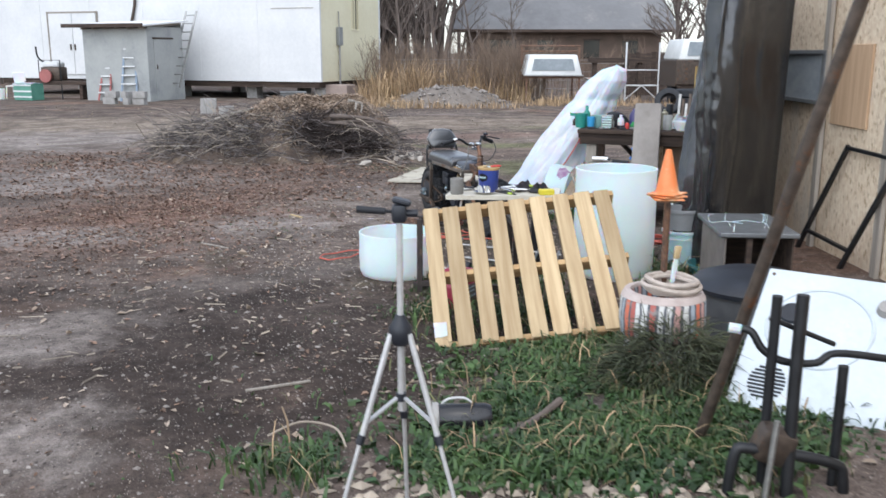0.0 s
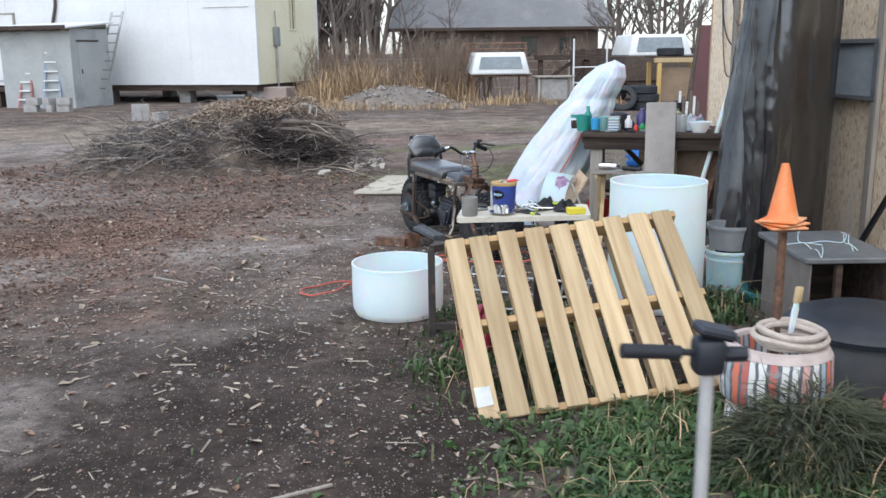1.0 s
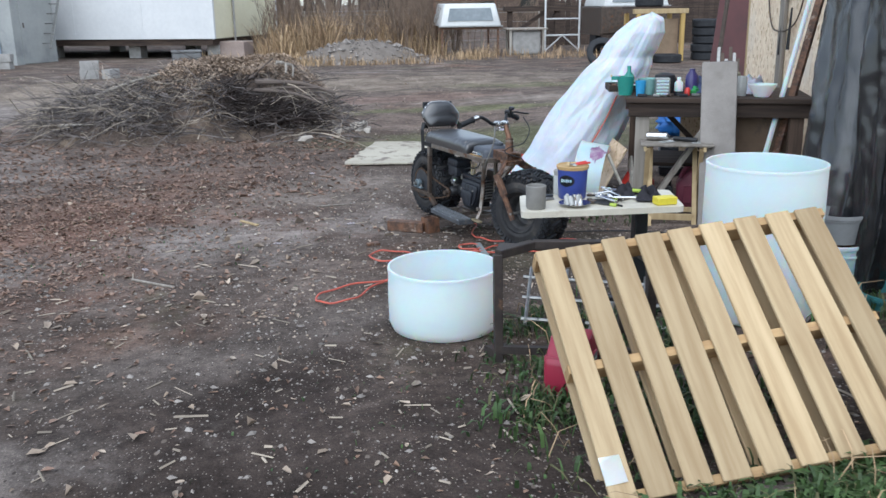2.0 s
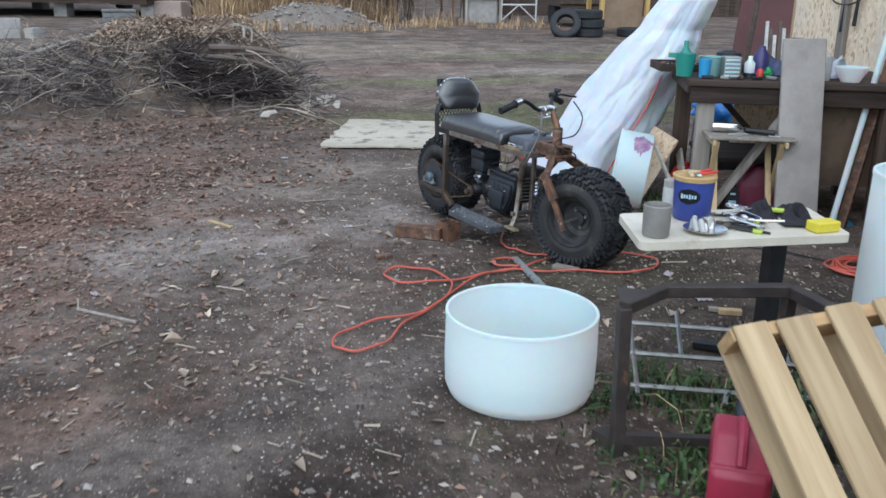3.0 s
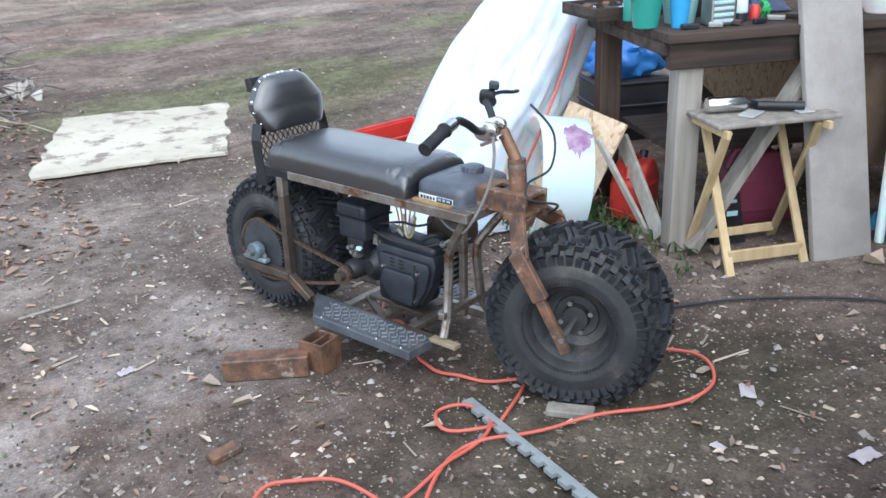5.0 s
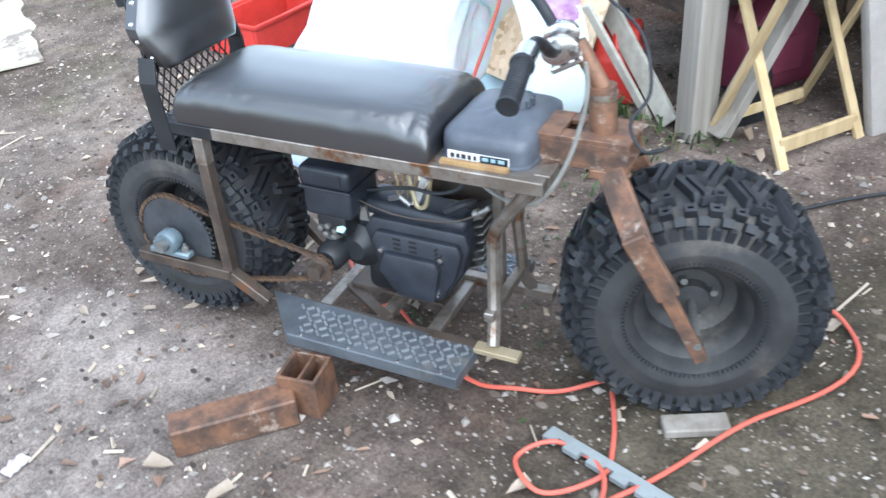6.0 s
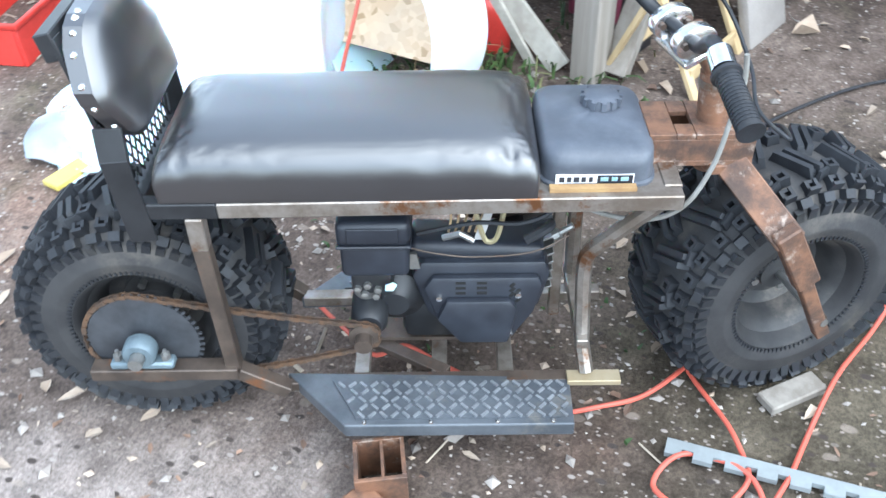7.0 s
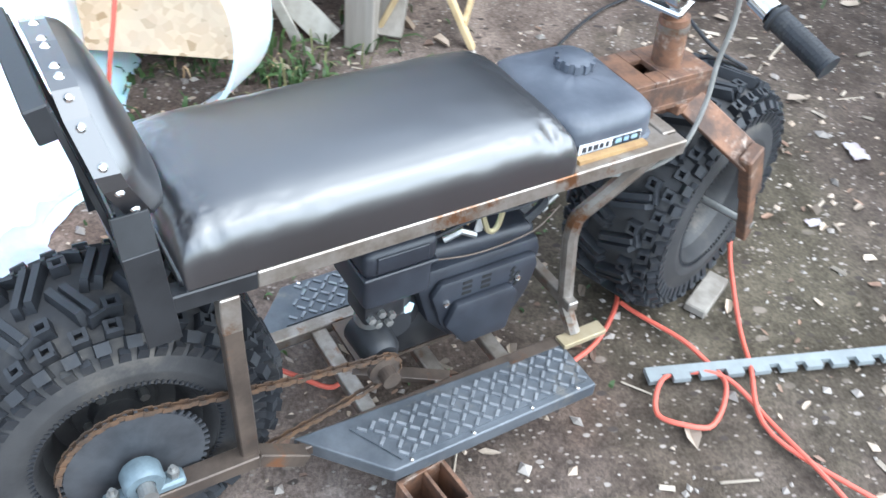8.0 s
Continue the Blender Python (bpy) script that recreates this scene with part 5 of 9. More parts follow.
part("shelf", box((0.74, 0.78, 0.02), pose(0.01, 0, 0.05)), "old_wood", gb)
part("front_post", box((0.06, 0.04, 0.50), pose(-0.10, -0.39, 0.27)), "old_wood", gb)
hooks = thing("wire_hooks", pose(1.98, 6.22, 0.562), "tangle of bent white wire hooks on the bench", "wire")
rng = random.Random(8)
for k in range(6):
    a = rng.uniform(0, 6.28)
    p = Vector((rng.uniform(-0.14, 0.10), rng.uniform(-0.2, 0.2), 0.005))
    d = Vector((math.cos(a), math.sin(a), 0))
    part("hook", tube(curve_through([p, p + d * 0.10 + Vector((0, 0, 0.01)), p + d * 0.20, p + d * 0.22 + Vector((0.01, 0.02, 0.04)), p + d * 0.19 + Vector((0, 0, 0.055))], 4), 0.0022, 5), "white_plastic", hooks)
tub = thing("storage_bin", pose(1.78, 5.42, 0), "grey plastic bin under a domed black lid", "bin")
part("bin_body", lathe([(0, 0), (0.27, 0), (0.33, 0.36), (0.32, 0.36), (0.26, 0.02), (0, 0.02)], 36), surface("grey_bin", (0.15, 0.155, 0.165), (0.11, 0.115, 0.125), 4, 0.55), tub, "", True)
part("lid", lathe([(0.35, 0.345), (0.352, 0.37), (0.32, 0.40), (0.22, 0.435), (0.1, 0.45), (0, 0.452)], 36), "black_plastic", tub, "", True, 50)
jack = thing("red_handle_tool", pose(1.62, 4.98, 0), "red handled tool leaning on the grey bin", "tool")
part("shaft", bar((0, 0, 0.02), (0.14, 0.12, 0.22), 0.03, 0.02, 0.004), surface("red_paint", (0.55, 0.06, 0.07), (0.42, 0.05, 0.06), 8, 0.45), jack)
part("tool_head", box((0.12, 0.10, 0.05), pose(0.02, 0.02, 0.03), 0.01, 2), "black_metal", jack)


def bucket(x, y, z, r, h, mat, label):
    b = thing("bucket", pose(x, y, z), label, "bucket", "buckets by the wall")
    part("bucket_body", lathe([(0, 0.004), (r * 0.86, 0), (r, h), (r + 0.008, h), (r + 0.008, h - 0.02), (r * 0.97, h - 0.02), (r * 0.96, h - 0.002), (r * 0.84, 0.02), (0, 0.02)], 32), mat, b, "", True, 40)
    part("band", lathe([(r * 0.97, h * 0.80), (r * 1.02, h * 0.80), (r * 1.02, h * 0.84), (r * 0.98, h * 0.84)], 32), mat, b, "", True)
    return b


grey_pl = surface("grey_bucket_plastic", (0.30, 0.31, 0.32), (0.24, 0.25, 0.26), 4, 0.5)
bucket(1.80, 7.18, 0, 0.145, 0.34, "white_plastic", "dirty white bucket standing on the ground")
bucket(1.80, 7.18, 0.345, 0.14, 0.16, grey_pl, "grey bucket stacked on a white one")
teal = surface("teal_plastic", (0.06, 0.24, 0.26), (0.05, 0.19, 0.21), 4, 0.45)
bucket(1.98, 6.85, 0, 0.20, 0.15, teal, "shallow teal plastic tub on the ground")

# leaning brown pole, close to the planter
tagged(part("leaning_pipe", tube([(1.067, 3.909, -0.01), (1.53, 3.333, 2.5)], 0.024, 12), "dark_steel", None, "", True), "long rusty brown pipe standing at a lean", "pipe")
# white appliance panel leaning on the bin
PO = Vector((1.27, 4.208, 0.075))
pv = Vector((0.35, 0.55, 0.483)).normalized()
pu = Vector((0.49, -0.31, 0.0))
pu = (pu - pv * pu.dot(pv)).normalized()
pm = Matrix((pu, pv, pu.cross(pv))).transposed().to_4x4()
pm.translation = PO
ap = thing("appliance_panel", pm, "white enamelled appliance panel leaning on a bin", "panel")
enamel = surface("white_enamel", (0.60, 0.66, 0.70), (0.53, 0.585, 0.625), 3, 0.3, 0, 0.1, 0.001, 40, (0.45, 0.44, 0.42), 5, (0.62, 0.8))
part("panel_sheet", box((0.76, 0.89, 0.02), pose(0.38, 0.445, 0.0), 0.006), enamel, ap)
part("pressed_ring", tube([(0.30 + 0.23 * math.cos(a), 0.56 + 0.23 * math.sin(a), 0.011) for a in np.linspace(0, 2 * math.pi, 40)[:-1]], 0.008, 8, True), enamel, ap, "", True)
part("port", lathe([(0, 0.02), (0.055, 0.02), (0.06, 0.01), (0.06, 0)], 24, pose(0.17, 0.62, 0.008)), "black_plastic", ap)
part("knob", lathe([(0, 0.035), (0.035, 0.035), (0.045, 0.0)], 20, pose(0.56, 0.72, 0.01)), "concrete", ap, "", True)
for k in range(9):
    w = 0.16 * math.sqrt(max(0.1, 1 - ((k - 4) / 5) ** 2))
    part("louvre", box((w, 0.007, 0.012), pose(0.15, 0.13 + 0.02 * k, 0.012)), "black_plastic", ap)
for x, y in ((0.03, 0.04), (0.73, 0.04), (0.03, 0.85), (0.73, 0.85)):
    part("screw", lathe([(0, 0.006), (0.008, 0.005), (0.009, 0)], 8, pose(x, y, 0.01)), "dark_steel", ap)
# dark tubular frame in front of it
cart = thing("tube_frame", pose(0, 0, 0), "dark folded cart frame of bent steel tube", "cart frame")
for pts, r in (([(1.07, 3.50, 0.705), (1.13, 3.48, 0.70), (1.17, 3.46, 0.64), (1.24, 3.45, 0.60), (1.36, 3.46, 0.59), (1.44, 3.48, 0.62), (1.66, 3.5, 0.59)], 0.014),
               ([(1.20, 3.45, 0.0), (1.20, 3.45, 0.42), (1.20, 3.44, 0.84)], 0.018),
               ([(1.27, 3.38, 0.0), (1.27, 3.40, 0.45), (1.28, 3.42, 0.85)], 0.022),
               ([(1.46, 3.46, 0.0), (1.46, 3.46, 0.58)], 0.018),
               ([(1.06, 3.40, 0.02), (1.08, 3.40, 0.26), (1.14, 3.40, 0.29), (1.42, 3.40, 0.24), (1.47, 3.40, 0.18), (1.48, 3.40, 0.0)], 0.020),
               ([(1.18, 3.44, 0.76), (1.42, 3.46, 0.66)], 0.009)):
    part("frame_tube", tube(curve_through(pts, 5), r, 10), "black_metal", cart, "", True)
part("axle_block", box((0.14, 0.10, 0.14), pose(1.22, 3.42, 0.30, 10, 20, 0), 0.03, 2), "dark_steel", cart, "", True)
part("hand_grip", tube([(1.06, 3.505, 0.706), (1.10, 3.49, 0.703)], 0.018, 10), "white_plastic", cart)
part("bright_strut", tube([(1.16, 3.32, 0.0), (1.20, 3.34, 0.42)], 0.012, 8), "alloy", cart, "", True)
# black steel frame leaning on the wall
lf = thing("angle_iron_rack", pose(0, 0, 0), "black steel frame leaning on the strand board", "frame")
for y in (7.68, 6.87):
    part("rail", bar((2.84, y, 0.0), (2.965, y - 0.585, 0.99), 0.03, 0.03), "black_metal", lf)
for f in (0.28, 0.99):
    part("cross_rail", bar((2.84 + 0.125 * f, 7.68 - 0.585 * f, 0.985 * f), (2.84 + 0.125 * f, 6.87 - 0.585 * f, 0.985 * f), 0.025, 0.025), "black_metal", lf)
# cables hung on the wall
for k, pts in enumerate(([(2.99, 10.75, 2.4), (2.97, 10.7, 2.0), (2.96, 10.5, 1.72), (2.97, 10.2, 1.62), (2.97, 9.95, 1.75), (2.99, 9.8, 2.2)],
                         [(2.99, 10.6, 2.42), (2.97, 10.45, 2.1), (2.96, 10.25, 1.85), (2.97, 10.0, 1.95), (2.99, 9.8, 2.3)],
                         [(2.99, 10.8, 2.2), (2.97, 10.6, 1.5), (2.96, 10.4, 1.35), (2.97, 10.1, 1.45), (2.98, 9.95, 1.9)])):
    cb = part("hanging_cable", tube(curve_through(pts, 7), 0.007, 8), "dark_steel" if k else "black_rubber", None, "", True)
    tagged(cb, "dark cable looped on the workshop wall", "cable", "wall cables")
for y, z in ((10.35, 1.15), (10.2, 1.2)):
    tagged(part("hand_tool", tube([(2.97, y, z + 0.35), (2.96, y, z)], [0.008, 0.016], 8), "black_metal"), "thin dark tool hung on the wall", "tool", "wall tools")

settle_on_site(before)

# ---- the black plastic sheet, hung out in front of the wall ----
TARP_TOP = [Vector(p) for p in curve_through([(2.72, 8.90, 2.27), (2.36, 8.30, 2.30), (2.00, 7.65, 2.31), (1.90, 7.20, 2.28), (1.88, 6.82, 2.27), (2.50, 7.40, 2.27)], 12)]
TARP_LOW = [Vector(p) for p in curve_through([(2.55, 8.78, 0.11), (2.12, 8.05, 0.10), (1.64, 7.26, 0.09), (1.72, 6.98, 0.09), (1.80, 6.80, 0.09), (2.42, 7.32, 0.12)], 12)]


def tarp_fn(u, v):
    """u along the sheet, v from the top down."""
    f = u * (len(TARP_TOP) - 1)
    k = min(len(TARP_TOP) - 2, int(f))
    p = TARP_TOP[k].lerp(TARP_TOP[k + 1], f - k).lerp(TARP_LOW[k].lerp(TARP_LOW[k + 1], f - k), v)
    along = (TARP_TOP[k + 1] - TARP_TOP[k]).normalized()
    out = Vector((along.y, -along.x, 0)) * (1 if along.y < 0 else 1)
    fold = 0.035 * math.sin(u * 38 + 1.8 * math.sin(v * 3.1)) * (0.5 + 0.5 * v) + 0.07 * noise.noise(Vector((u * 8, v * 1.6, 0.3))) + 0.016 * math.sin(u * 97 + v * 4 + 2 * math.sin(v * 7)) * (1 - 0.4 * v) + 0.02 * noise.noise(Vector((u * 34, v * 7, 7))) + 0.008 * noise.noise(Vector((u * 60, v * 34, 2)))
    p = p + out * fold * min(1.0, 6 * u, 6 * (1 - u))
    p.z += 0.03 * max(0, noise.noise(Vector((u * 19, 2, 1)))) if v > 0.97 else 0
    return p


tarp = part("black_tarpaulin", sheet(tarp_fn, 190, 90, 0.003), "black_sheet", None, "", True, 60)
tagged(tarp, "black plastic sheeting draped down beside the workshop wall", "tarpaulin")
part("tarp_rope", tube([p + Vector((0, 0, 0.012)) for p in TARP_TOP], 0.008, 6), "grey_wood", tarp, "rope along the top edge", True)

# ---- stand frame, wire rack and petrol can ----
st = thing("steel_stand", pose(0, 0, 0), "brown angle-steel stand on the weeds", "stand")
c = [(-0.140, 6.448, 0.530), (0.036, 6.565, 0.533), (0.444, 6.52, 0.530), (0.47, 6.27, 0.530)]
for a, b in ((0, 1), (1, 2), (2, 3)):
    part("top_rail", bar(c[a], c[b], 0.042, 0.038, 0.003), "stand_steel", st)
part("gusset", prism([(0, 0), (0.10, 0.10), (0.16, 0.02)], 0, 0.006, pose(-0.145, 6.46, 0.535, 0, 0, 30)), "stand_steel", st)
for a, foot in ((0, (-0.14, 6.42, 0.05)), (2, (0.45, 6.56, 0.06)), (3, (0.48, 6.26, 0.06))):
    part("leg", bar(c[a], foot, 0.038, 0.038, 0.003), "stand_steel", st)
part("low_rail", bar((-0.14, 6.42, 0.11), (0.48, 6.26, 0.12), 0.028, 0.033), "stand_steel", st)
part("foot_plate", prism([(0, 0), (0.06, 0.11), (-0.05, 0.09)], 0, 0.05, pose(-0.14, 6.42, 0.045)), "stand_steel", st)
wr = thing("wire_rack", pose(0.40, 6.78, 0.175, 20, 3, -12), "grey welded wire rack lying among the weeds", "rack")
for y in (-0.16, 0.0, 0.16):
    part("rack_bar", tube([(-0.36, y, 0), (0.40, y, 0)], 0.009, 6), "alloy", wr)
for k, (x, y0, y1) in enumerate(((-0.34, -0.2, 0.24), (-0.16, 0.0, 0.24), (0.05, -0.16, 0.0), (0.22, 0.0, 0.22), (-0.05, -0.22, -0.16), (0.36, -0.2, 0.2))):
    part("rack_tie", tube([(x, y0, 0), (x + 0.02, y1, 0)], 0.009, 6), "alloy", wr)
red_can = surface("crimson_can_plastic", (0.36, 0.03, 0.065), (0.28, 0.025, 0.05), 4, 0.4, 0, 0.1, 0.001, 40)


def fuel_can(m, s, mat, label):
    can = thing("fuel_can", m, label, "fuel can", "fuel cans")
    part("can_body", prism([(-0.14 * s, 0), (0.14 * s, 0), (0.14 * s, 0.20 * s), (0.06 * s, 0.29 * s), (-0.05 * s, 0.29 * s), (-0.14 * s, 0.19 * s)], -0.085 * s, 0.085 * s, pose(0, 0, 0, 90, 0, 0), 0.018 * s), mat, can, "", True, 50)
    part("handle", tube(curve_through([(-0.115 * s, 0, 0.22 * s), (-0.085 * s, 0, 0.285 * s), (-0.02 * s, 0, 0.315 * s), (0.05 * s, 0, 0.28 * s)], 4), 0.016 * s, 8), mat, can, "", True)
    part("spout", tube([(0.09 * s, 0, 0.23 * s), (0.13 * s, 0, 0.30 * s)], 0.022 * s, 10), "black_plastic", can, "", True)
    part("moulded_panel", box((0.17 * s, 0.012, 0.12 * s), pose(-0.01 * s, -0.088 * s, 0.12 * s), 0.004), mat, can)
    return can


red_fuel = fuel_can(pose(0.115, 6.15, 0.045, 0, 0, 62) @ Matrix.Diagonal((1.06, 0.92, 0.80, 1)), 1.0, red_can, "crimson plastic petrol can behind the pallet")
lab = part("label", box((0.15, 0.003, 0.13), pose(-0.015, -0.0965, 0.115), 0.001), surface("worn_grey_label", (0.34, 0.31, 0.30), (0.20, 0.16, 0.16), 12, 0.5), red_fuel, "worn grey paper label")
for z, w in ((0.155, 0.11), (0.125, 0.09), (0.085, 0.12)):
    part("text_bar", box((w, 0.002, 0.012), pose(-0.015, -0.099, z)), "white_plastic", lab)
for x in (-0.118, 0.112):
    part("moulded_rib", box((0.022, 0.176, 0.20), pose(x, 0, 0.115), 0.008, 2), red_can, red_fuel, "", True)

# ---- small pedestal table ----
white_top = surface("dirty_white_laminate", (0.66, 0.62, 0.52), (0.56, 0.52, 0.43), 5, 0.45, 0, 0.1, 0.001, 50, (0.40, 0.35, 0.28), 6, (0.58, 0.74))
TX, TY, TZ = 0.455, 6.94, 0.640
tb = thing("pedestal_table", pose(TX, TY, 0.045) @ Matrix.Translation((0, 0, -0.045)), "dirty white board on a black pedestal", "table")
cr = [(0.03 * math.cos(a), 0.03 * math.sin(a)) for a in (math.pi / 2 * k / 4 for k in range(5))]
top = []
for qx, qy, rot in ((0.35, 0.135, 0), (-0.352, 0.120, 1), (-0.405, -0.185, 2), (0.30, -0.181, 3)):
    for x, y in cr:
        for j in range(rot):
            x, y = -y, x
        top.append((qx + x, qy + y))
part("tabletop", prism(top, TZ - 0.028, TZ), white_top, tb, "", False)
part("column", box((0.065, 0.065, TZ - 0.07), pose(0.20, 0.04, (TZ + 0.02) / 2), 0.004), "black_metal", tb)
part("mount_plate", box((0.30, 0.22, 0.012), pose(0.18, 0.02, TZ - 0.035)), "black_metal", tb)
for k in range(4):
    a = radians(45 + 90 * k)
    part("foot", bar((0.20, 0.04, 0.10), (0.20 + 0.26 * math.cos(a), 0.04 + 0.26 * math.sin(a), 0.07), 0.05, 0.03, 0.003), "black_metal", tb)
cupm = surface("grey_cast_cup", (0.25, 0.24, 0.225), (0.19, 0.185, 0.172), 9, 0.8)
cup = part("cup", lathe([(0, 0.0), (0.042, 0.0), (0.045, 0.006), (0.047, 0.105), (0.043, 0.108), (0.040, 0.1), (0.038, 0.012), (0, 0.012)], 32), cupm, None, "", True, 50)
cup.matrix_world = pose(0.098, 6.802, TZ + 0.001)
tagged(cup, "plain grey cylindrical pot on the white board", "pot")
bk = thing("blue_tub", pose(0.318, 6.998, TZ + 0.001), "blue plastic tub with tools on its tan lid", "tub")
blue = surface("blue_tub_plastic", (0.035, 0.065, 0.30), (0.03, 0.05, 0.24), 4, 0.4)
part("tub_body", lathe([(0, 0), (0.062, 0), (0.066, 0.006), (0.072, 0.145), (0, 0.145)], 36), blue, bk, "", True, 50)
part("lid", lathe([(0.076, 0.143), (0.078, 0.158), (0.072, 0.162), (0.066, 0.155), (0, 0.153)], 36), surface("tan_lid", (0.52, 0.37, 0.17), (0.40, 0.26, 0.11), 14, 0.6), bk, "tan rimmed lid", True)
lb = part("oval_label", sheet(lambda u, v: Vector(((0.0712 + 0.0005) * math.cos(-2.25 + (u - 0.5) * 1.15 * math.sqrt(max(0.02, 1 - (2 * v - 1) ** 2))), 0.0717 * math.sin(-2.25 + (u - 0.5) * 1.15 * math.sqrt(max(0.02, 1 - (2 * v - 1) ** 2))), 0.065 + 0.055 * v)), 12, 8, 0.001), "black_plastic", bk, "black oval label with white lettering")
bm = bmesh.new()
for k in range(6):
    a = -2.25 + (k - 2.5) * 0.13
    add_box(bm, (0.002, 0.0065, 0.017 if k in (0, 3) else 0.012), pose(0.0737 * math.cos(a), 0.0737 * math.sin(a), 0.093, 0, 0, math.degrees(a)))
part("letter_bars", bm, "white_plastic", lb)
pl = thing("pliers", pose(0.328, 6.993, TZ + 0.160, 0, 0, 20), "red handled pliers on the tub lid", "pliers")
redp = surface("red_grip", (0.62, 0.05, 0.04), (0.5, 0.04, 0.03), 10, 0.4)
for sg in (-1, 1):
    part("handle", tube(curve_through([(0.0, 0, 0.004), (0.03, sg * 0.014, 0.006), (0.075, sg * 0.016, 0.008)], 4), 0.005, 8), redp, pl, "", True)
    part("jaw", tube([(0, 0, 0.004), (-0.035, sg * 0.004, 0.006)], [0.006, 0.003], 6), "alloy", pl)
part("tag", box((0.024, 0.014, 0.002), pose(-0.015, -0.02, 0.004, 10, 0, 30)), "white_plastic", pl)
knife = thing("pocket_tool", pose(0.292, 6.978, TZ + 0.160, 0, 0, 70), "tan handled tool on the tub lid", "tool")
part("handle", box((0.07, 0.016, 0.014), pose(0, 0, 0.007), 0.004), "pale_wood", knife)
part("blade", box((0.05, 0.010, 0.003), pose(0.055, 0, 0.007)), "alloy", knife)
clear = surface("clear_jar_plastic", (0.46, 0.47, 0.46), (0.38, 0.39, 0.38), 6, 0.15, 0, 0.05, 0.001, 30)
jar = thing("jar", pose(0.285, 7.09, TZ + 0.001), "small cloudy jar with a pale lid", "jar")
part("jar_body", lathe([(0, 0), (0.036, 0), (0.038, 0.01), (0.038, 0.09), (0.032, 0.098), (0, 0.098)], 24), clear, jar, "", True)
part("jar_lid", lathe([(0.036, 0.096), (0.037, 0.118), (0.032, 0.122), (0, 0.122)], 24), "concrete", jar, "", True)
tray_ = thing("metal_dish", pose(0.285, 6.82, TZ + 0.001), "silver dish holding small hardware", "dish")
part("dish", lathe([(0, 0.004), (0.05, 0.002), (0.072, 0.014), (0.074, 0.016), (0.05, 0.008), (0, 0.008)], 32), "chrome", tray_, "", True)
rng = random.Random(4)
for k in range(7):
    part("fitting", lathe([(0, 0), (0.011, 0), (0.012, 0.02 + 0.02 * rng.random()), (0.007, 0.045), (0, 0.045)], 10, pose(rng.uniform(-.04, .04), rng.uniform(-.035, .035), 0.008, rng.uniform(-20, 20), rng.uniform(-20, 20), 0)), "chrome" if k % 2 else clear, tray_, "", True)
spl = thing("stapler", pose(0.180, 6.955, TZ + 0.001, 0, 0, 25), "silver and black stapler-like tool", "tool")
part("base", box((0.085, 0.022, 0.012), pose(0, 0, 0.006), 0.003), "alloy", spl)
part("top", box((0.075, 0.02, 0.012), pose(0.003, 0, 0.022, 0, 5, 0), 0.004), "black_plastic", spl)
for k in range(16):
    x, y = rng.uniform(0.42, 0.64), rng.uniform(6.80, 7.0)
    t_ = thing("hand_tool", pose(x, y, TZ + 0.001 + 0.012 * (k % 3), 0, rng.uniform(-4, 4), rng.uniform(0, 180)), "loose steel hand tool on the white board", "tool", "tools on the board")
    ln = rng.uniform(0.09, 0.18)
    part("shaft", tube([(-ln / 2, 0, 0.006), (ln / 2, 0, 0.006)], 0.005, 8), "chrome" if k % 3 else "black_metal", t_, "", True)
    part("tool_end", box((0.026, 0.02, 0.012), pose(ln / 2, 0, 0.007), 0.003), "chrome" if k % 3 else "dark_steel", t_)
    if k % 4 == 0:
        part("tool_grip", tube([(-ln / 2, 0, 0.008), (-ln / 4, 0, 0.008)], 0.009, 8), surface("lime_grip", (0.42, 0.55, 0.08), (0.36, 0.46, 0.06), 9, 0.5), t_)
cloth = surface("grey_black_cloth", (0.035, 0.034, 0.042), (0.075, 0.07, 0.085), 14, 0.9, 0, 0.5, 0.003, 60)
for k, (x, y, s) in enumerate(((0.57, 6.97, 0.11), (0.67, 6.92, 0.12))):
    g = part("work_glove", sheet(lambda u, v: Vector((s * (u - 0.5) * 1.7, s * (v - 0.5) * 1.1, 0.008 + 0.06 * math.sin(math.pi * u) * math.sin(math.pi * v) * (0.8 + 0.9 * noise.noise(Vector((u * 5, v * 5, k)))))), 16, 12, 0.004), cloth, None, "", True, 60)
    g.matrix_world = pose(x, y, TZ + 0.002, 0, 0, 30 + 50 * k)
    tagged(g, "crumpled dark grey work glove on the board", "glove", "work gloves")
yb = part("yellow_box", box((0.10, 0.06, 0.036), pose(0.705, 6.785, TZ + 0.019, 0, 0, 8), 0.004), surface("yellow_card", (0.72, 0.62, 0.05), (0.62, 0.52, 0.04), 10, 0.5))
tagged(yb, "small bright yellow box at the board's edge", "box")

# ---- steel block under the footboard ----
sb = thing("steel_block", pose(0, 0, 0), "rusty square steel tube propping the footboard", "steel tube")
bm = bmesh.new()
M1 = frame_of((-0.478, 9.036, 0.038), (-0.245, 8.925, 0.038))
add_box(bm, ((Vector((-0.478, 9.036, 0)) - Vector((-0.235, 8.92, 0))).length, 0.07, 0.073), M1, 0.004)
part("lying_tube", bm, "rust", sb)
UP = pose(-0.195, 8.937, 0, 0, 0, -62)
for x, y, w, d in ((0, -0.043, 0.094, 0.008), (0, 0.043, 0.094, 0.008), (-0.043, 0, 0.008, 0.078), (0.043, 0, 0.008, 0.078), (0.005, 0, 0.006, 0.078)):
    part("upright_wall", box((w, d, 0.105), UP @ pose(x, y, 0.0525), 0.001), "rust", sb)
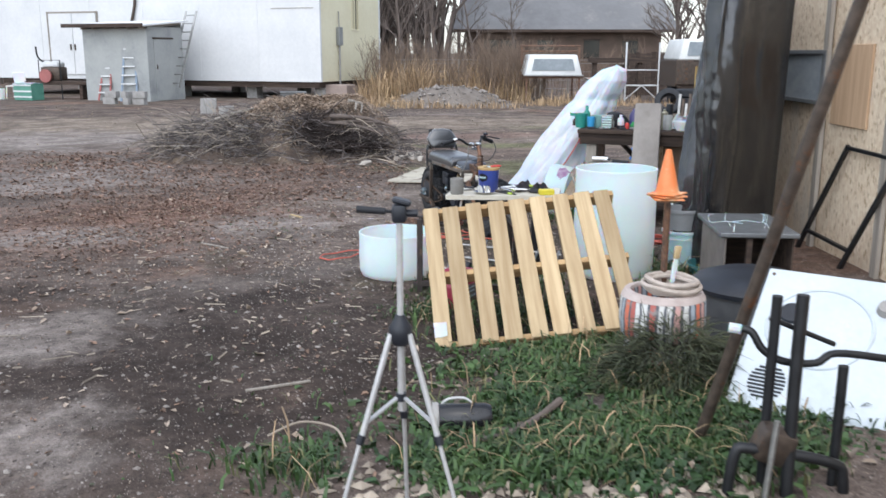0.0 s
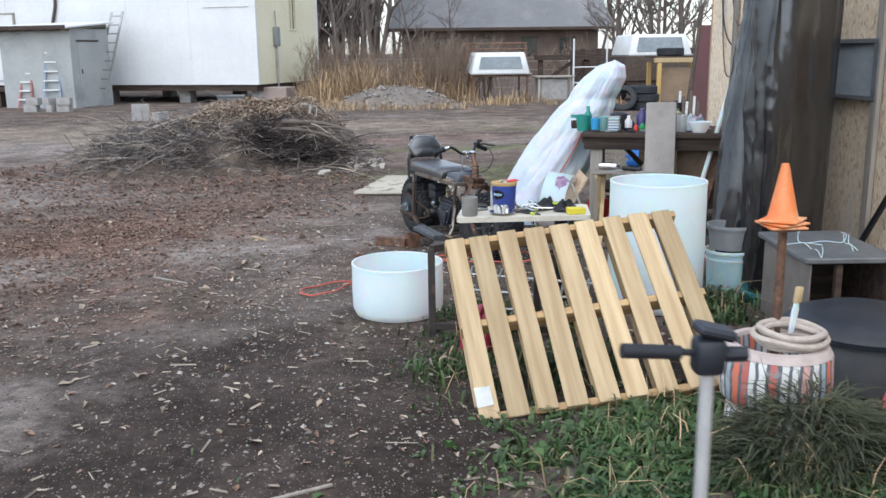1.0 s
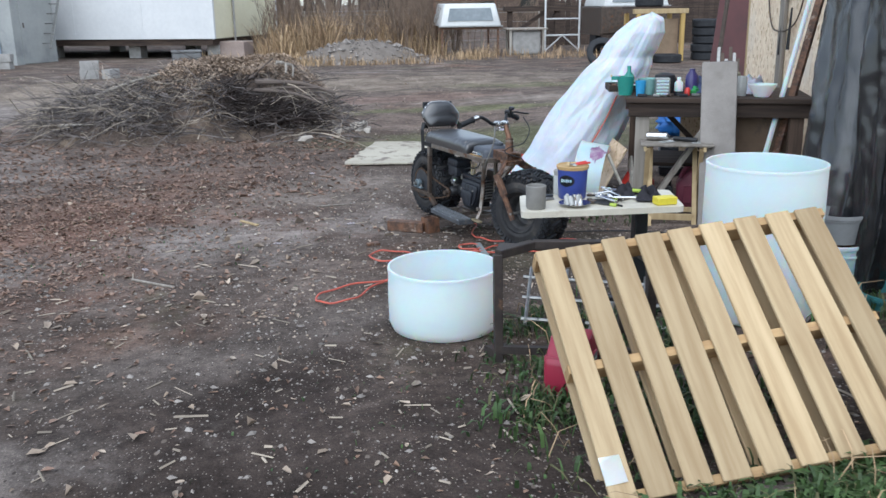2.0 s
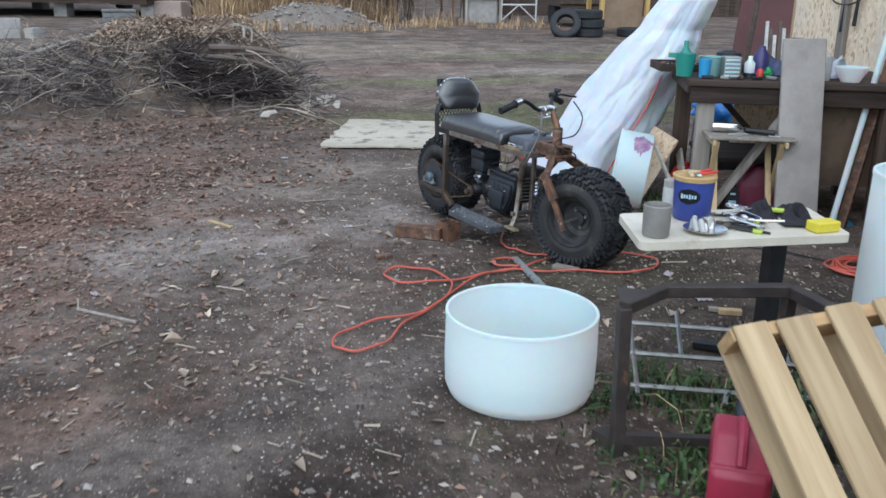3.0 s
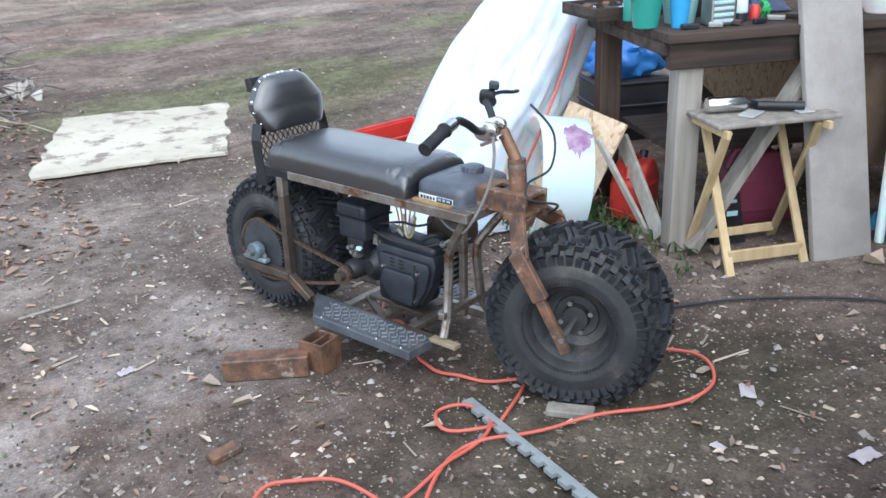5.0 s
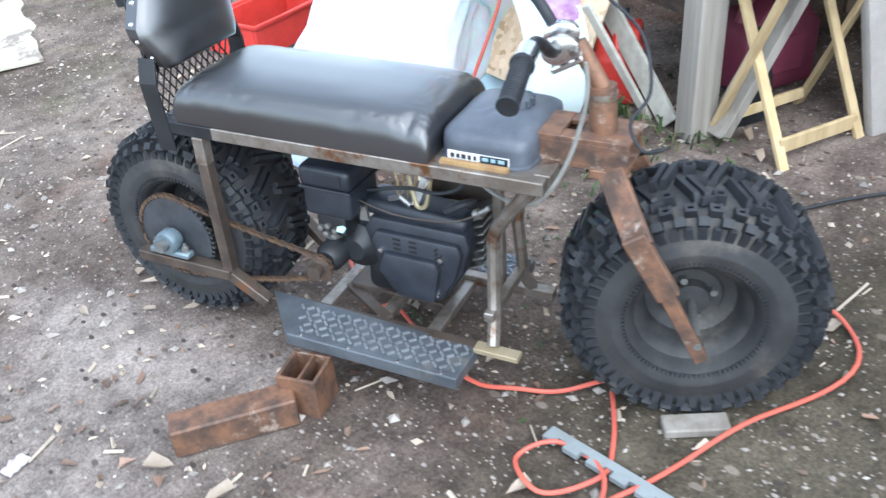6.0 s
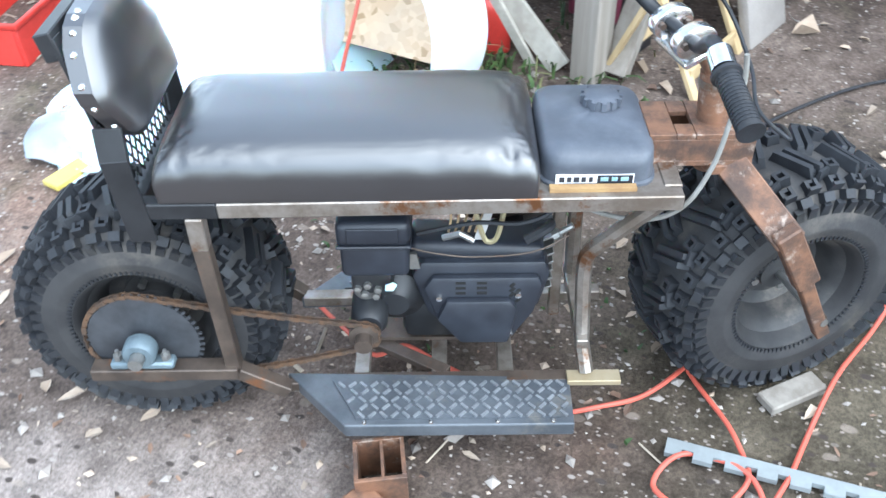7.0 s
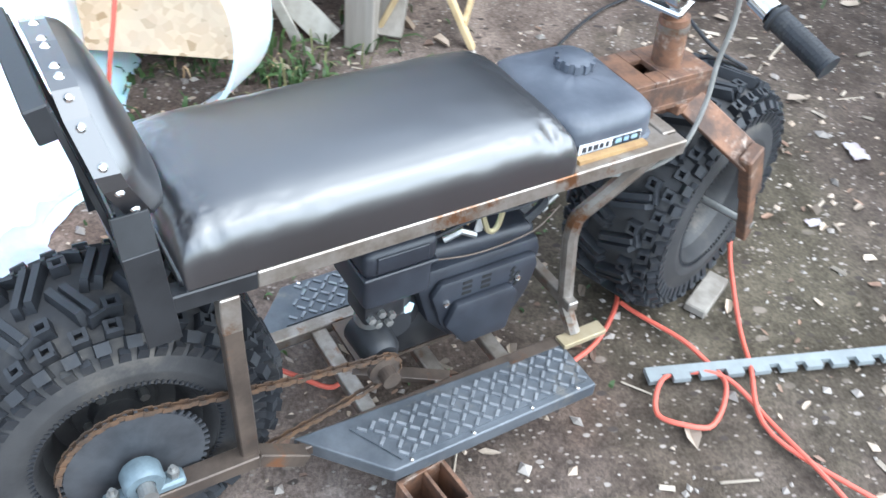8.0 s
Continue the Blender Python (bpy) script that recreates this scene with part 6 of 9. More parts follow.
# notched rubber strip and the orange cord
strip = [(0.0, 0.0), (0.0, 0.036)]
for k in range(11):
    x = 0.03 + 0.058 * k
    strip += [(x, 0.036), (x, 0.02), (x + 0.022, 0.02), (x + 0.022, 0.036)]
strip += [(0.66, 0.036), (0.66, 0.0)]
ms = frame_of((0.077, 8.455, 0.024), (0.09, 7.815, 0.040))
rs_ = part("rubber_strip", prism([(x - 0.33, 0.012 - y) for x, y in strip], 0.0, 0.012, ms @ pose(0, 0, -0.002)), surface("grey_foam_edge", (0.24, 0.265, 0.27), (0.19, 0.205, 0.21), 8, 0.8))
tagged(rs_, "grey notched foam edging strip on the dirt", "strip")
CZ = 0.014
cord = [(0.224, 9.343), (0.161, 9.214), (0.10, 9.10), (0.145, 9.03), (0.11, 8.895), (0.075, 8.76), (0.091, 8.663), (0.159, 8.555), (0.275, 8.469), (0.42, 8.44), (0.60, 8.42), (0.75, 8.325), (0.755, 8.18), (0.61, 8.09), (0.343, 8.18), (0.10, 8.235), (-0.087, 8.26), (-0.294, 8.07), (-0.447, 7.83), (-0.64, 7.59), (-0.746, 7.387), (-0.87, 7.326), (-0.95, 7.382), (-0.923, 7.508), (-0.769, 7.634), (-0.537, 7.728), (-0.385, 7.949), (-0.335, 8.15), (-0.413, 8.332), (-0.557, 8.397), (-0.646, 8.29), (-0.573, 8.154), (-0.338, 8.15), (-0.124, 8.23), (0.046, 8.30), (0.07, 8.42), (-0.02, 8.47), (-0.06, 8.38), (0.04, 8.31), (0.14, 8.35), (0.275, 8.46)]
bm = tube([Vector((p.x, p.y, CZ + ground_height(p.x, p.y) + 0.004 * (1 + math.sin(7 * i)))) for i, p in enumerate(curve_through([(x, y, 0) for x, y in cord], 7))], 0.0052, 8)
tagged(part("power_cable", bm, "orange_cable", None, "", True), "orange-red extension cord snaking over the dirt", "cord")


# ---- across the yard ----
def at_building(x, y, z=0.0, rz=0.0):
    return bld.matrix_world @ pose(x, y, z, 0, 0, rz)


grey_ply = surface("grey_painted_ply", (0.40, 0.41, 0.40), (0.33, 0.345, 0.34), 1.2, 0.7, 0, 0.15, 0.002, 20, (0.24, 0.25, 0.255), 1.1, (0.5, 0.7))
shed = thing("lean_to_shed", at_building(4.72, 1.9), "small grey plywood shed with a flat roof", "shed")
SW, SD = 2.55, 1.85
part("front_wall", box((SW, 0.06, 2.32), pose(SW / 2, SD / 2 - 0.03, 1.16)), grey_ply, shed)
part("back_wall", box((SW, 0.06, 2.5), pose(SW / 2, -SD / 2 + 0.03, 1.25)), grey_ply, shed)
part("side_wall", box((0.06, SD - 0.13, 2.38), pose(0.03, 0, 1.19)), grey_ply, shed)
part("side_wall", box((0.06, SD - 0.13, 2.38), pose(SW - 0.03, 0, 1.19)), grey_ply, shed)
part("roof", box((SW + 0.75, SD + 0.5, 0.06), pose(SW / 2 + 0.2, 0.1, 2.50, -5, 0, 0), 0.01), "white_paint", shed, "white sheet roof")
part("fascia", box((SW + 0.7, 0.03, 0.12), pose(SW / 2 + 0.2, SD / 2 + 0.34, 2.41)), "old_wood", shed)
for k in range(6):
    part("rafter", box((0.05, SD + 0.3, 0.09), pose(0.1 + k * 0.46, 0.08, 2.43, -5, 0, 0)), "grey_wood", shed)
sd = part("door", box((0.02, 0.98, 1.95), pose(-0.012, 0.12, 1.0)), grey_ply, shed, "grey plywood door in the shed side")
part("door_trim", box((0.03, 1.05, 0.05), pose(-0.014, 0.12, 2.02)), "old_wood", shed)
part("door_handle", box((0.03, 0.03, 0.14), pose(-0.03, 0.5, 1.1)), "dark_steel", sd)


def step_ladder(name, m, h, w, steps, mat_rail, label):
    lad = thing(name, m, label, "ladder")
    for sg in (-1, 1):
        part("rail", bar((sg * w * 0.5, 0, 0.0), (sg * w * 0.3, -0.28, h), 0.07, 0.03, 0.003, (0, 1, 0)), mat_rail, lad)
        part("rear_leg", bar((sg * w * 0.48, -0.42, 0.0), (sg * w * 0.28, -0.30, h * 0.98), 0.05, 0.025, 0.003, (0, 1, 0)), mat_rail, lad)
    for k in range(1, steps):
        f = k / steps
        part("step", box((w * (1 - 0.4 * f), 0.10, 0.04), pose(0, -0.28 * f + 0.02, h * f), 0.004), "white_paint", lad)
    part("top_cap", box((w * 0.68, 0.22, 0.06), pose(0, -0.29, h + 0.02), 0.01), mat_rail, lad)
    return lad


blue_rail = surface("blue_grey_fibreglass", (0.27, 0.34, 0.43), (0.22, 0.28, 0.36), 4, 0.5)
red_rail = surface("faded_red_fibreglass", (0.40, 0.13, 0.12), (0.32, 0.11, 0.10), 4, 0.5)
step_ladder("step_ladder", at_building(5.45, 2.98, 0, 8), 1.95, 0.58, 7, blue_rail, "blue-grey fibreglass step ladder against the shed")
step_ladder("step_ladder", at_building(6.45, 2.98, 0, -4), 1.32, 0.50, 5, red_rail, "short faded red step ladder against the shed")
lad = thing("extension_ladder", at_building(4.62, 1.55), "tall aluminium ladder leaning on the white building", "ladder")
for sg in (-1, 1):
    part("rail", bar((sg * 0.21, 0.15, 0.42), (sg * 0.21, -1.05, 2.95), 0.075, 0.03, 0.003, (0, 1, 0)), "alloy", lad)
for k in range(9):
    f = (k + 0.5) / 9
    part("rung", tube([(-0.21, 0.15 - 1.2 * f, 0.42 + 2.53 * f), (0.21, 0.15 - 1.2 * f, 0.42 + 2.53 * f)], 0.018, 8), "alloy", lad)


def cinder_block(m):
    b = thing("cinder_block", m, "grey hollow concrete block on the dirt", "block", "concrete blocks by the shed")
    bm = bmesh.new()
    for y in (-0.085, 0.085):
        add_box(bm, (0.40, 0.03, 0.20), pose(0, y, 0.10), 0.003)
    for x in (-0.185, 0.0, 0.185):
        add_box(bm, (0.03, 0.139, 0.20), pose(x, 0, 0.10))
    part("block_body", bm, "concrete", b)
    return b


b0 = cinder_block(at_building(5.0, 4.4, 0, 10))
for x, y, z, r in ((4.9, 4.4, 0.2, 2), (4.35, 4.3, 0, 90), (4.0, 4.25, 0, 5), (3.95, 4.28, 0.2, 10), (4.4, 4.3, 0.2, 85)):
    copy_thing(b0, at_building(x, y, z, r))
for x, y, z, r in ((-6.50, 24.1, 0, 15), (-6.48, 24.1, 0.2, 12), (-6.05, 24.2, 0, 70)):
    copy_thing(b0, pose(x, y, z, 0, 0, r))
slab = part("concrete_slab", box((0.26, 0.16, 0.13), pose(-3.13, 14.15, 0.47, 8, -6, 20), 0.012, 2), "concrete")
tagged(slab, "broken concrete block caught in the brush pile", "block")
gbox = thing("grey_tank", pose(-4.8, 27.0, 0, 0, 0, 12), "low grey steel box tank by the white building", "tank")
grimy = surface("grimy_grey_steel", (0.17, 0.17, 0.17), (0.12, 0.12, 0.12), 4, 0.7, 0, 0.2, 0.001, 40, (0.20, 0.17, 0.14), 3, (0.55, 0.7))
part("tank_shell", box((0.72, 0.5, 0.40), pose(0, 0, 0.22), 0.05, 3), grimy, gbox, "", True)
part("tank_lid", box((0.76, 0.54, 0.05), pose(0, 0, 0.435), 0.01), grimy, gbox)
for x in (-0.28, 0.28):
    part("skid", box((0.06, 0.5, 0.04), pose(x, 0, 0.02)), "dark_steel", gbox)
# junk by the double doors
gen = thing("generator", at_building(8.9, 2.5, 0, 10), "grimy petrol generator with a red wheel", "generator")
part("engine_body", box((0.7, 0.5, 0.45), pose(0, 0, 0.85), 0.05, 2), "dark_steel", gen, "", True)
part("fuel_tank", box((0.6, 0.45, 0.18), pose(0, 0, 1.16), 0.06, 3), "white_paint", gen, "", True)
part("wheel", lathe([(0, 0.05), (0.16, 0.05), (0.22, 0.02), (0.22, -0.05), (0, -0.05)], 20, pose(0.1, 0.34, 0.78, 90, 0, 0)), red_rail, gen, "", True)
part("frame", tube([(-0.4, 0.25, 0.0), (-0.4, 0.25, 1.3), (0.4, 0.25, 1.3), (0.4, 0.25, 0)], 0.02, 6), "black_metal", gen)
part("exhaust", tube(curve_through([(0.3, 0, 1.2), (0.5, 0.1, 1.4), (0.55, 0.1, 1.75)], 4), 0.03, 8), "black_metal", gen, "", True)
part("base_plank", box((2.3, 0.6, 0.12), pose(-0.2, 0.0, 0.55), 0.01), "old_wood", gen)
for x in (-1.1, 0.7):
    part("stand", box((0.12, 0.5, 0.49), pose(x, 0, 0.245), 0.01), "old_wood", gen)
crate = thing("green_crate", at_building(9.05, 3.55, 0, -4), "green plastic crate with a white cloth on top", "crate")
green = surface("green_plastic", (0.12, 0.32, 0.24), (0.09, 0.26, 0.20), 4, 0.45)
bm = bmesh.new()
add_box(bm, (0.80, 0.5, 0.04), pose(0, 0, 0.03))
for y in (-0.24, 0.24):
    add_box(bm, (0.80, 0.03, 0.50), pose(0, y, 0.30))
for x in (-0.385, 0.385):
    add_box(bm, (0.03, 0.45, 0.50), pose(x, 0, 0.30))
part("crate_body", bm, green, crate)
for z in (0.12, 0.30, 0.50):
    part("rib", box((0.83, 0.02, 0.05), pose(0, 0.262, z), 0.004), "white_paint", crate)
part("cloth", sheet(lambda u, v: Vector((-0.43 + 0.86 * u, -0.28 + 0.56 * v, 0.565 + 0.04 * noise.noise(Vector((u * 4, v * 4, 1))) - 0.12 * max(0, v - 0.9) * 10 * 0.4)), 10, 8, 0.01), "white_sheet", crate, "", True)


def plastic_chair(m):
    c = thing("plastic_chair", m, "white plastic garden chair beside the doors", "chair", "white chairs")
    part("seat", box((0.48, 0.46, 0.035), pose(0, 0, 0.43), 0.012, 2), "white_plastic", c)
    part("backrest", box((0.46, 0.03, 0.42), pose(0, -0.24, 0.68, -12, 0, 0), 0.012, 2), "white_plastic", c)
    for x in (-0.21, 0.21):
        for y in (-0.2, 0.2):
            part("leg", bar((x, y, 0.42), (x * 1.12, y * 1.12, 0.0), 0.04, 0.03, 0.004), "white_plastic", c)
    return c


c0 = plastic_chair(at_building(10.25, 2.9, 0, 10))
copy_thing(c0, at_building(11.9, 3.2, 0, -15) @ Matrix.Diagonal((1.5, 1, 1.1, 1)))
pail = thing("pail", at_building(10.35, 3.5), "white plastic pail on the dirt", "bucket")
part("pail_body", lathe([(0, 0.01), (0.13, 0), (0.16, 0.36), (0.15, 0.36), (0.12, 0.03), (0, 0.03)], 20), "white_plastic", pail, "", True)
part("bail", tube([(0.16 * math.cos(a), 0.03, 0.34 + 0.12 * math.sin(a)) for a in np.linspace(0, math.pi, 9)], 0.005, 5), "alloy", pail)


def add_seg(vs, fs, a, b, ra, rb):
    """A three-sided tapered twig."""
    d = (b - a).normalized()
    u = d.orthogonal().normalized()
    w = d.cross(u)
    n = len(vs)
    for p, r in ((a, ra), (b, rb)):
        for k in range(3):
            t = 2.094 * k
            vs.append(p + r * (math.cos(t) * u + math.sin(t) * w))
    for k in range(3):
        j = (k + 1) % 3
        fs.append((n + k, n + j, n + 3 + j, n + 3 + k))


# ---- brush pile ----
def pile_height(x, y):
    """The heap's own shape, x and y from its middle."""
    r = math.hypot((x - 0.50) / (1.30 if x > 0.5 else 1.55), (y - 0.05) / 1.25)
    q = math.hypot((x + 0.85) / 1.25, (y + 0.20) / 1.15)
    top = 0.88 * max(0, 1 - r ** 2.4) ** 0.60
    low = 0.47 * max(0, 1 - q ** 2.2) ** 0.60
    # the leaf cap overhangs a hollow on the near side
    cut = min(1.0, max(0.0, (-0.50 - y) / 0.10)) * min(1.0, max(0.0, (x - 0.35) / 0.25)) * min(1.0, max(0.0, (1.75 - x) / 0.2))
    top *= 1 - 0.50 * cut
    return max(0.0, max(top, low) * (0.92 + 0.20 * noise.noise(Vector((x * 0.9, y * 0.9, 2))) + 0.13 * noise.noise(Vector((x * 2.6, y * 2.6, 5))))) - 0.03


pile = thing("brush_pile", pose(-2.60, 14.75, 0) @ Matrix.Diagonal((1.0, 0.98, 1.08, 1)), "heap of dead branches, twigs and raked leaves", "brush pile")
bm = sheet(lambda u, v: Vector((-2.2 + 4.5 * u, -1.6 + 3.2 * v, pile_height(-2.2 + 4.5 * u, -1.6 + 3.2 * v) * 0.94 + 0.05 * noise.noise(Vector((u * 24, v * 18, 0))))), 70, 50)
part("leaf_heap", bm, surface("heap_of_leaves", (0.085, 0.063, 0.052), (0.16, 0.118, 0.092), 3, 0.9, 0, 0.9, 0.05, 22, (0.27, 0.205, 0.15), 1.9, (0.50, 0.66)), pile, "matted dead leaves and chips", True)
rng = random.Random(11)


def twig_layer(name, count, rmin, rmax, lmin, lmax, mat, lift, label):
    vs, fs = [], []
    for k in range(count):
        x, y = rng.uniform(-2.15, 2.05), rng.uniform(-1.65, 1.4)
        h = pile_height(x, y)
        if h < 0.06 and rng.random() < 0.93 or h > 0.52 and rng.random() < 0.965 or x > 0.45 and y < -0.5 and h > 0.2 and rng.random() < 0.55 or x > 0.2 and y > -0.5 and h > 0.3 and rng.random() < 0.9:
            continue
        p = Vector((x, y, max(0.02, h) + rng.uniform(-0.02, lift)))
        a = rng.uniform(0, 2 * math.pi)
        d = Vector((math.cos(a), math.sin(a), rng.uniform(-0.2, 0.45)))
        ln, r = rng.uniform(lmin, lmax), rng.uniform(rmin, rmax)
        for step in range(3):
            q = p + d.normalized() * ln / 3
            q.z = max(q.z, pile_height(q.x, q.y) + 0.01, 0.014)
            add_seg(vs, fs, p, q, r, r * 0.75)
            if rng.random() < 0.6:
                e = p + (d + Vector((rng.uniform(-1, 1), rng.uniform(-1, 1), rng.uniform(-.2, .6)))).normalized() * ln * 0.3
                e.z = max(e.z, 0.014)
                add_seg(vs, fs, p, e, r * 0.7, r * 0.3)
            p, r = q, r * 0.75
            d = (d.normalized() + Vector((rng.uniform(-.5, .5), rng.uniform(-.5, .5), rng.uniform(-.5, .2))))
    tagged(raw(name, vs, fs, mat, pile), label, kind="stuff")


twig_layer("dark_twigs", 4600, 0.004, 0.010, 0.15, 0.65, "twig", 0.14, "tangled dark twigs")
twig_layer("pale_twigs", 1300, 0.003, 0.009, 0.18, 0.75, "pale_stick", 0.17, "pale dry sticks among the twigs")
# near-black twigs fill the hollow, their colour standing in for its shade
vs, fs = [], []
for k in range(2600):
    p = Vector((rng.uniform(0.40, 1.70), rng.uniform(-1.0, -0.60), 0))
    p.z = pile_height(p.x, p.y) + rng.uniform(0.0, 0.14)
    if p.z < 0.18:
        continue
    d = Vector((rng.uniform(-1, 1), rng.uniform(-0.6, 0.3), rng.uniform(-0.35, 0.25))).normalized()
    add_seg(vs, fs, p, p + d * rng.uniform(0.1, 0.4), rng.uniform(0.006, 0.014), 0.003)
tagged(raw("rotten_twigs", vs, fs, "hollow", pile), "twigs in a hollow, its shade painted into their colour", kind="stuff")
vs, fs = [], []
for k in range(30000):
    x, y = rng.gauss(0.35, 0.70), rng.gauss(-0.05, 0.6)
    h = pile_height(x, y)
    if h < 0.36 + 0.3 * noise.noise(Vector((x * 2, y * 2, 0))):
        continue
    c = Vector((x, y, h + 0.03 + rng.uniform(0, 0.06)))
    if 0.4 < x < 1.75 and y < -0.52:
        continue
    a, s_ = rng.uniform(0, 6.28), rng.uniform(0.008, 0.024)
    u = Vector((math.cos(a), math.sin(a), rng.uniform(-.7, .7))) * s_
    w = Vector((-math.sin(a), math.cos(a), rng.uniform(-.7, .7))) * s_ * rng.uniform(0.15, 0.6)
    n = len(vs)
    vs += [c - u, c - w, c + u, c + w]
    fs.append((n, n + 1, n + 2, n + 3))
tagged(raw("dry_chips", vs, fs, surface("tan_leaf_litter", (0.26, 0.185, 0.130), (0.40, 0.31, 0.235), 5, 0.8, 0, 0, 0, 40, None, island=0.5), pile), kind="stuff")
for k, (a, b, r) in enumerate((((-1.35, -0.50, 0.42), (-0.42, -0.45, 0.70), 0.022), ((0.75, -0.60, 0.60), (1.72, -0.66, 0.46), 0.032), ((0.60, -0.66, 0.52), (1.55, -0.78, 0.36), 0.026), ((0.66, -0.55, 0.62), (0.97, -0.50, 0.85), 0.014),
                               ((-1.5, -1.1, 0.22), (-0.6, -1.25, 0.12), 0.015), ((0.9, -0.95, 0.30), (1.0, -1.25, 0.05), 0.02), ((-2.2, -1.0, 0.04), (-1.2, -1.2, 0.1), 0.012), ((0.35, -0.72, 0.45), (1.50, -0.62, 0.52), 0.022),
                               ((0.1, -0.85, 0.42), (0.42, -0.60, 0.58), 0.014), ((0.55, -0.80, 0.38), (1.60, -0.62, 0.38), 0.020), ((1.00, -0.35, 0.80), (1.12, -0.48, 0.68), 0.024), ((1.10, -0.32, 0.78), (1.20, -0.45, 0.64), 0.020))):
    a, b = Vector(a), Vector(b)
    m = (a + b) / 2 + Vector((0.05, 0.1, 0.04))
    part("branch", tube(curve_through([a, m, b], 5), [r * (1 - 0.05 * i) for i in range(11)], 7), "grey_wood" if k in (0, 4) else "grey_wood" if k > 9 else "bark", pile, "pale stripped branch" if k in (0, 4) else "pale splintered wood" if k > 9 else "", True)
for x, y, s, r in ((-0.98, 14.40, 0.15, 20), (-0.60, 14.30, 0.14, 60), (-1.24, 13.35, 0.10, 0), (-0.92, 14.62, 0.13, 100), (-0.80, 14.1, 0.10, 30), (-0.50, 14.1, 0.09, 80)):
    bm = bmesh.new()
    bmesh.ops.create_icosphere(bm, subdivisions=2, radius=s)
    for w in list(bm.verts):
        c = w.co.copy()
        w.co = Vector((c.x, c.y * 0.6, c.z * 0.5)) * (1 + 0.75 * noise.noise(c * 9 + Vector((x, y, 0))))
    o = part("rubble_stone", bm, surface("pale_rubble", (0.46, 0.42, 0.37), (0.33, 0.29, 0.25), 9, 0.85), None, "", True, 30)
    o.matrix_world = pose(x, y, s * 0.30, 0, 0, r)
    tagged(o, "pale lump of rubble beside the brush pile", "stone", "rubble by the pile")
# weathered plywood lying on the dirt
rng = random.Random(77)
corners = [Vector(p) for p in ((-0.80, 11.70), (0.28, 11.55), (0.64, 12.84), (-0.43, 13.14))]
edge = []
for a, b in zip(corners, corners[1:] + corners[:1]):
    for k in range(12):
        q = a.lerp(b, k / 12)
        edge.append((q.x + rng.uniform(-0.022, 0.022), q.y + rng.uniform(-0.022, 0.022)))
bm = prism(edge, 0.012, 0.026)
tagged(part("plywood_sheet", bm, surface("muddy_plywood", (0.50, 0.46, 0.37), (0.40, 0.36, 0.29), 1.6, 0.85, 0, 0.3, 0.004, 16, (0.19, 0.158, 0.132), 5.5, (0.52, 0.62))), "weathered pale plywood sheet flat on the dirt", "plywood")

# ---- rubble heap, dry grass, fence and house behind ----
def rock_height(x, y):
    return max(0.0, 0.58 * (1 - math.hypot(x / 1.9, y / 1.6) ** 2))


heap = thing("rock_heap", pose(-0.25, 28.6, 0), "low heap of pale broken rock", "rock heap")
vs, fs = [], []
for k in range(700):
    x, y = rng.uniform(-1.9, 1.9), rng.uniform(-1.6, 1.6)
    h = rock_height(x, y)
    s = rng.uniform(0.015, 0.035) if rng.random() < 0.8 else rng.uniform(0.04, 0.10)
    c = Vector((x, y, h + rng.uniform(-0.02, 0.03)))
    n = len(vs)
    for d in ((1, 0, 0), (-1, 0, 0), (0, 1, 0), (0, -1, 0), (0, 0, 0.7), (0, 0, -0.7)):
        vs.append(c + Vector(d) * s * rng.uniform(0.6, 1.3))
    for t in ((0, 2, 4), (2, 1, 4), (1, 3, 4), (3, 0, 4), (2, 0, 5), (1, 2, 5), (3, 1, 5), (0, 3, 5)):
        fs.append(tuple(n + i for i in t))
tagged(raw("rocks", vs, fs, "stone", heap), kind="stuff")
part("rock_bed", sheet(lambda u, v: Vector((-1.9 + 3.8 * u, -1.6 + 3.2 * v, rock_height(-1.9 + 3.8 * u, -1.6 + 3.2 * v) - 0.02)), 16, 14), surface("dirt_under_rock", (0.15, 0.125, 0.105), (0.21, 0.18, 0.155), 3, 0.95, 0, 0.6, 0.02, 12), heap)


def grass_field(name, spots, count, hmin, hmax, mat, label, seed, width=0.012, lean=0.65):
    r = random.Random(seed)
    vs, fs = [], []
    for k in range(count):
        x0, x1, y0, y1 = spots[k % len(spots)]
        x, y = r.uniform(x0, x1), r.uniform(y0, y1)
        if noise.noise(Vector((x * 0.9, y * 0.5, seed))) + 0.5 * noise.noise(Vector((x * 2.7, y * 2, seed))) < r.uniform(-0.45, 0.55):
            continue
        h = r.uniform(hmin, hmax) * (0.75 + 0.6 * noise.noise(Vector((x * 0.7, y * 0.7, 3.3)))) * r.uniform(0.5, 1.05)
        a = r.uniform(0, 6.28)
        d = Vector((math.cos(a), math.sin(a), 0))
        s = Vector((-d.y, d.x, 0)) * width * r.uniform(0.6, 1.4)
        b = Vector((x, y, ground_height(x, y) - 0.01))
        m = b + Vector((0, 0, h * 0.6)) + d * h * lean * 0.3
        t = b + Vector((0, 0, h)) + d * h * lean * r.uniform(0.4, 1.3)
        n = len(vs)
        vs += [b - s, b + s, m + s * 0.8, m - s * 0.8, t]
        fs += [(n, n + 1, n + 2, n + 3), (n + 3, n + 2, n + 4)]
    return tagged(raw(name, vs, fs, mat), label, "grass", kind="stuff")


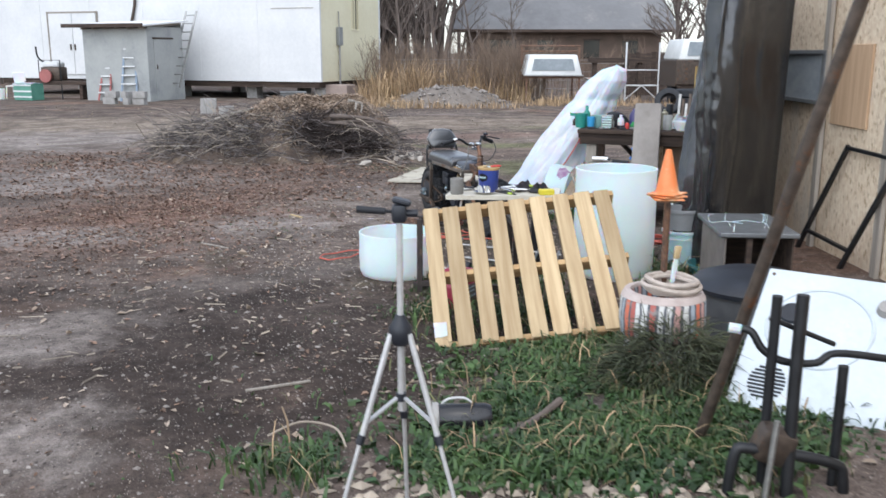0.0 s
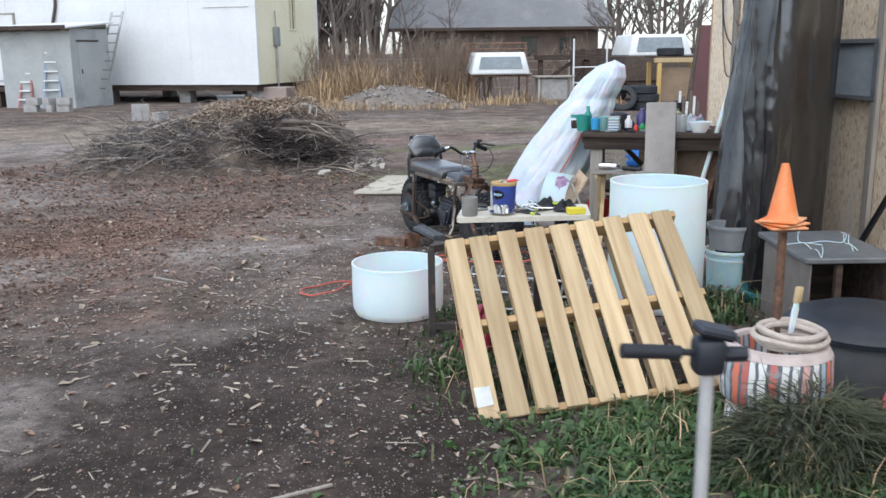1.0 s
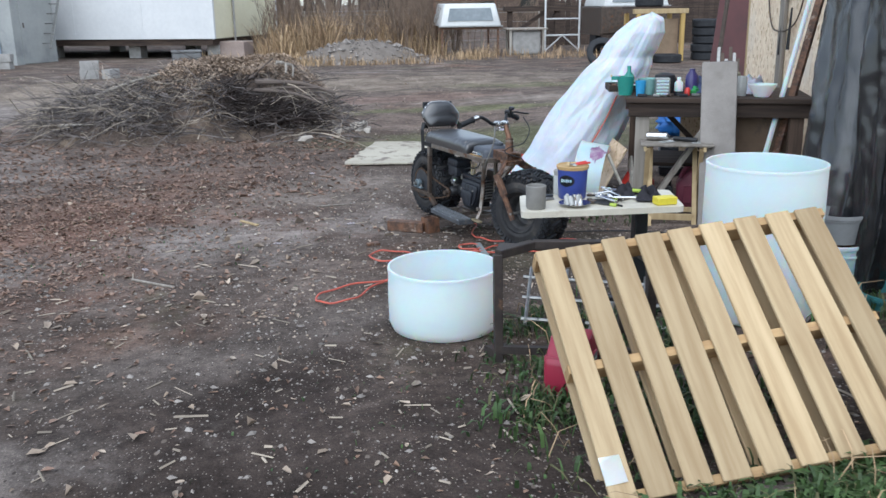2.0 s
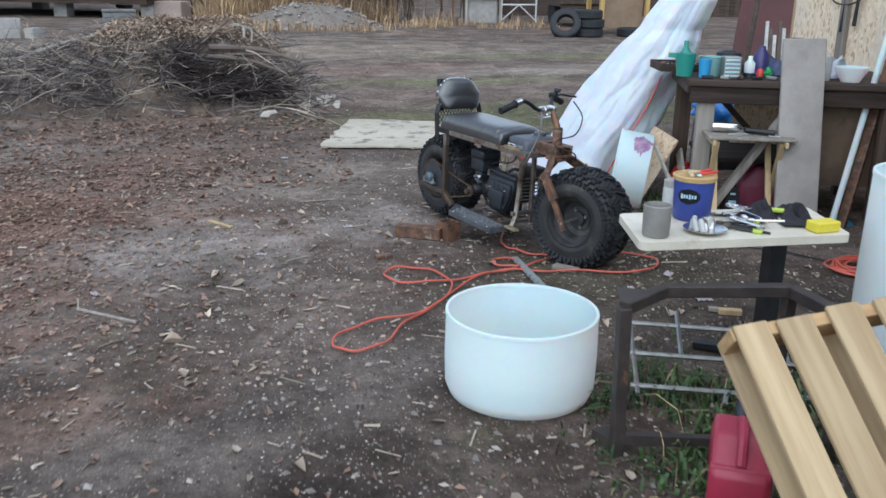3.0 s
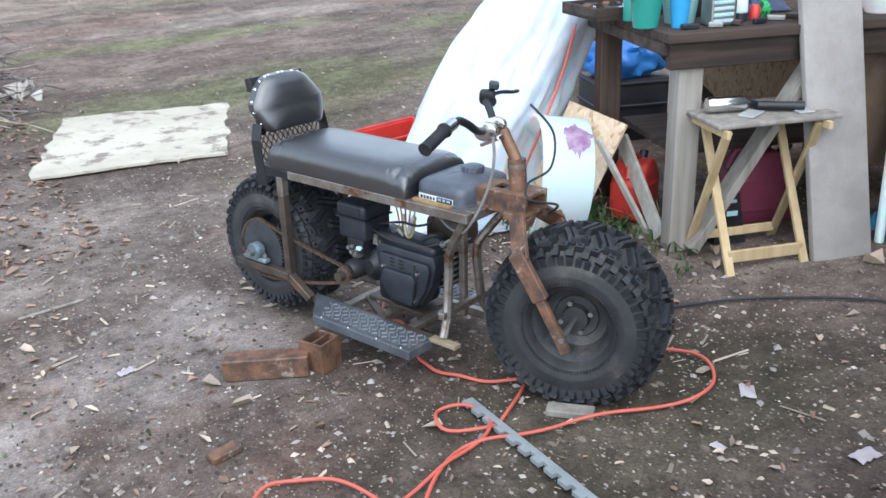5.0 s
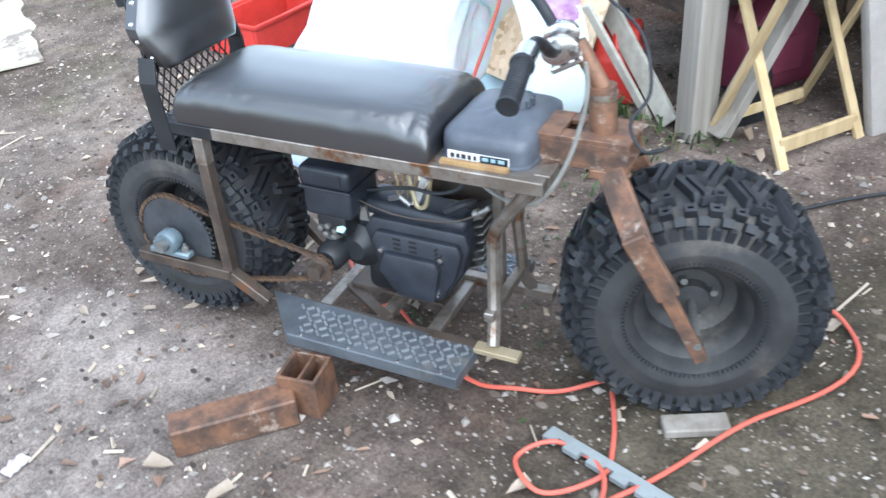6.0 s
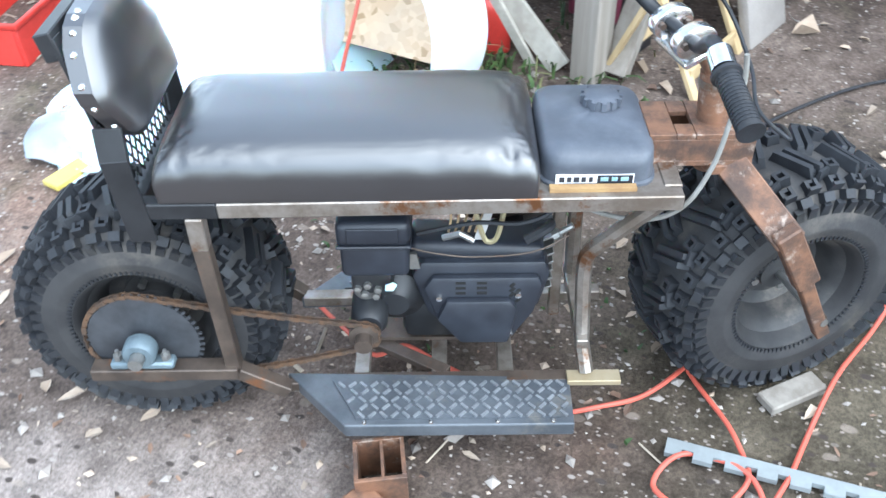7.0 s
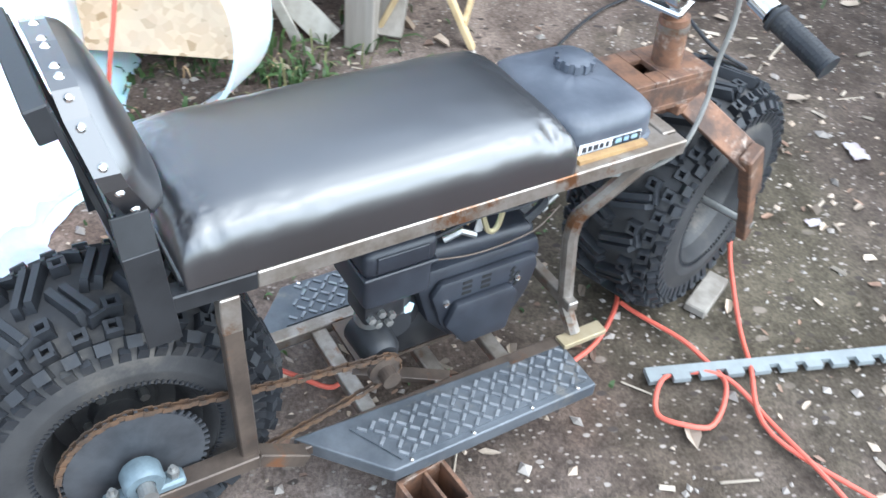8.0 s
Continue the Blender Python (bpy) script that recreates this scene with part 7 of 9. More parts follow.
grass_field("dry_grass", [(-3.6, 0.6, 31.5, 37), (-3.2, -0.9, 29.6, 32), (0.2, 2.4, 30.5, 34), (-4.0, 3, 36, 41)], 11000, 0.5, 1.7, "straw", "tall dry straw-coloured grass along the fence", 21, 0.013)
grass_field("dry_scrub", [(-3.4, -1.2, 28.2, 30.5), (1.2, 6.5, 27.8, 30), (-5.2, -3.4, 27.5, 29.5), (-2.4, 1.9, 26.6, 28.2), (-3.3, -1.5, 27.5, 30.5)], 9000, 0.12, 0.5, "straw", "short dry grass at the yard's edge", 22, 0.010)


def thicket(name, spots, count, hmin, hmax, mat, label, seed, thick=0.012):
    r = random.Random(seed)
    vs, fs = [], []

    def grow(p, d, ln, rad, depth):
        q = p + d * ln
        add_seg(vs, fs, p, q, rad, rad * 0.7)
        if depth:
            for j in range(r.choice((2, 2, 3))):
                nd = (d + Vector((r.uniform(-.6, .6), r.uniform(-.6, .6), r.uniform(-.15, .45)))).normalized()
                grow(p + d * ln * r.uniform(0.55, 1.0), nd, ln * r.uniform(0.5, 0.8), rad * 0.6, depth - 1)

    for k in range(count):
        x0, x1, y0, y1 = spots[k % len(spots)]
        h = r.uniform(hmin, hmax)
        grow(Vector((r.uniform(x0, x1), r.uniform(y0, y1), 0)), Vector((r.uniform(-.2, .2), r.uniform(-.2, .2), 1)).normalized(), h * 0.4, thick * h, 4)
    return tagged(raw(name, vs, fs, mat), label, "shrubs", kind="stuff")


M["scrub"] = surface("brown_scrub", (0.16, 0.115, 0.085), (0.23, 0.165, 0.12), 1.5, 0.9, 0, 0, 0, 20, None, island=0.3)
thicket("bare_scrub", [(-4, 16, 42, 52), (-2, 3, 40, 46), (6, 16, 36, 44), (-3.5, 9, 37, 50), (-4, 4, 34.5, 38), (0.5, 3.2, 30.5, 33.5), (-3.4, 2.2, 30.2, 33.5), (-3.4, 2.2, 31, 34)], 560, 0.9, 2.6, "scrub", "bare brown scrub behind the yard", 31, 0.008)
thicket("wood_edge", [(-28, 34, 66, 88), (-14, -1, 56, 66)], 260, 7, 12, "bark", "grey leafless woods behind the house", 33, 0.016)
thicket("far_woods", [(-60, -20, 52, 75), (-34, -16, 44, 52)], 150, 5, 9, "bark", "bare brown woods behind the white building", 32, 0.018)


def bare_tree(x, y, h, seed):
    r = random.Random(seed)
    t = thing("bare_tree", pose(x, y, 0, 0, 0, r.uniform(0, 360)), "leafless tree with thin grey-brown branches", "tree", "bare trees")
    vs, fs = [], []
    trunk = []
    d = Vector((r.uniform(-.08, .08), r.uniform(-.08, .08), 1))
    p = Vector((0, 0, -0.05))
    for k in range(7):
        trunk.append(p.copy())
        d = (d + Vector((r.uniform(-.1, .1), r.uniform(-.1, .1), 0))).normalized()
        p = p + d * h * 0.1
    rad = h * 0.013
    part("trunk", tube(trunk, [rad * (1 - 0.1 * k) for k in range(7)], 8), "bark", t, "", True)

    def grow(p, d, ln, rad, depth):
        q = p + d * ln
        add_seg(vs, fs, p, q, rad, rad * 0.65)
        if depth:
            for j in range(r.choice((2, 3))):
                nd = (d + Vector((r.uniform(-.7, .7), r.uniform(-.7, .7), r.uniform(-.1, .4)))).normalized()
                grow(p + d * ln * r.uniform(0.5, 1.0), nd, ln * r.uniform(0.55, 0.8), rad * 0.6, depth - 1)

    for k in range(2, 7):
        for j in range(2):
            a = r.uniform(0, 6.28)
            grow(trunk[k], Vector((math.cos(a), math.sin(a), r.uniform(0.5, 1.2))).normalized(), h * 0.13, rad * 0.55 * (1 - 0.09 * k), 4)
    grow(trunk[-1], d, h * 0.15, rad * 0.35, 4)
    tagged(raw("crown", vs, fs, "bark", t), kind="stuff")


for k, (x, y, h) in enumerate(((11.2, 40, 9), (12.6, 42, 10), (14.4, 41, 9), (15.9, 44, 11), (10.2, 44, 8.5), (17.5, 42, 10), (13.3, 47, 10), (18.8, 46, 11), (12.0, 37, 6.5), (-1.6, 45, 6.0), (0.8, 48, 7), (-3.2, 50, 7.5), (3.0, 50, 6.0), (16.6, 38, 8), (9.4, 39.5, 7.5), (14.9, 37.0, 7.5))):
    bare_tree(x, y, h, 100 + k)

house = thing("dark_house", pose(0.0, 60, 0, 0, 0, 0), "old house with a broad grey shingle roof", "house")
roof_grey = surface("grey_shingle_roof", (0.19, 0.19, 0.195), (0.15, 0.15, 0.155), 0.8, 0.9, 0, 0.4, 0.03, 3.5, (0.23, 0.225, 0.22), 0.4, (0.5, 0.7))
part("wall", box((12.6, 7, 3.0), pose(6.7, 3.7, 1.5)), surface("brown_boards", (0.13, 0.09, 0.07), (0.09, 0.065, 0.05), 0.8, 0.9), house)
bm = bmesh.new()
rp = [(-0.5, -0.5, 3.0), (14.0, -0.5, 3.0), (13.0, 3.7, 6.6), (0.4, 3.7, 6.6), (-0.5, 8, 3.0), (14.0, 8, 3.0)]
rv = [bm.verts.new(p) for p in rp]
for f in ((0, 1, 2, 3), (3, 2, 5, 4), (0, 3, 4), (1, 5, 2)):
    bm.faces.new([rv[i] for i in f])
bm.faces.new([rv[i] for i in (0, 4, 5, 1)])
part("roof", bm, roof_grey, house)
for x in (1.0, 2.1, 4.5, 7.5, 10.0):
    w = part("window", box((1.0, 0.06, 1.1), pose(x + 1, 0.17, 1.8)), "glass_dark", house)
    part("frame", box((1.1, 0.05, 0.08), pose(x + 1, 0.165, 2.4)), "old_wood", w)
part("eave_board", box((14.4, 0.05, 0.18), pose(6.75, -0.53, 2.95)), "old_wood", house)

fence = thing("board_fence", pose(0, 35.5, 0), "weathered brown board fence at the back of the yard", "fence")
for k in range(70):
    part("board", box((0.19, 0.025, 1.55 + 0.12 * rng.random()), pose(6.4 + 0.2 * k, 0.01 * rng.random(), 0.78), 0.003), "old_wood", fence)
for z in (0.4, 1.3):
    part("rail", box((14.2, 0.05, 0.09), pose(13.3, 0.05, z)), "old_wood", fence)
wf = thing("wire_fence", pose(0, 34, 0), "wire fence on thin grey posts", "fence")
for k in range(10):
    part("post", tube([(-3.0 + k, 0, 0), (-3.0 + k, 0, 1.35)], 0.03, 6), "grey_wood", wf)
for z in (0.3, 0.6, 0.9, 1.2, 1.32):
    part("wire", tube([(-3.0, 0, z), (6.0, 0, z)], 0.008, 4), "alloy", wf)

# ---- camper tops, scaffold, racks and tyres ----
shell_white = surface("white_gelcoat", (0.72, 0.73, 0.72), (0.62, 0.63, 0.62), 2, 0.4, 0, 0.1, 0.002, 20, (0.45, 0.44, 0.4), 3, (0.6, 0.8))


# the pale blue-grey reflection on the camper windows is put into the base colour
reflection_glass = surface("camper_glass_painted_reflection", (0.16, 0.19, 0.21), (0.24, 0.27, 0.29), 2, 0.12, 0, 0.05, 0.002, 8)


def camper_top(m, w, h, length, label, win_h=0.6):
    c = thing("camper_top", m, label, "camper top", "truck camper tops")
    bm = bmesh.new()
    y0, y1 = 0.0, length
    q = [(-w / 2, y0, 0), (w / 2, y0, 0), (w * 0.41, y0 + 0.12, h), (-w * 0.41, y0 + 0.12, h), (-w / 2, y1, 0), (w / 2, y1, 0), (w * 0.41, y1, h), (-w * 0.41, y1, h)]
    v = [bm.verts.new(p) for p in q]
    for f in ((0, 1, 2, 3), (1, 5, 6, 2), (4, 0, 3, 7), (3, 2, 6, 7), (5, 4, 7, 6), (0, 4, 5, 1)):
        bm.faces.new([v[i] for i in f])
    bmesh.ops.bevel(bm, geom=bm.edges[:], offset=0.05, segments=2, affect="EDGES", profile=0.5)
    part("shell", bm, shell_white, c, "", True, 50)
    wm = Matrix(((1, 0, 0, 0), (0, 1, 0.12 / h, -0.012), (0, 0, 1, 0), (0, 0, 0, 1)))
    k = win_h * h / 2
    zc = h * 0.52
    part("window", prism([(-w * 0.37, -k), (w * 0.37, -k), (w * 0.33, k), (-w * 0.33, k)], 0, 0.02, wm @ pose(0, 0.0, zc) @ pose(0, 0, 0, 90, 0, 0)), reflection_glass, c, "rear window with a pale reflection painted in")
    part("rim", box((w + 0.08, 0.06, 0.05), pose(0, -0.02, 0.0), 0.01), "alloy", c)
    return c


camper_top(pose(3.06, 30.0, 0.86), 1.86, 0.66, 2.2, "white fibreglass truck top resting on a rusty stand", 0.55)
stand = thing("steel_stand", pose(3.06, 30.0, 0), "rusty steel stand carrying a camper top", "stand")
for x in (-0.85, 0.85):
    for y in (0.15, 2.0):
        part("post", box((0.06, 0.06, 0.83), pose(x, y, 0.415)), "rust", stand)
    part("rack_post", box((0.06, 0.06, 0.55), pose(x * 1.12, 1.2, 1.5)), "rust", stand)
for y in (0.15, 2.0):
    part("beam", box((1.9, 0.08, 0.06), pose(0, y, 0.80)), "rust", stand)
for z in (1.62, 1.80):
    part("rack_bar", tube([(-1.0, 1.2, z), (1.0, 1.2, z)], 0.03, 6), "rust", stand)
ft = thing("patio_table", pose(4.75, 30.2, 0), "grey outdoor table with a drooping cover", "table")
part("tabletop", box((1.25, 0.8, 0.05), pose(0, 0, 0.76), 0.01), "grey_wood", ft)
for x in (-0.5, 0.5):
    for y in (-0.3, 0.3):
        part("leg", box((0.06, 0.06, 0.74), pose(x, y, 0.37)), "grey_wood", ft)
part("cover", box((0.9, 0.5, 0.7), pose(0, 0.0, 0.35), 0.06, 2), "concrete", ft)
sc = thing("scaffold_frame", pose(6.1, 31.0, 0, 0, 0, 6), "white tubular scaffold end frame", "scaffold")
for x in (-0.56, 0.56):
    part("post", tube([(x, 0, 0), (x, 0, 1.92)], 0.03, 8), "white_paint", sc)
part("bar", tube([(-0.56, 0, 0.52), (0.56, 0, 0.52)], 0.025, 8), "white_paint", sc)
part("bar", tube([(-0.56, 0, 1.02), (0.56, 0, 1.02)], 0.02, 8), "white_paint", sc)
for sg in (-1, 1):
    part("brace", tube([(sg * 0.56, 0, 0.05), (0, 0, 0.52)], 0.02, 8), "white_paint", sc)
tr = thing("timber_trestle", pose(6.4, 33.0, 0), "heavy brown timber trestle", "trestle")
part("beam", box((3.6, 0.4, 0.16), pose(0, 0, 1.32)), "old_wood", tr)
for x in (-1.6, 0, 1.6):
    part("leg", box((0.16, 0.16, 1.24), pose(x, 0, 0.62)), "old_wood", tr)
for a, b in ((-1.5, -0.4), (0.4, 1.5), (-0.4, 0.0)):
    part("brace", bar((a, 0, 0.5), (b, 0, 1.22), 0.08, 0.12), "old_wood", tr)
truck = thing("old_truck_bed", pose(7.7, 28.6, 0), "dark rusty truck bed under a camper top", "truck bed")
part("bed_side", box((2.1, 0.08, 0.75), pose(0, 0, 1.0), 0.02), "dark_steel", truck)
part("bed_floor", box((2.1, 2.3, 0.1), pose(0, 1.2, 0.62)), "dark_steel", truck)
for x in (-1.0, 1.0):
    part("bed_wall", box((0.08, 2.2, 0.75), pose(x, 1.17, 1.0), 0.02), "dark_steel", truck)
for x in (-0.85, 0.85):
    w = part("wheel", lathe([(0, 0.1), (0.2, 0.1), (0.34, 0.08), (0.36, 0), (0.34, -0.1), (0.2, -0.1), (0, -0.1)], 24, pose(x, 1.2, 0.36, 0, 90, 0)), "black_rubber", truck, "", True)
camper_top(pose(7.7, 28.65, 1.38), 1.95, 0.62, 2.2, "white framed camper top on a dark truck bed", 0.66)


def old_tyre(m, label="worn black car tyre lying flat", R=0.33, W=0.19):
    prof = [(R * 0.58, -W * 0.42), (R * 0.72, -W * 0.5), (R * 0.9, -W * 0.5), (R, -W * 0.36), (R, W * 0.36), (R * 0.9, W * 0.5), (R * 0.72, W * 0.5), (R * 0.58, W * 0.42), (R * 0.56, 0), (R * 0.58, -W * 0.42)]
    o = part("tyre", lathe(prof, 28), "black_rubber", None, "", True, 50)
    o.matrix_world = m
    return tagged(o, label, "tyre", "stacked old tyres")


t0 = old_tyre(pose(6.28, 25.2, 0.105), R=0.37, W=0.21)
for x, y, z in ((6.30, 25.2, 0.315), (6.25, 25.22, 0.525), (8.75, 26.0, 0.105), (8.73, 26.0, 0.315), (8.77, 26.0, 0.525), (8.75, 26.0, 0.735), (8.74, 26.0, 0.945), (7.45, 25.3, 0.105)):
    copy_thing(t0, pose(x, y, z))
copy_thing(t0, pose(5.68, 25.1, 0.30, 62, 0, -20))
rack = thing("timber_rack", pose(7.45, 25.9, 0) @ Matrix.Diagonal((1.08, 1.08, 1.02, 1)), "timber rack with yellow posts and a plywood panel", "rack")
yellow_post = wood("yellowed_post", (0.48, 0.33, 0.12), (0.36, 0.24, 0.09), 2, 0.7)
for x in (-0.55, 0.55):
    for y in (0, 0.9):
        part("post", box((0.10, 0.10, 1.18), pose(x, y, 0.59), 0.006), yellow_post, rack)
part("top_beam", box((1.35, 0.12, 0.12), pose(0, 0, 1.242), 0.006), "pale_wood", rack)
part("top_deck", box((1.3, 0.95, 0.05), pose(0, 0.5, 1.326)), "old_wood", rack)
part("panel", box((0.98, 0.03, 0.9), pose(0, 0.12, 0.6)), surface("brown_ply", (0.27, 0.19, 0.125), (0.2, 0.14, 0.09), 2, 0.8), rack)
copy_thing(t0, pose(7.3, 26.4, 1.485))
maroon = surface("maroon_sheet_metal", (0.105, 0.028, 0.028), (0.075, 0.024, 0.024), 2, 0.55, 0, 0.2, 0.002, 20, (0.05, 0.03, 0.028), 3, (0.55, 0.7))
tagged(part("maroon_sheet", prism([(-0.25, 0), (0.65, 0), (0.65, 1.75), (0.08, 1.75)], 0, 0.012, pose(3.05, 11.6, 0.1) @ pose(0, 0, 0, 78, 0, 0)), maroon), "dark maroon sheet of metal leaning past the wall", "metal sheet")
tagged(part("leaning_pole", tube([(2.72, 11.2, 0.1), (2.92, 11.25, 2.0)], 0.022, 8), "dark_steel"), "thin dark pole leaning at the wall's end", "pole")


# ---- work bench by the wall ----
BZ = 0.908
BG = 0.055
bench = thing("work_bench", pose(1.19, 8.88, BG, 0, 0, -18), "rough dark timber work bench crowded with bottles and tins", "bench")
H = BZ - BG
M["bench_wood"] = wood("stained_bench_timber", (0.125, 0.085, 0.062), (0.060, 0.042, 0.034), 2, 0.8, 0.2)
for k in range(5):
    part("top_plank", box((1.24, 0.162, 0.035), pose(0.60, 0.085 + 0.168 * k, H - 0.018), 0.003), "old_wood", bench)
part("front_apron", box((1.20, 0.04, 0.095), pose(0.60, 0.05, H - 0.085), 0.004), "old_wood", bench)
part("side_apron", box((0.04, 0.78, 0.045), pose(0.0, 0.44, H - 0.06), 0.004), "old_wood", bench)
for x, y, w in ((0.10, 0.10, 0.095), (0.06, 0.78, 0.095), (1.12, 0.10, 0.09), (1.12, 0.78, 0.09)):
    part("leg", box((w, 0.085, H - 0.036), pose(x, y, (H - 0.036) / 2), 0.004), "grey_wood" if x < 0.2 and y < 0.2 else "bench_wood", bench)
part("brace", bar((0.125, 0.032, 0.02), (0.56, 0.032, H - 0.14), 0.035, 0.085, 0.003, (0, 1, 0)), "grey_wood", bench)
part("front_panel", box((0.40, 0.012, 0.50), pose(0.93, 0.165, H - 0.36)), surface("brown_plywood", (0.17, 0.115, 0.075), (0.115, 0.078, 0.052), 3, 0.8, 0, 0.2, 0.002, 30, (0.07, 0.05, 0.04), 4, (0.55, 0.75)), bench, "brown stained plywood panel")
part("brace", bar((0.2, 0.74, H - 0.1), (0.8, 0.74, 0.15), 0.035, 0.085, 0.003, (0, 1, 0)), "old_wood", bench)
part("lower_shelf", box((1.0, 0.55, 0.025), pose(0.62, 0.48, 0.36)), "old_wood", bench)
part("back_sheet", box((0.86, 0.014, 0.55), pose(0.83, 0.88, 0.5)), "osb_bits", bench)


def vessel(name, x, y, prof, mat, label, cat, z=BZ + 0.001, seg=28, parts_=()):
    t = thing(name, pose(x, y, z), label, cat)
    part(name + "_body", lathe(prof, seg), mat, t, "", True, 45)
    for pn, pr, pmat in parts_:
        part(pn, lathe(pr, seg), pmat, t, "", True, 45)
    return t


tealg = surface("teal_green_plastic", (0.04, 0.30, 0.24), (0.035, 0.24, 0.20), 6, 0.4)
sky_blue = surface("sky_blue_plastic", (0.06, 0.35, 0.66), (0.05, 0.30, 0.58), 6, 0.3)
can_ = thing("watering_pot", pose(1.225, 9.075, BZ + 0.001, 0, 0, 160), "teal plastic watering pot with a yellow rim", "pot")
part("pot_body", lathe([(0, 0), (0.045, 0), (0.062, 0.13), (0.058, 0.13), (0.042, 0.006), (0, 0.006)], 28), tealg, can_, "", True, 45)
part("pour_lip", prism([(0.04, -0.03), (0.10, -0.01), (0.10, 0.01), (0.04, 0.03)], 0.105, 0.13), tealg, can_)
part("lip_edge", tube([(0.10, -0.012, 0.132), (0.10, 0.012, 0.132)], 0.006, 6), surface("yellow_plastic", (0.7, 0.55, 0.08), (0.6, 0.46, 0.06), 8, 0.4), can_)
vessel("tumbler", 1.305, 8.985, [(0, 0), (0.028, 0), (0.038, 0.105), (0.035, 0.105), (0.026, 0.006), (0, 0.006)], sky_blue, "sky blue plastic tumbler on the bench", "cup")
vessel("mixing_tub", 1.385, 9.07, [(0, 0), (0.055, 0), (0.07, 0.11), (0.076, 0.112), (0.066, 0.112), (0.05, 0.008), (0, 0.008)], surface("pale_teal_plastic", (0.28, 0.50, 0.48), (0.22, 0.42, 0.41), 6, 0.4), "pale teal plastic tub on the bench", "tub")
gr = thing("slotted_tin", pose(1.443, 8.935, BZ + 0.001, 0, 0, -12), "square silver tin with rows of slots", "tin")
part("tin_body", box((0.10, 0.075, 0.125), pose(0, 0, 0.0625), 0.006, 2), "alloy", gr)
part("tin_side", box((0.003, 0.066, 0.11), pose(0.0515, 0, 0.062)), "dark_steel", gr)
for k in range(5):
    part("slot_ridge", box((0.082, 0.006, 0.012), pose(-0.002, -0.0395, 0.018 + 0.022 * k), 0.002), "white_plastic", gr)
vessel("spray_bottle", 1.57, 8.955, [(0, 0), (0.028, 0), (0.03, 0.01), (0.03, 0.085), (0.013, 0.105), (0.013, 0.125), (0, 0.125)], "white_plastic", "white plastic bottle with a dark base", "bottle", parts_=(("bottle_base", [(0, 0.001), (0.032, 0.001), (0.032, 0.03), (0.0305, 0.03)], "black_plastic"),))
vessel("plastic_stopper", 1.625, 8.93, [(0, 0), (0.018, 0), (0.02, 0.04), (0.012, 0.055), (0, 0.055)], redp, "small red plastic stopper on the bench", "stopper")
vessel("green_bottle", 1.30, 9.24, [(0, 0), (0.034, 0), (0.034, 0.12), (0.014, 0.15), (0.014, 0.19), (0, 0.19)], tealg, "green plastic bottle towards the back", "bottle")
vessel("purple_bottle", 1.72, 9.10, [(0, 0), (0.045, 0), (0.045, 0.12), (0.02, 0.155), (0.02, 0.17), (0, 0.17)], surface("purple_plastic", (0.05, 0.04, 0.16), (0.04, 0.035, 0.12), 6, 0.35), "dark purple bottle on the bench", "bottle")
vessel("black_canister", 2.10, 9.36, [(0, 0), (0.028, 0), (0.028, 0.05), (0.024, 0.07), (0.034, 0.12), (0.034, 0.20), (0, 0.20)], "black_plastic", "tall black canister at the back of the bench", "canister")
vessel("clear_jar", 1.965, 8.83, [(0, 0), (0.04, 0), (0.042, 0.12), (0.036, 0.135), (0, 0.135)], clear, "cloudy clear jar on the bench", "jar")
vessel("white_bowl", 2.08, 8.74, [(0, 0), (0.05, 0), (0.085, 0.06), (0.095, 0.085), (0.09, 0.085), (0.05, 0.008), (0, 0.008)], "white_plastic", "white plastic bowl at the bench end", "bowl")
vessel("dark_pot", 1.55, 9.18, [(0, 0), (0.07, 0), (0.085, 0.08), (0.07, 0.125), (0.03, 0.14), (0, 0.14)], "black_rubber", "round dark pot on the bench", "pot")
net = thing("mesh_ball", pose(1.68, 8.94, BZ + 0.032), "bright green string net ball on the bench", "net")
for k in range(6):
    r = 0.03
    part("string", tube([Vector((r * math.cos(a), r * math.sin(a), 0)) @ Euler((k * 0.55, k * 0.3, 0)).to_matrix() for a in np.linspace(0, 2 * math.pi, 16)[:-1]], 0.0035, 5, True), surface("green_string", (0.05, 0.42, 0.12), (0.04, 0.34, 0.1), 9, 0.6), net)
bt = thing("parts_tray", pose(1.33, 9.42, BZ + 0.001, 0, 0, -10), "shallow brown tray of oddments on the bench", "tray")
part("tray_base", box((0.26, 0.30, 0.012), pose(0, 0, 0.006)), "old_wood", bt)
for x, y, w, d in ((0, -0.145, 0.26, 0.012), (0, 0.145, 0.26, 0.012), (-0.124, 0, 0.012, 0.276), (0.124, 0, 0.012, 0.276)):
    part("tray_side", box((w, d, 0.045), pose(x, y, 0.024)), "old_wood", bt)
rng = random.Random(17)
for k in range(10):
    o = part("oddment", box((rng.uniform(.03, .08), rng.uniform(.015, .03), rng.uniform(.012, .03)), None, 0.003), ("black_plastic", "alloy", "white_plastic", "rust")[k % 4])
    o.matrix_world = pose(1.33 + rng.uniform(-.1, .1), 9.42 + rng.uniform(-.11, .11), BZ + 0.03, 0, 0, rng.uniform(0, 180))
    tagged(o, "small loose part in the brown tray", "oddment", "oddments in the tray")
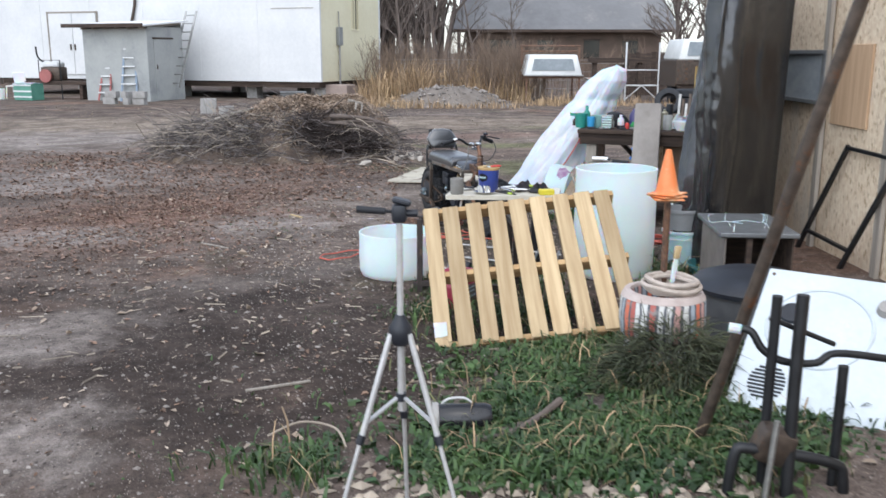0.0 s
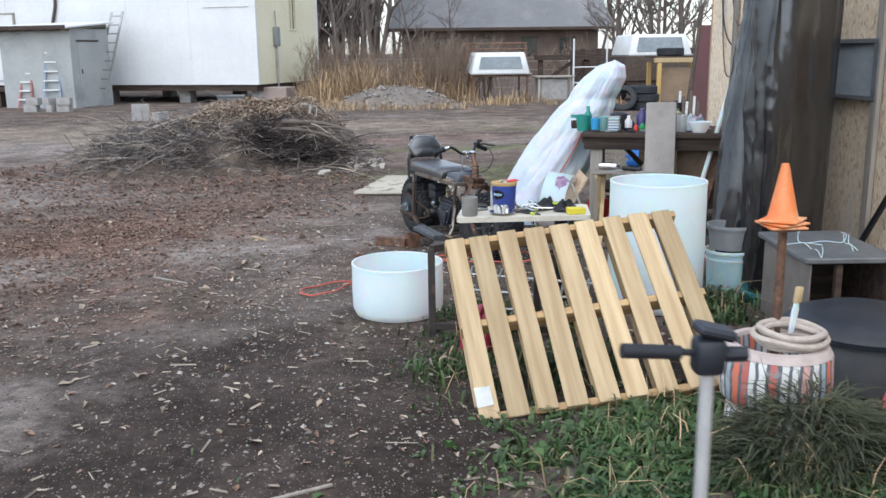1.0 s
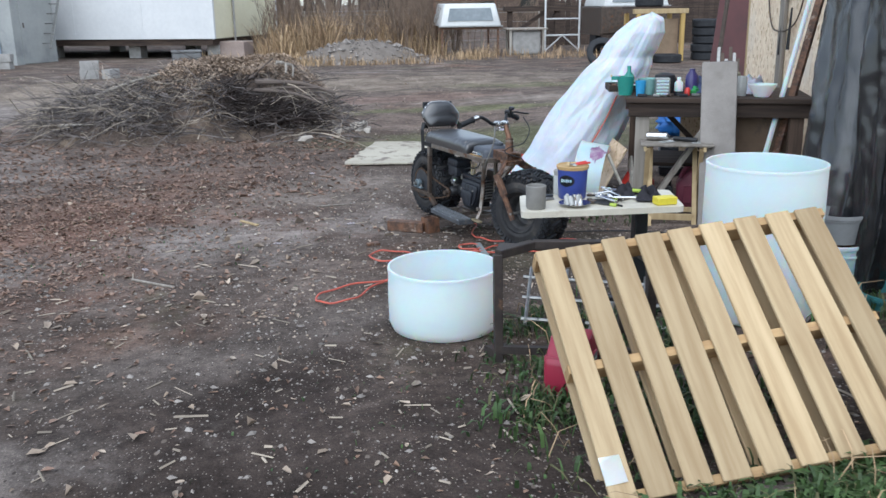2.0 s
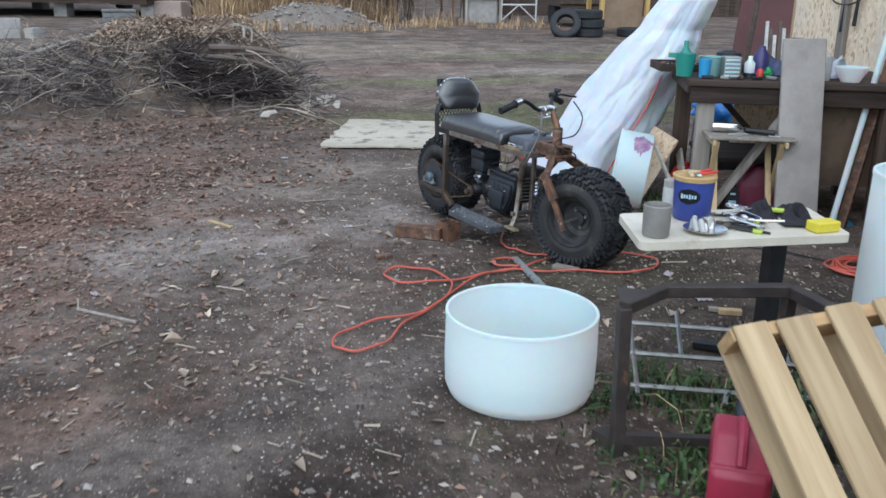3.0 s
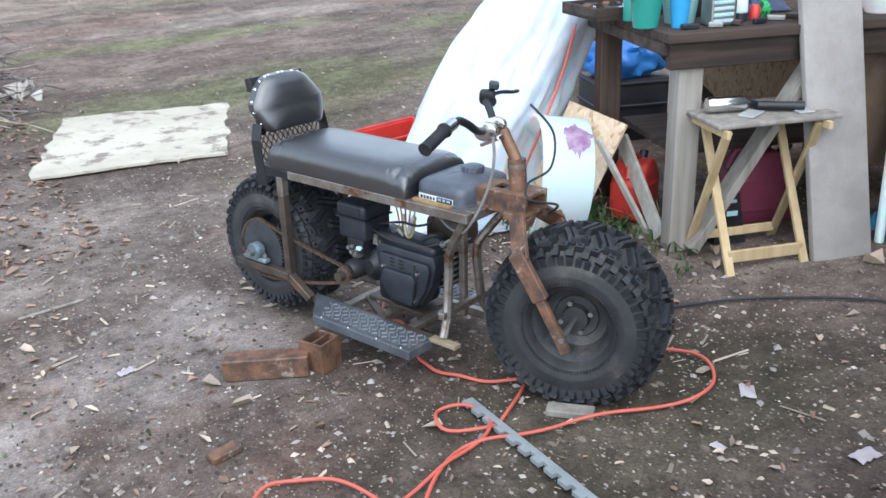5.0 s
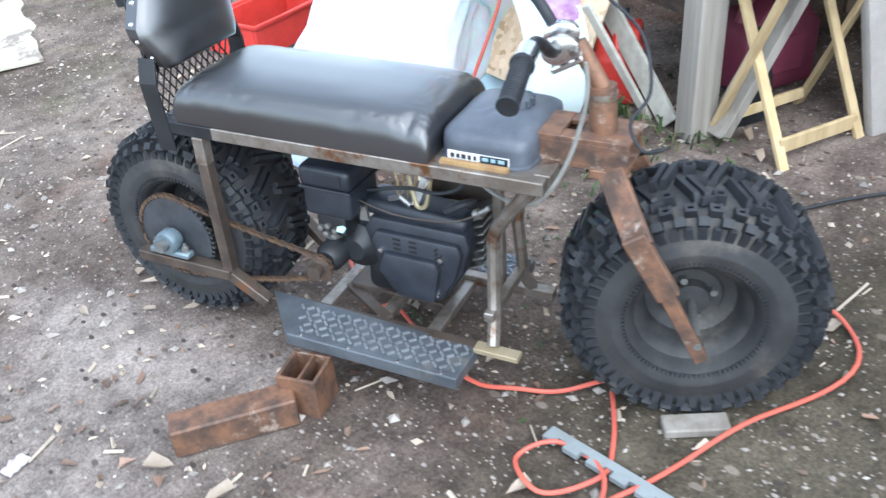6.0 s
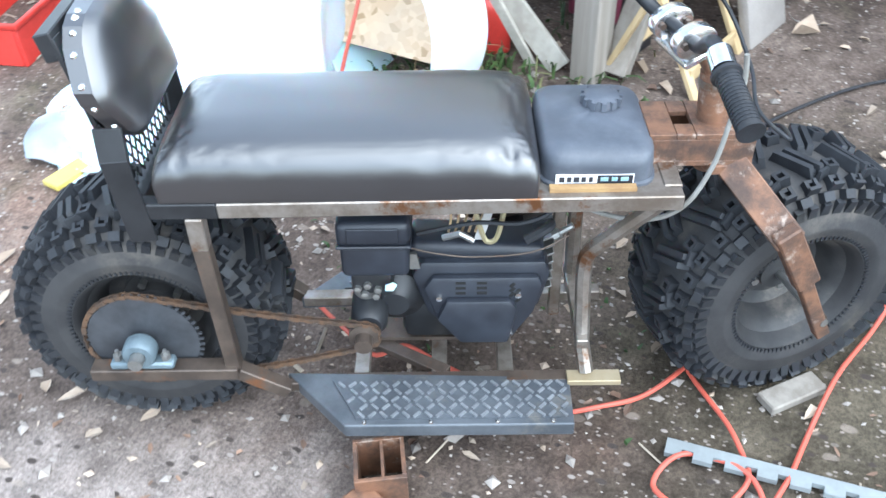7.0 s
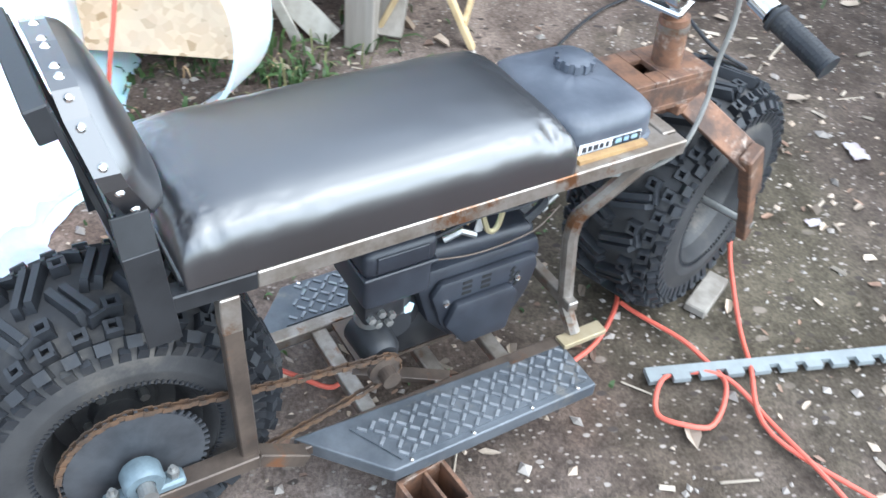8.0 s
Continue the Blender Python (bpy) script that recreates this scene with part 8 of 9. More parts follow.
for k in range(7):
    o = part("loose_part", box((rng.uniform(.03, .07), rng.uniform(.015, .03), 0.018), None, 0.003), ("black_plastic", "alloy", "dark_steel")[k % 3])
    o.matrix_world = pose(1.30 + 0.09 * k, 8.93 - 0.02 * k + rng.uniform(-0.02, 0.03), BZ + 0.011, 0, 0, rng.uniform(0, 180))
    tagged(o, "small dark fitting lying on the bench edge", "oddment", "oddments on the bench")
heap_cloth = surface("blue_grey_cloth", (0.10, 0.14, 0.30), (0.20, 0.24, 0.36), 12, 0.8, 0, 0.5, 0.003, 60)
for k, (x, y, sx, sy, h, mat, lab) in enumerate(((1.80, 9.10, 0.16, 0.12, 0.11, heap_cloth, "crumpled blue cloth on the bench"), (1.60, 9.30, 0.17, 0.13, 0.12, "black_plastic", "crumpled dark hood on the bench"), (2.12, 8.98, 0.17, 0.10, 0.13, "white_sheet", "torn white plastic piece on the bench"))):
    o = part("cloth_heap", sheet(lambda u, v: Vector((sx * (u - 0.5) * 1.5, sy * (v - 0.5) * 1.5, 0.004 + h * max(0.0, math.sin(math.pi * u) * math.sin(math.pi * v)) ** 0.6 * (0.75 + 0.7 * noise.noise(Vector((u * 4, v * 4, k * 3.7)))))), 18, 16, 0.004), mat, None, "", True, 60)
    o.matrix_world = pose(x, y, BZ + 0.002, 0, 0, 25 * k - 18)
    tagged(o, lab, "cloth")
vessel("tall_tin", 1.94, 8.86, [(0, 0), (0.03, 0), (0.03, 0.15), (0.012, 0.165), (0.012, 0.18), (0, 0.18)], surface("brassy_tin", (0.42, 0.40, 0.30), (0.34, 0.32, 0.24), 9, 0.35, 0.6), "tall dull brassy tin on the bench", "tin")
vessel("small_bottle", 1.50, 8.99, [(0, 0), (0.018, 0), (0.018, 0.06), (0.008, 0.075), (0.008, 0.09), (0, 0.09)], clear, "small cloudy bottle on the bench", "bottle")
# stored under the bench
CX, CY, CH = 2.16, 10.28, 0.33
bx_ = thing("black_crate", pose(CX, CY, ground_height(CX, CY), 0, 0, -18), "black plastic crate behind the bench", "crate")
part("crate_body", box((0.42, 0.32, CH), pose(0, 0, CH / 2), 0.012, 2), "black_plastic", bx_, "", True)
for z in (0.07, 0.19, CH - 0.02):
    part("crate_rib", box((0.436, 0.336, 0.016), pose(0, 0, z), 0.004), "black_plastic", bx_)
bag = thing("blue_tarp_bundle", pose(CX, CY, ground_height(CX, CY) + CH, 0, 0, -18), "crumpled blue tarpaulin bundle on a black crate", "tarpaulin")
bm = bmesh.new()
bmesh.ops.create_icosphere(bm, subdivisions=4, radius=1.0)
for w in list(bm.verts):
    c_ = w.co.copy()
    k = 1 + 0.35 * noise.noise(c_ * 2.2) + 0.12 * noise.noise(c_ * 7)
    k -= 0.16 * abs(noise.noise(c_ * 4.3 + Vector((3, 1, 2))))
    w.co = Vector((c_.x * 0.23 * k, c_.y * 0.16 * k, max(-0.09, c_.z * 0.14 * k) + 0.09))
part("bundle", bm, surface("blue_poly_tarp", (0.03, 0.16, 0.52), (0.04, 0.22, 0.60), 6, 0.35, 0, 0.5, 0.006, 25), bag, "", True, 60)
fuel_can(pose(1.76, 8.98, 0.075, 0, 0, -20), 1.05, surface("dull_crimson_plastic", (0.26, 0.05, 0.09), (0.20, 0.04, 0.07), 4, 0.5), "dull crimson fuel can under the bench")
fuel_can(pose(1.43, 9.33, 0.06, 0, 0, 30), 0.85, redp, "bright red fuel can behind the bench leg")
jk = thing("floor_jack", pose(1.50, 8.86, 0.066, 0, 0, -20), "small black floor jack under the folding table", "jack")
part("jack_body", prism([(-0.07, 0), (0.07, 0), (0.025, 0.22), (-0.025, 0.22)], -0.03, 0.03, pose(0, 0, 0, 90, 0, 0), 0.004), "black_metal", jk)
part("jack_post", tube([(0, 0, 0.2), (0, 0, 0.30)], 0.018, 10), "black_metal", jk, "", True)
part("jack_label", box((0.045, 0.002, 0.02), pose(0, -0.0325, 0.13)), "white_plastic", jk)
part("jack_label", box((0.03, 0.002, 0.012), pose(0, -0.0325, 0.18)), "white_plastic", jk)
# folding snack table
fo = thing("folding_table", pose(1.475, 8.735, 0.052, 0, 0, -17), "small folding wooden snack table with pale legs", "table")
TH = 0.566
part("tabletop", box((0.48, 0.32, 0.018), pose(0.015, 0.03, TH - 0.009), 0.006, 2), "grey_wood", fo)
for sg in (-1, 1):
    x = sg * 0.15
    part("leg", bar((x, -0.165, 0.0), (x, 0.12, TH - 0.03), 0.016, 0.032, 0.002, (1, 0, 0)), "pale_wood", fo)
    part("leg", bar((x * 1.18, 0.13, 0.0), (x * 1.18, -0.11, TH - 0.03), 0.016, 0.032, 0.002, (1, 0, 0)), "pale_wood", fo)
    part("top_batten", box((0.016, 0.30, 0.026), pose(x * 1.3, 0, TH - 0.032)), "pale_wood", fo)
part("stretcher", bar((-0.15, -0.130, 0.068), (0.15, -0.130, 0.068), 0.014, 0.045, 0.002), "pale_wood", fo)
part("stretcher", bar((-0.17, 0.098, 0.07), (0.17, 0.098, 0.07), 0.014, 0.035, 0.002), "pale_wood", fo)
roll = thing("silver_can", pose(1.375, 8.80, 0.62, 0, 0, -22), "silver spray can lying on the folding table", "can")
part("can_body", lathe([(0, -0.07), (0.026, -0.07), (0.028, -0.06), (0.028, 0.06), (0.02, 0.075), (0, 0.075)], 20, pose(0, 0, 0.03, 0, 90, 0)), "chrome", roll, "", True)
part("can_nozzle", lathe([(0, 0), (0.01, 0), (0.01, 0.015), (0, 0.015)], 10, pose(0.075, 0, 0.03, 0, 90, 0)), "black_plastic", roll)
gun = thing("heat_gun", pose(1.53, 8.70, 0.62, 0, 0, -40), "black hand tool lying on the folding table", "tool")
part("barrel", tube([(-0.07, 0, 0.02), (0.09, 0, 0.018)], 0.016, 12), "black_metal", gun, "", True)
part("grip", bar((-0.05, 0, 0.015), (-0.09, 0.07, 0.015), 0.022, 0.022, 0.004), "black_plastic", gun)
for x, y, r in ((1.42, 8.72, 20), (1.60, 8.66, 70), (1.66, 8.71, 10)):
    o = part("folded_paper", box((0.10, 0.06, 0.006), None, 0.001), clear)
    o.matrix_world = pose(x, y, 0.623, 0, 0, r)
    tagged(o, "flat pale packet on the folding table", "packet", "packets on the folding table")
# tall carpet-covered plank
a, b = Vector((1.70, 8.485, 0.075)), Vector((1.775, 8.76, 1.147))
pk = part("plank", box(((b - a).length, 0.232, 0.04), frame_of(a, b, (-0.2, -0.5, 0.3)), 0.012, 2), surface("grey_carpet", (0.36, 0.33, 0.305), (0.29, 0.265, 0.245), 5, 0.95, 0, 0.8, 0.004, 140, (0.24, 0.22, 0.2), 4, (0.55, 0.75)), None, "", True)
tagged(pk, "grey carpeted plank leaning upright on the bench", "plank")
# white pipe and dark bar
tagged(part("white_pipe", tube([(1.911, 8.484, 0.088), (2.43, 8.861, 1.55)], 0.018, 12), "white_plastic", None, "", True), "long white plastic pipe leaning by the bench", "pipe")
tagged(part("rusty_bar", bar((2.02, 8.54, 0.09), (2.56, 8.93, 1.65), 0.05, 0.035, 0.002), "rust"), "rusty angle bar leaning by the bench", "bar")
for k in range(6):
    x = 2.30 + 0.035 * k
    o = part("alloy_extrusion", bar((x, 10.0, 0.1), (x + 0.12, 10.3, 1.16 - 0.05 * (k % 3)), 0.026, 0.022, 0.001), "dark_steel" if k % 2 else "alloy")
    tagged(o, "silver aluminium extrusion leaning behind the bench", "extrusion", "aluminium extrusions")
# blue rag and lid on the ground
o = part("blue_rag", sheet(lambda u, v: Vector((0.16 * (u - .5), 0.10 * (v - .5), 0.05 * math.sin(math.pi * u) * math.sin(math.pi * v) * (1 + noise.noise(Vector((u * 5, v * 5, 0))))) ), 12, 10, 0.003), surface("blue_rag_cloth", (0.05, 0.26, 0.42), (0.07, 0.32, 0.5), 12, 0.8), None, "", True, 60)
o.matrix_world = pose(2.06, 8.60, 0.10)
tagged(o, "crumpled blue rag on the dirt", "rag")
ld = thing("tin_lid", pose(1.86, 8.36, 0.086), "dull round tin lid on the dirt", "lid")
part("lid_disc", lathe([(0, 0.004), (0.062, 0.004), (0.066, 0.008), (0.068, 0.0), (0, 0)], 28), "concrete", ld, "", True)
part("lid_wire", tube([(0.05, -0.04, 0.004), (0.13, -0.14, 0.004)], 0.004, 6), "dark_steel", ld)

# ---- white wrapped object, drum ring and offcuts behind the bike ----
def wrap_fn(u, v):
    """u round it, v from the ground to the tip."""
    a = 2 * math.pi * u
    axis = Vector((0.86, 10.02, 0.0)).lerp(Vector((1.66, 9.86, 1.46)), v)
    rad = float(np.interp(v, [0, 0.03, 0.2, 0.4, 0.5, 0.6, 0.72, 0.77, 0.82, 0.9, 0.97, 1.0], [0.52, 0.46, 0.38, 0.345, 0.335, 0.315, 0.27, 0.225, 0.225, 0.20, 0.13, 0.0]))
    fold = 0.035 * math.sin(a * 7 + 2.2 * math.sin(v * 5)) + 0.13 * noise.noise(Vector((math.cos(a) * 2.2, math.sin(a) * 2.2, v * 3))) + 0.07 * abs(noise.noise(Vector((math.cos(a) * 5, math.sin(a) * 5, v * 4 + 3)))) + 0.03 * noise.noise(Vector((math.cos(a) * 12, math.sin(a) * 12, v * 16)))
    rad *= 1 + fold * (1 - 0.4 * v)
    z = axis.z + 0.02 * noise.noise(Vector((u * 12, v * 9, 4)))
    x, y = axis.x + rad * math.cos(a) * 0.92, axis.y + rad * math.sin(a) * 0.85
    return Vector((x, y, max(z, ground_height(x, y) + 0.006)))


wrapped = part("wrapped_load", sheet(wrap_fn, 150, 110), "white_sheet", None, "", True, 70)
tagged(wrapped, "tall leaning bundle wrapped in white plastic sheet", "wrapped bundle")
o = part("sheet_skirt", sheet(lambda u, v: Vector((0.42 + 0.5 * u, 9.60 + 0.72 * v + 0.10 * math.sin(u * 5), ground_height(0.5, 10) + 0.014 + 0.03 * max(0, noise.noise(Vector((u * 5, v * 7, 3)))) + 0.02 * u)), 18, 24, 0.003), "white_sheet", wrapped, "", True, 60)
ring = thing("drum_ring", pose(1.10, 9.46, 0.262, 0, 0, -24) @ pose(0, 0, 0, 0, -83, 0), "white plastic drum ring lying on its side", "drum ring")
part("ring_wall", lathe([(0.247, -0.105), (0.25, 0.105), (0.245, 0.105), (0.242, -0.105), (0.247, -0.105)], 56), "white_plastic", ring, "", True, 50)
part("ring_lip", lathe([(0.249, 0.092), (0.2545, 0.094), (0.2545, 0.106), (0.243, 0.1065), (0.243, 0.100)], 56), "white_plastic", ring, "", True, 50)


def splash(u, v):
    """A ragged smear of paint on the outside of the ring."""
    a = -0.62 + 0.50 * (u - 0.5) * (0.35 + 0.55 * math.sin(math.pi * v) + 0.9 * abs(noise.noise(Vector((v * 7, 1, 2)))))
    return Vector((0.2512 * math.cos(a), 0.2512 * math.sin(a), -0.090 + 0.10 * v + 0.05 * noise.noise(Vector((u * 7, 2, 1)))))


part("purple_stain", sheet(splash, 14, 12, 0.0008), surface("purple_paint", (0.50, 0.24, 0.50), (0.72, 0.58, 0.70), 26, 0.5), ring, "splash of purple paint")
for a, z, w in ((-2.20, 0.055, 0.05), (-2.42, 0.065, 0.03)):
    part("red_mark", box((0.002, w, 0.022), pose(0.2405 * math.cos(a), 0.2405 * math.sin(a), z, 0, 0, math.degrees(a))), surface("faded_red_mark", (0.75, 0.22, 0.20), (0.80, 0.45, 0.42), 40, 0.6), ring)
OSB_IN = pose(1.225, 9.475, 0.315, 0, 28, 0) @ pose(0, 0, 0, 4, 0, 0)
ob_ = part("board_offcut", box((0.012, 0.40, 0.42), None, 0.0015), "osb_bits")
ob_.matrix_world = OSB_IN
tagged(ob_, "square strand board offcut leaning inside a drum ring", "board")
for k, (a, b, w, m) in enumerate((((1.335, 9.13, 0.05), (1.175, 9.27, 0.45), 0.03, "pale_lath"), ((1.315, 9.035, 0.07), (1.375, 9.36, 0.40), 0.075, "pale_lath"))):
    tagged(part("lath", bar(a, b, w, 0.016, 0.002, (1, 0, 0)), m), "pale offcut of lath leaning by the bench", "lath", "leaning laths")
o = part("orange_lead", tube(curve_through([(1.36, 9.66, 0.88), (1.24, 9.60, 0.66), (1.08, 9.55, 0.42), (0.98, 9.58, 0.2), (0.94, 9.62, 0.05), (1.05, 9.72, 0.045)], 7), 0.006, 8), "orange_cable", None, "", True)
tagged(o, "orange lead hanging from the bench over the plastic", "cable")
rc = thing("red_crate", pose(1.03, 10.86, 0.03, 0, 0, 12) @ Matrix.Diagonal((0.85, 0.75, 0.72, 1)), "red plastic crate beside the wrapped bundle", "crate")
for x, y, w, d in ((0, -0.19, 0.56, 0.015), (0, 0.19, 0.56, 0.015), (-0.273, 0, 0.015, 0.36), (0.273, 0, 0.015, 0.36)):
    part("crate_side", box((w, d, 0.19), pose(x, y, 0.10), 0.004), redp, rc)
part("crate_floor", box((0.54, 0.37, 0.012), pose(0, 0, 0.008)), redp, rc)
part("crate_rim", tube([(-0.28, -0.2, 0.20), (0.28, -0.2, 0.20), (0.28, 0.2, 0.20), (-0.28, 0.2, 0.20)], 0.016, 8, True), redp, rc, "", True)
coil = thing("cord_coil", pose(1.72, 7.84, 0.10), "loose orange-red cord coil on the dirt", "cord")
for k in range(9):
    ph, r = k * 0.7, 0.10 + 0.016 * (k % 4)
    part("coil_turn", tube([(r * 1.4 * math.cos(a) + 0.02 * math.sin(ph), r * math.sin(a) + 0.02 * math.cos(ph), 0.006 + 0.005 * (k % 5) + 0.006 * math.sin(3 * a + ph)) for a in np.linspace(0, 2 * math.pi, 26)[:-1]], 0.0055, 6, True), "orange_cable", coil, "", True)
o = part("black_lead", tube([Vector((p.x, p.y, 0.012 + ground_height(p.x, p.y))) for p in curve_through([(0.70, 8.62, 0), (0.95, 8.55, 0), (1.2, 8.42, 0), (1.45, 8.2, 0), (1.62, 7.95, 0), (1.95, 7.75, 0)], 8)], 0.005, 6), "black_rubber", None, "", True)
tagged(o, "thin black lead lying on the dirt", "lead")


# ---- things lying about ----
def lying(name, x, y, size, rz, mat, label, cat, group="", tilt=0.0, bev=0.003):
    o = part(name, box(size, None, bev), mat)
    o.matrix_world = pose(x, y, ground_height(x, y) + size[2] * 0.5, tilt, 0, rz)
    return tagged(o, label, cat, group)


lying("wood_offcut", 0.784, 7.466, (0.10, 0.035, 0.025), -20, "pale_wood", "short pale wood offcut on the dirt", "offcut", "wood offcuts")
lying("wood_offcut", 0.76, 7.50, (0.11, 0.03, 0.02), -28, "grey_wood", "short pale wood offcut on the dirt", "offcut", "wood offcuts")
lying("wood_offcut", 0.288, 8.256, (0.135, 0.05, 0.022), -44, "grey_wood", "grey wood chock beside the front tyre", "offcut", "wood offcuts")
lying("rusty_scrap", -0.61, 8.62, (0.09, 0.045, 0.02), 15, "rust", "small rusty scrap of steel on the dirt", "scrap")
lying("broken_branch", -0.7, 4.6, (0.30, 0.014, 0.012), 25, "grey_wood", "thin broken branch on the dirt", "branch", "fallen sticks")
lying("broken_branch", -1.9, 7.9, (0.34, 0.014, 0.012), -35, "grey_wood", "thin broken branch on the dirt", "branch", "fallen sticks")
lying("broken_branch", -1.5, 9.4, (0.22, 0.022, 0.014), -50, "pale_wood", "pale split stick on the dirt", "branch", "fallen sticks")
lying("broken_branch", -0.9, 9.9, (0.24, 0.012, 0.010), 10, "grey_wood", "thin broken branch on the dirt", "branch", "fallen sticks")
lying("broken_branch", 0.38, 4.13, (0.55, 0.03, 0.026), 38, "bark", "short dark branch lying in the weeds", "branch", "fallen sticks")
paper = surface("scrap_paper", (0.70, 0.66, 0.68), (0.62, 0.52, 0.55), 14, 0.8)
for k, (x, y, s) in enumerate(((0.758, 7.66, 0.075), (0.752, 8.04, 0.07), (0.50, 7.9, 0.04), (-1.25, 8.75, 0.05), (-0.75, 9.25, 0.06), (-1.6, 10.4, 0.06), (-2.0, 8.2, 0.05), (-1.1, 11.3, 0.05))):
    o = part("paper_scrap", sheet(lambda u, v: Vector((s * (u - 0.5), s * 0.6 * (v - 0.5), 0.006 + 0.014 * abs(noise.noise(Vector((u * 3, v * 3, k)))))), 6, 5, 0.001), paper, None, "", True, 60)
    o.matrix_world = pose(x, y, ground_height(x, y), 0, 0, 50 * k)
    tagged(o, "crumpled white paper scrap on the dirt", "paper", "paper scraps")
bt_ = thing("black_canister", pose(0.145, 4.13, ground_height(0.145, 4.13) + 0.052, 0, 0, 4), "glossy black canister with a pale end lying in the weeds", "canister")
part("canister_body", lathe([(0, -0.115), (0.050, -0.115), (0.060, -0.106), (0.062, 0.085), (0.054, 0.108), (0, 0.114)], 32, pose(0.0, 0, 0, 0, 90, 0)), surface("glossy_black_plastic", (0.010, 0.010, 0.012), (0.016, 0.016, 0.019), 9, 0.2, 0, 0.05, 0.0004, 90), bt_, "", True, 50)
part("end_ring", lathe([(0.044, -0.012), (0.064, -0.012), (0.066, 0.004), (0.062, 0.012), (0.044, 0.012)], 32, pose(-0.115, 0, 0, 0, 90, 0)), "concrete", bt_, "pale plastic end ring", True, 50)
part("handle", tube(curve_through([(-0.09, 0.012, 0.058), (-0.06, 0.014, 0.078), (0.0, 0.014, 0.080), (0.03, 0.012, 0.062)], 4), 0.005, 8), "silver", bt_, "thin silver handle", True)
stick_at = [Vector((x, y, ground_height(x, y) + z)) for x, y, z in ((0.12, 3.93, 0.02), (0.36, 4.05, 0.03), (0.545, 4.28, 0.05))]
tagged(part("dead_stick", tube(curve_through(stick_at, 4), [0.010 + 0.0012 * (i % 3) + 0.0006 * i for i in range(9)], 8), "bark", None, "", True), "grey dead stick lying among the weeds", "stick")
wc = part("curved_twig", tube([Vector((p.x, p.y, ground_height(p.x, p.y) + p.z)) for p in curve_through([(-0.62, 4.0, 0.02), (-0.5, 4.05, 0.06), (-0.36, 4.02, 0.05), (-0.3, 3.9, 0.02)], 5)], 0.005, 6), "pale_stick", None, "", True)
tagged(wc, "pale curved twig on the dirt", "twig")


# ---- litter: leaves, chips and grit ----
def scatter_leaves(name, count, pick, smin, smax, mat, label, seed):
    """Curled dry leaves with uneven outlines."""
    r = random.Random(seed)
    vs, fs = [], []
    for k in range(count):
        x, y = pick(r)
        s = smin + (smax - smin) * r.random() ** 2
        a = r.uniform(0, 6.28)
        slim, curl, tip = r.uniform(0.3, 0.65), s * r.uniform(0.1, 0.8), r.uniform(-0.3, 0.3) * s
        c = Vector((x, y, ground_height(x, y) + 0.004))
        ca, sa_ = math.cos(a), math.sin(a)
        n = len(vs)
        for q in range(6):
            t = 1.0472 * q + r.uniform(-0.3, 0.3)
            f = s * r.uniform(0.65, 1.15)
            u, w = math.cos(t) * f, math.sin(t) * f * slim
            vs.append(c + Vector((u * ca - w * sa_, u * sa_ + w * ca, max(0.0, curl * (w / s) ** 2 * 4 + tip * u / s + r.uniform(0, 0.1) * s))))
        vs.append(c + Vector((0, 0, 0.001)))
        fs += [(n + q, n + (q + 1) % 6, n + 6) for q in range(6)]
    return tagged(raw(name, vs, fs, mat), label, "leaves", kind="stuff")


def clumped(x0, x1, y0, y1, scale, cut):
    def pick(r):
        for k in range(30):
            x, y = r.uniform(x0, x1), r.uniform(y0, y1)
            if noise.noise(Vector((x * scale, y * scale, 9.0))) > r.uniform(-0.6, cut):
                return x, y
        return x, y
    return pick


scatter_leaves("pale_leaves", 3400, clumped(-4.5, 2.4, 2.4, 12.5, 0.9, 0.5), 0.005, 0.020, "leaf_pale", "small pale dry leaves and chips on the dirt", 41)
scatter_leaves("pale_leaf_bits", 500, clumped(-3.6, 1.8, 2.8, 11.0, 1.2, 0.5), 0.018, 0.045, "leaf_pale", "larger curled pale leaves on the dirt", 42)
scatter_leaves("brown_leaves", 9000, clumped(-7, -0.6, 10.3, 15.0, 0.5, 0.45), 0.010, 0.04, "leaf_red", "drifts of red-brown fallen leaves", 43)
scatter_leaves("drifted_leaves", 12000, lambda r: (r.gauss(-3.0, 0.85), r.gauss(9.6, 1.5)), 0.008, 0.028, "leaf_red", "drift of red-brown leaves beside the track", 46)
scatter_leaves("brown_leaf_bits", 3200, clumped(-5, 2.0, 2.4, 10.5, 0.8, 0.5), 0.006, 0.022, "leaf_brown", "dark curled leaves on the dirt", 44)
scatter_leaves("far_leaves", 5000, clumped(-14, 5, 13, 27, 0.3, 0.4), 0.008, 0.026, "leaf_pale", "pale leaves and chips over the far yard", 45)


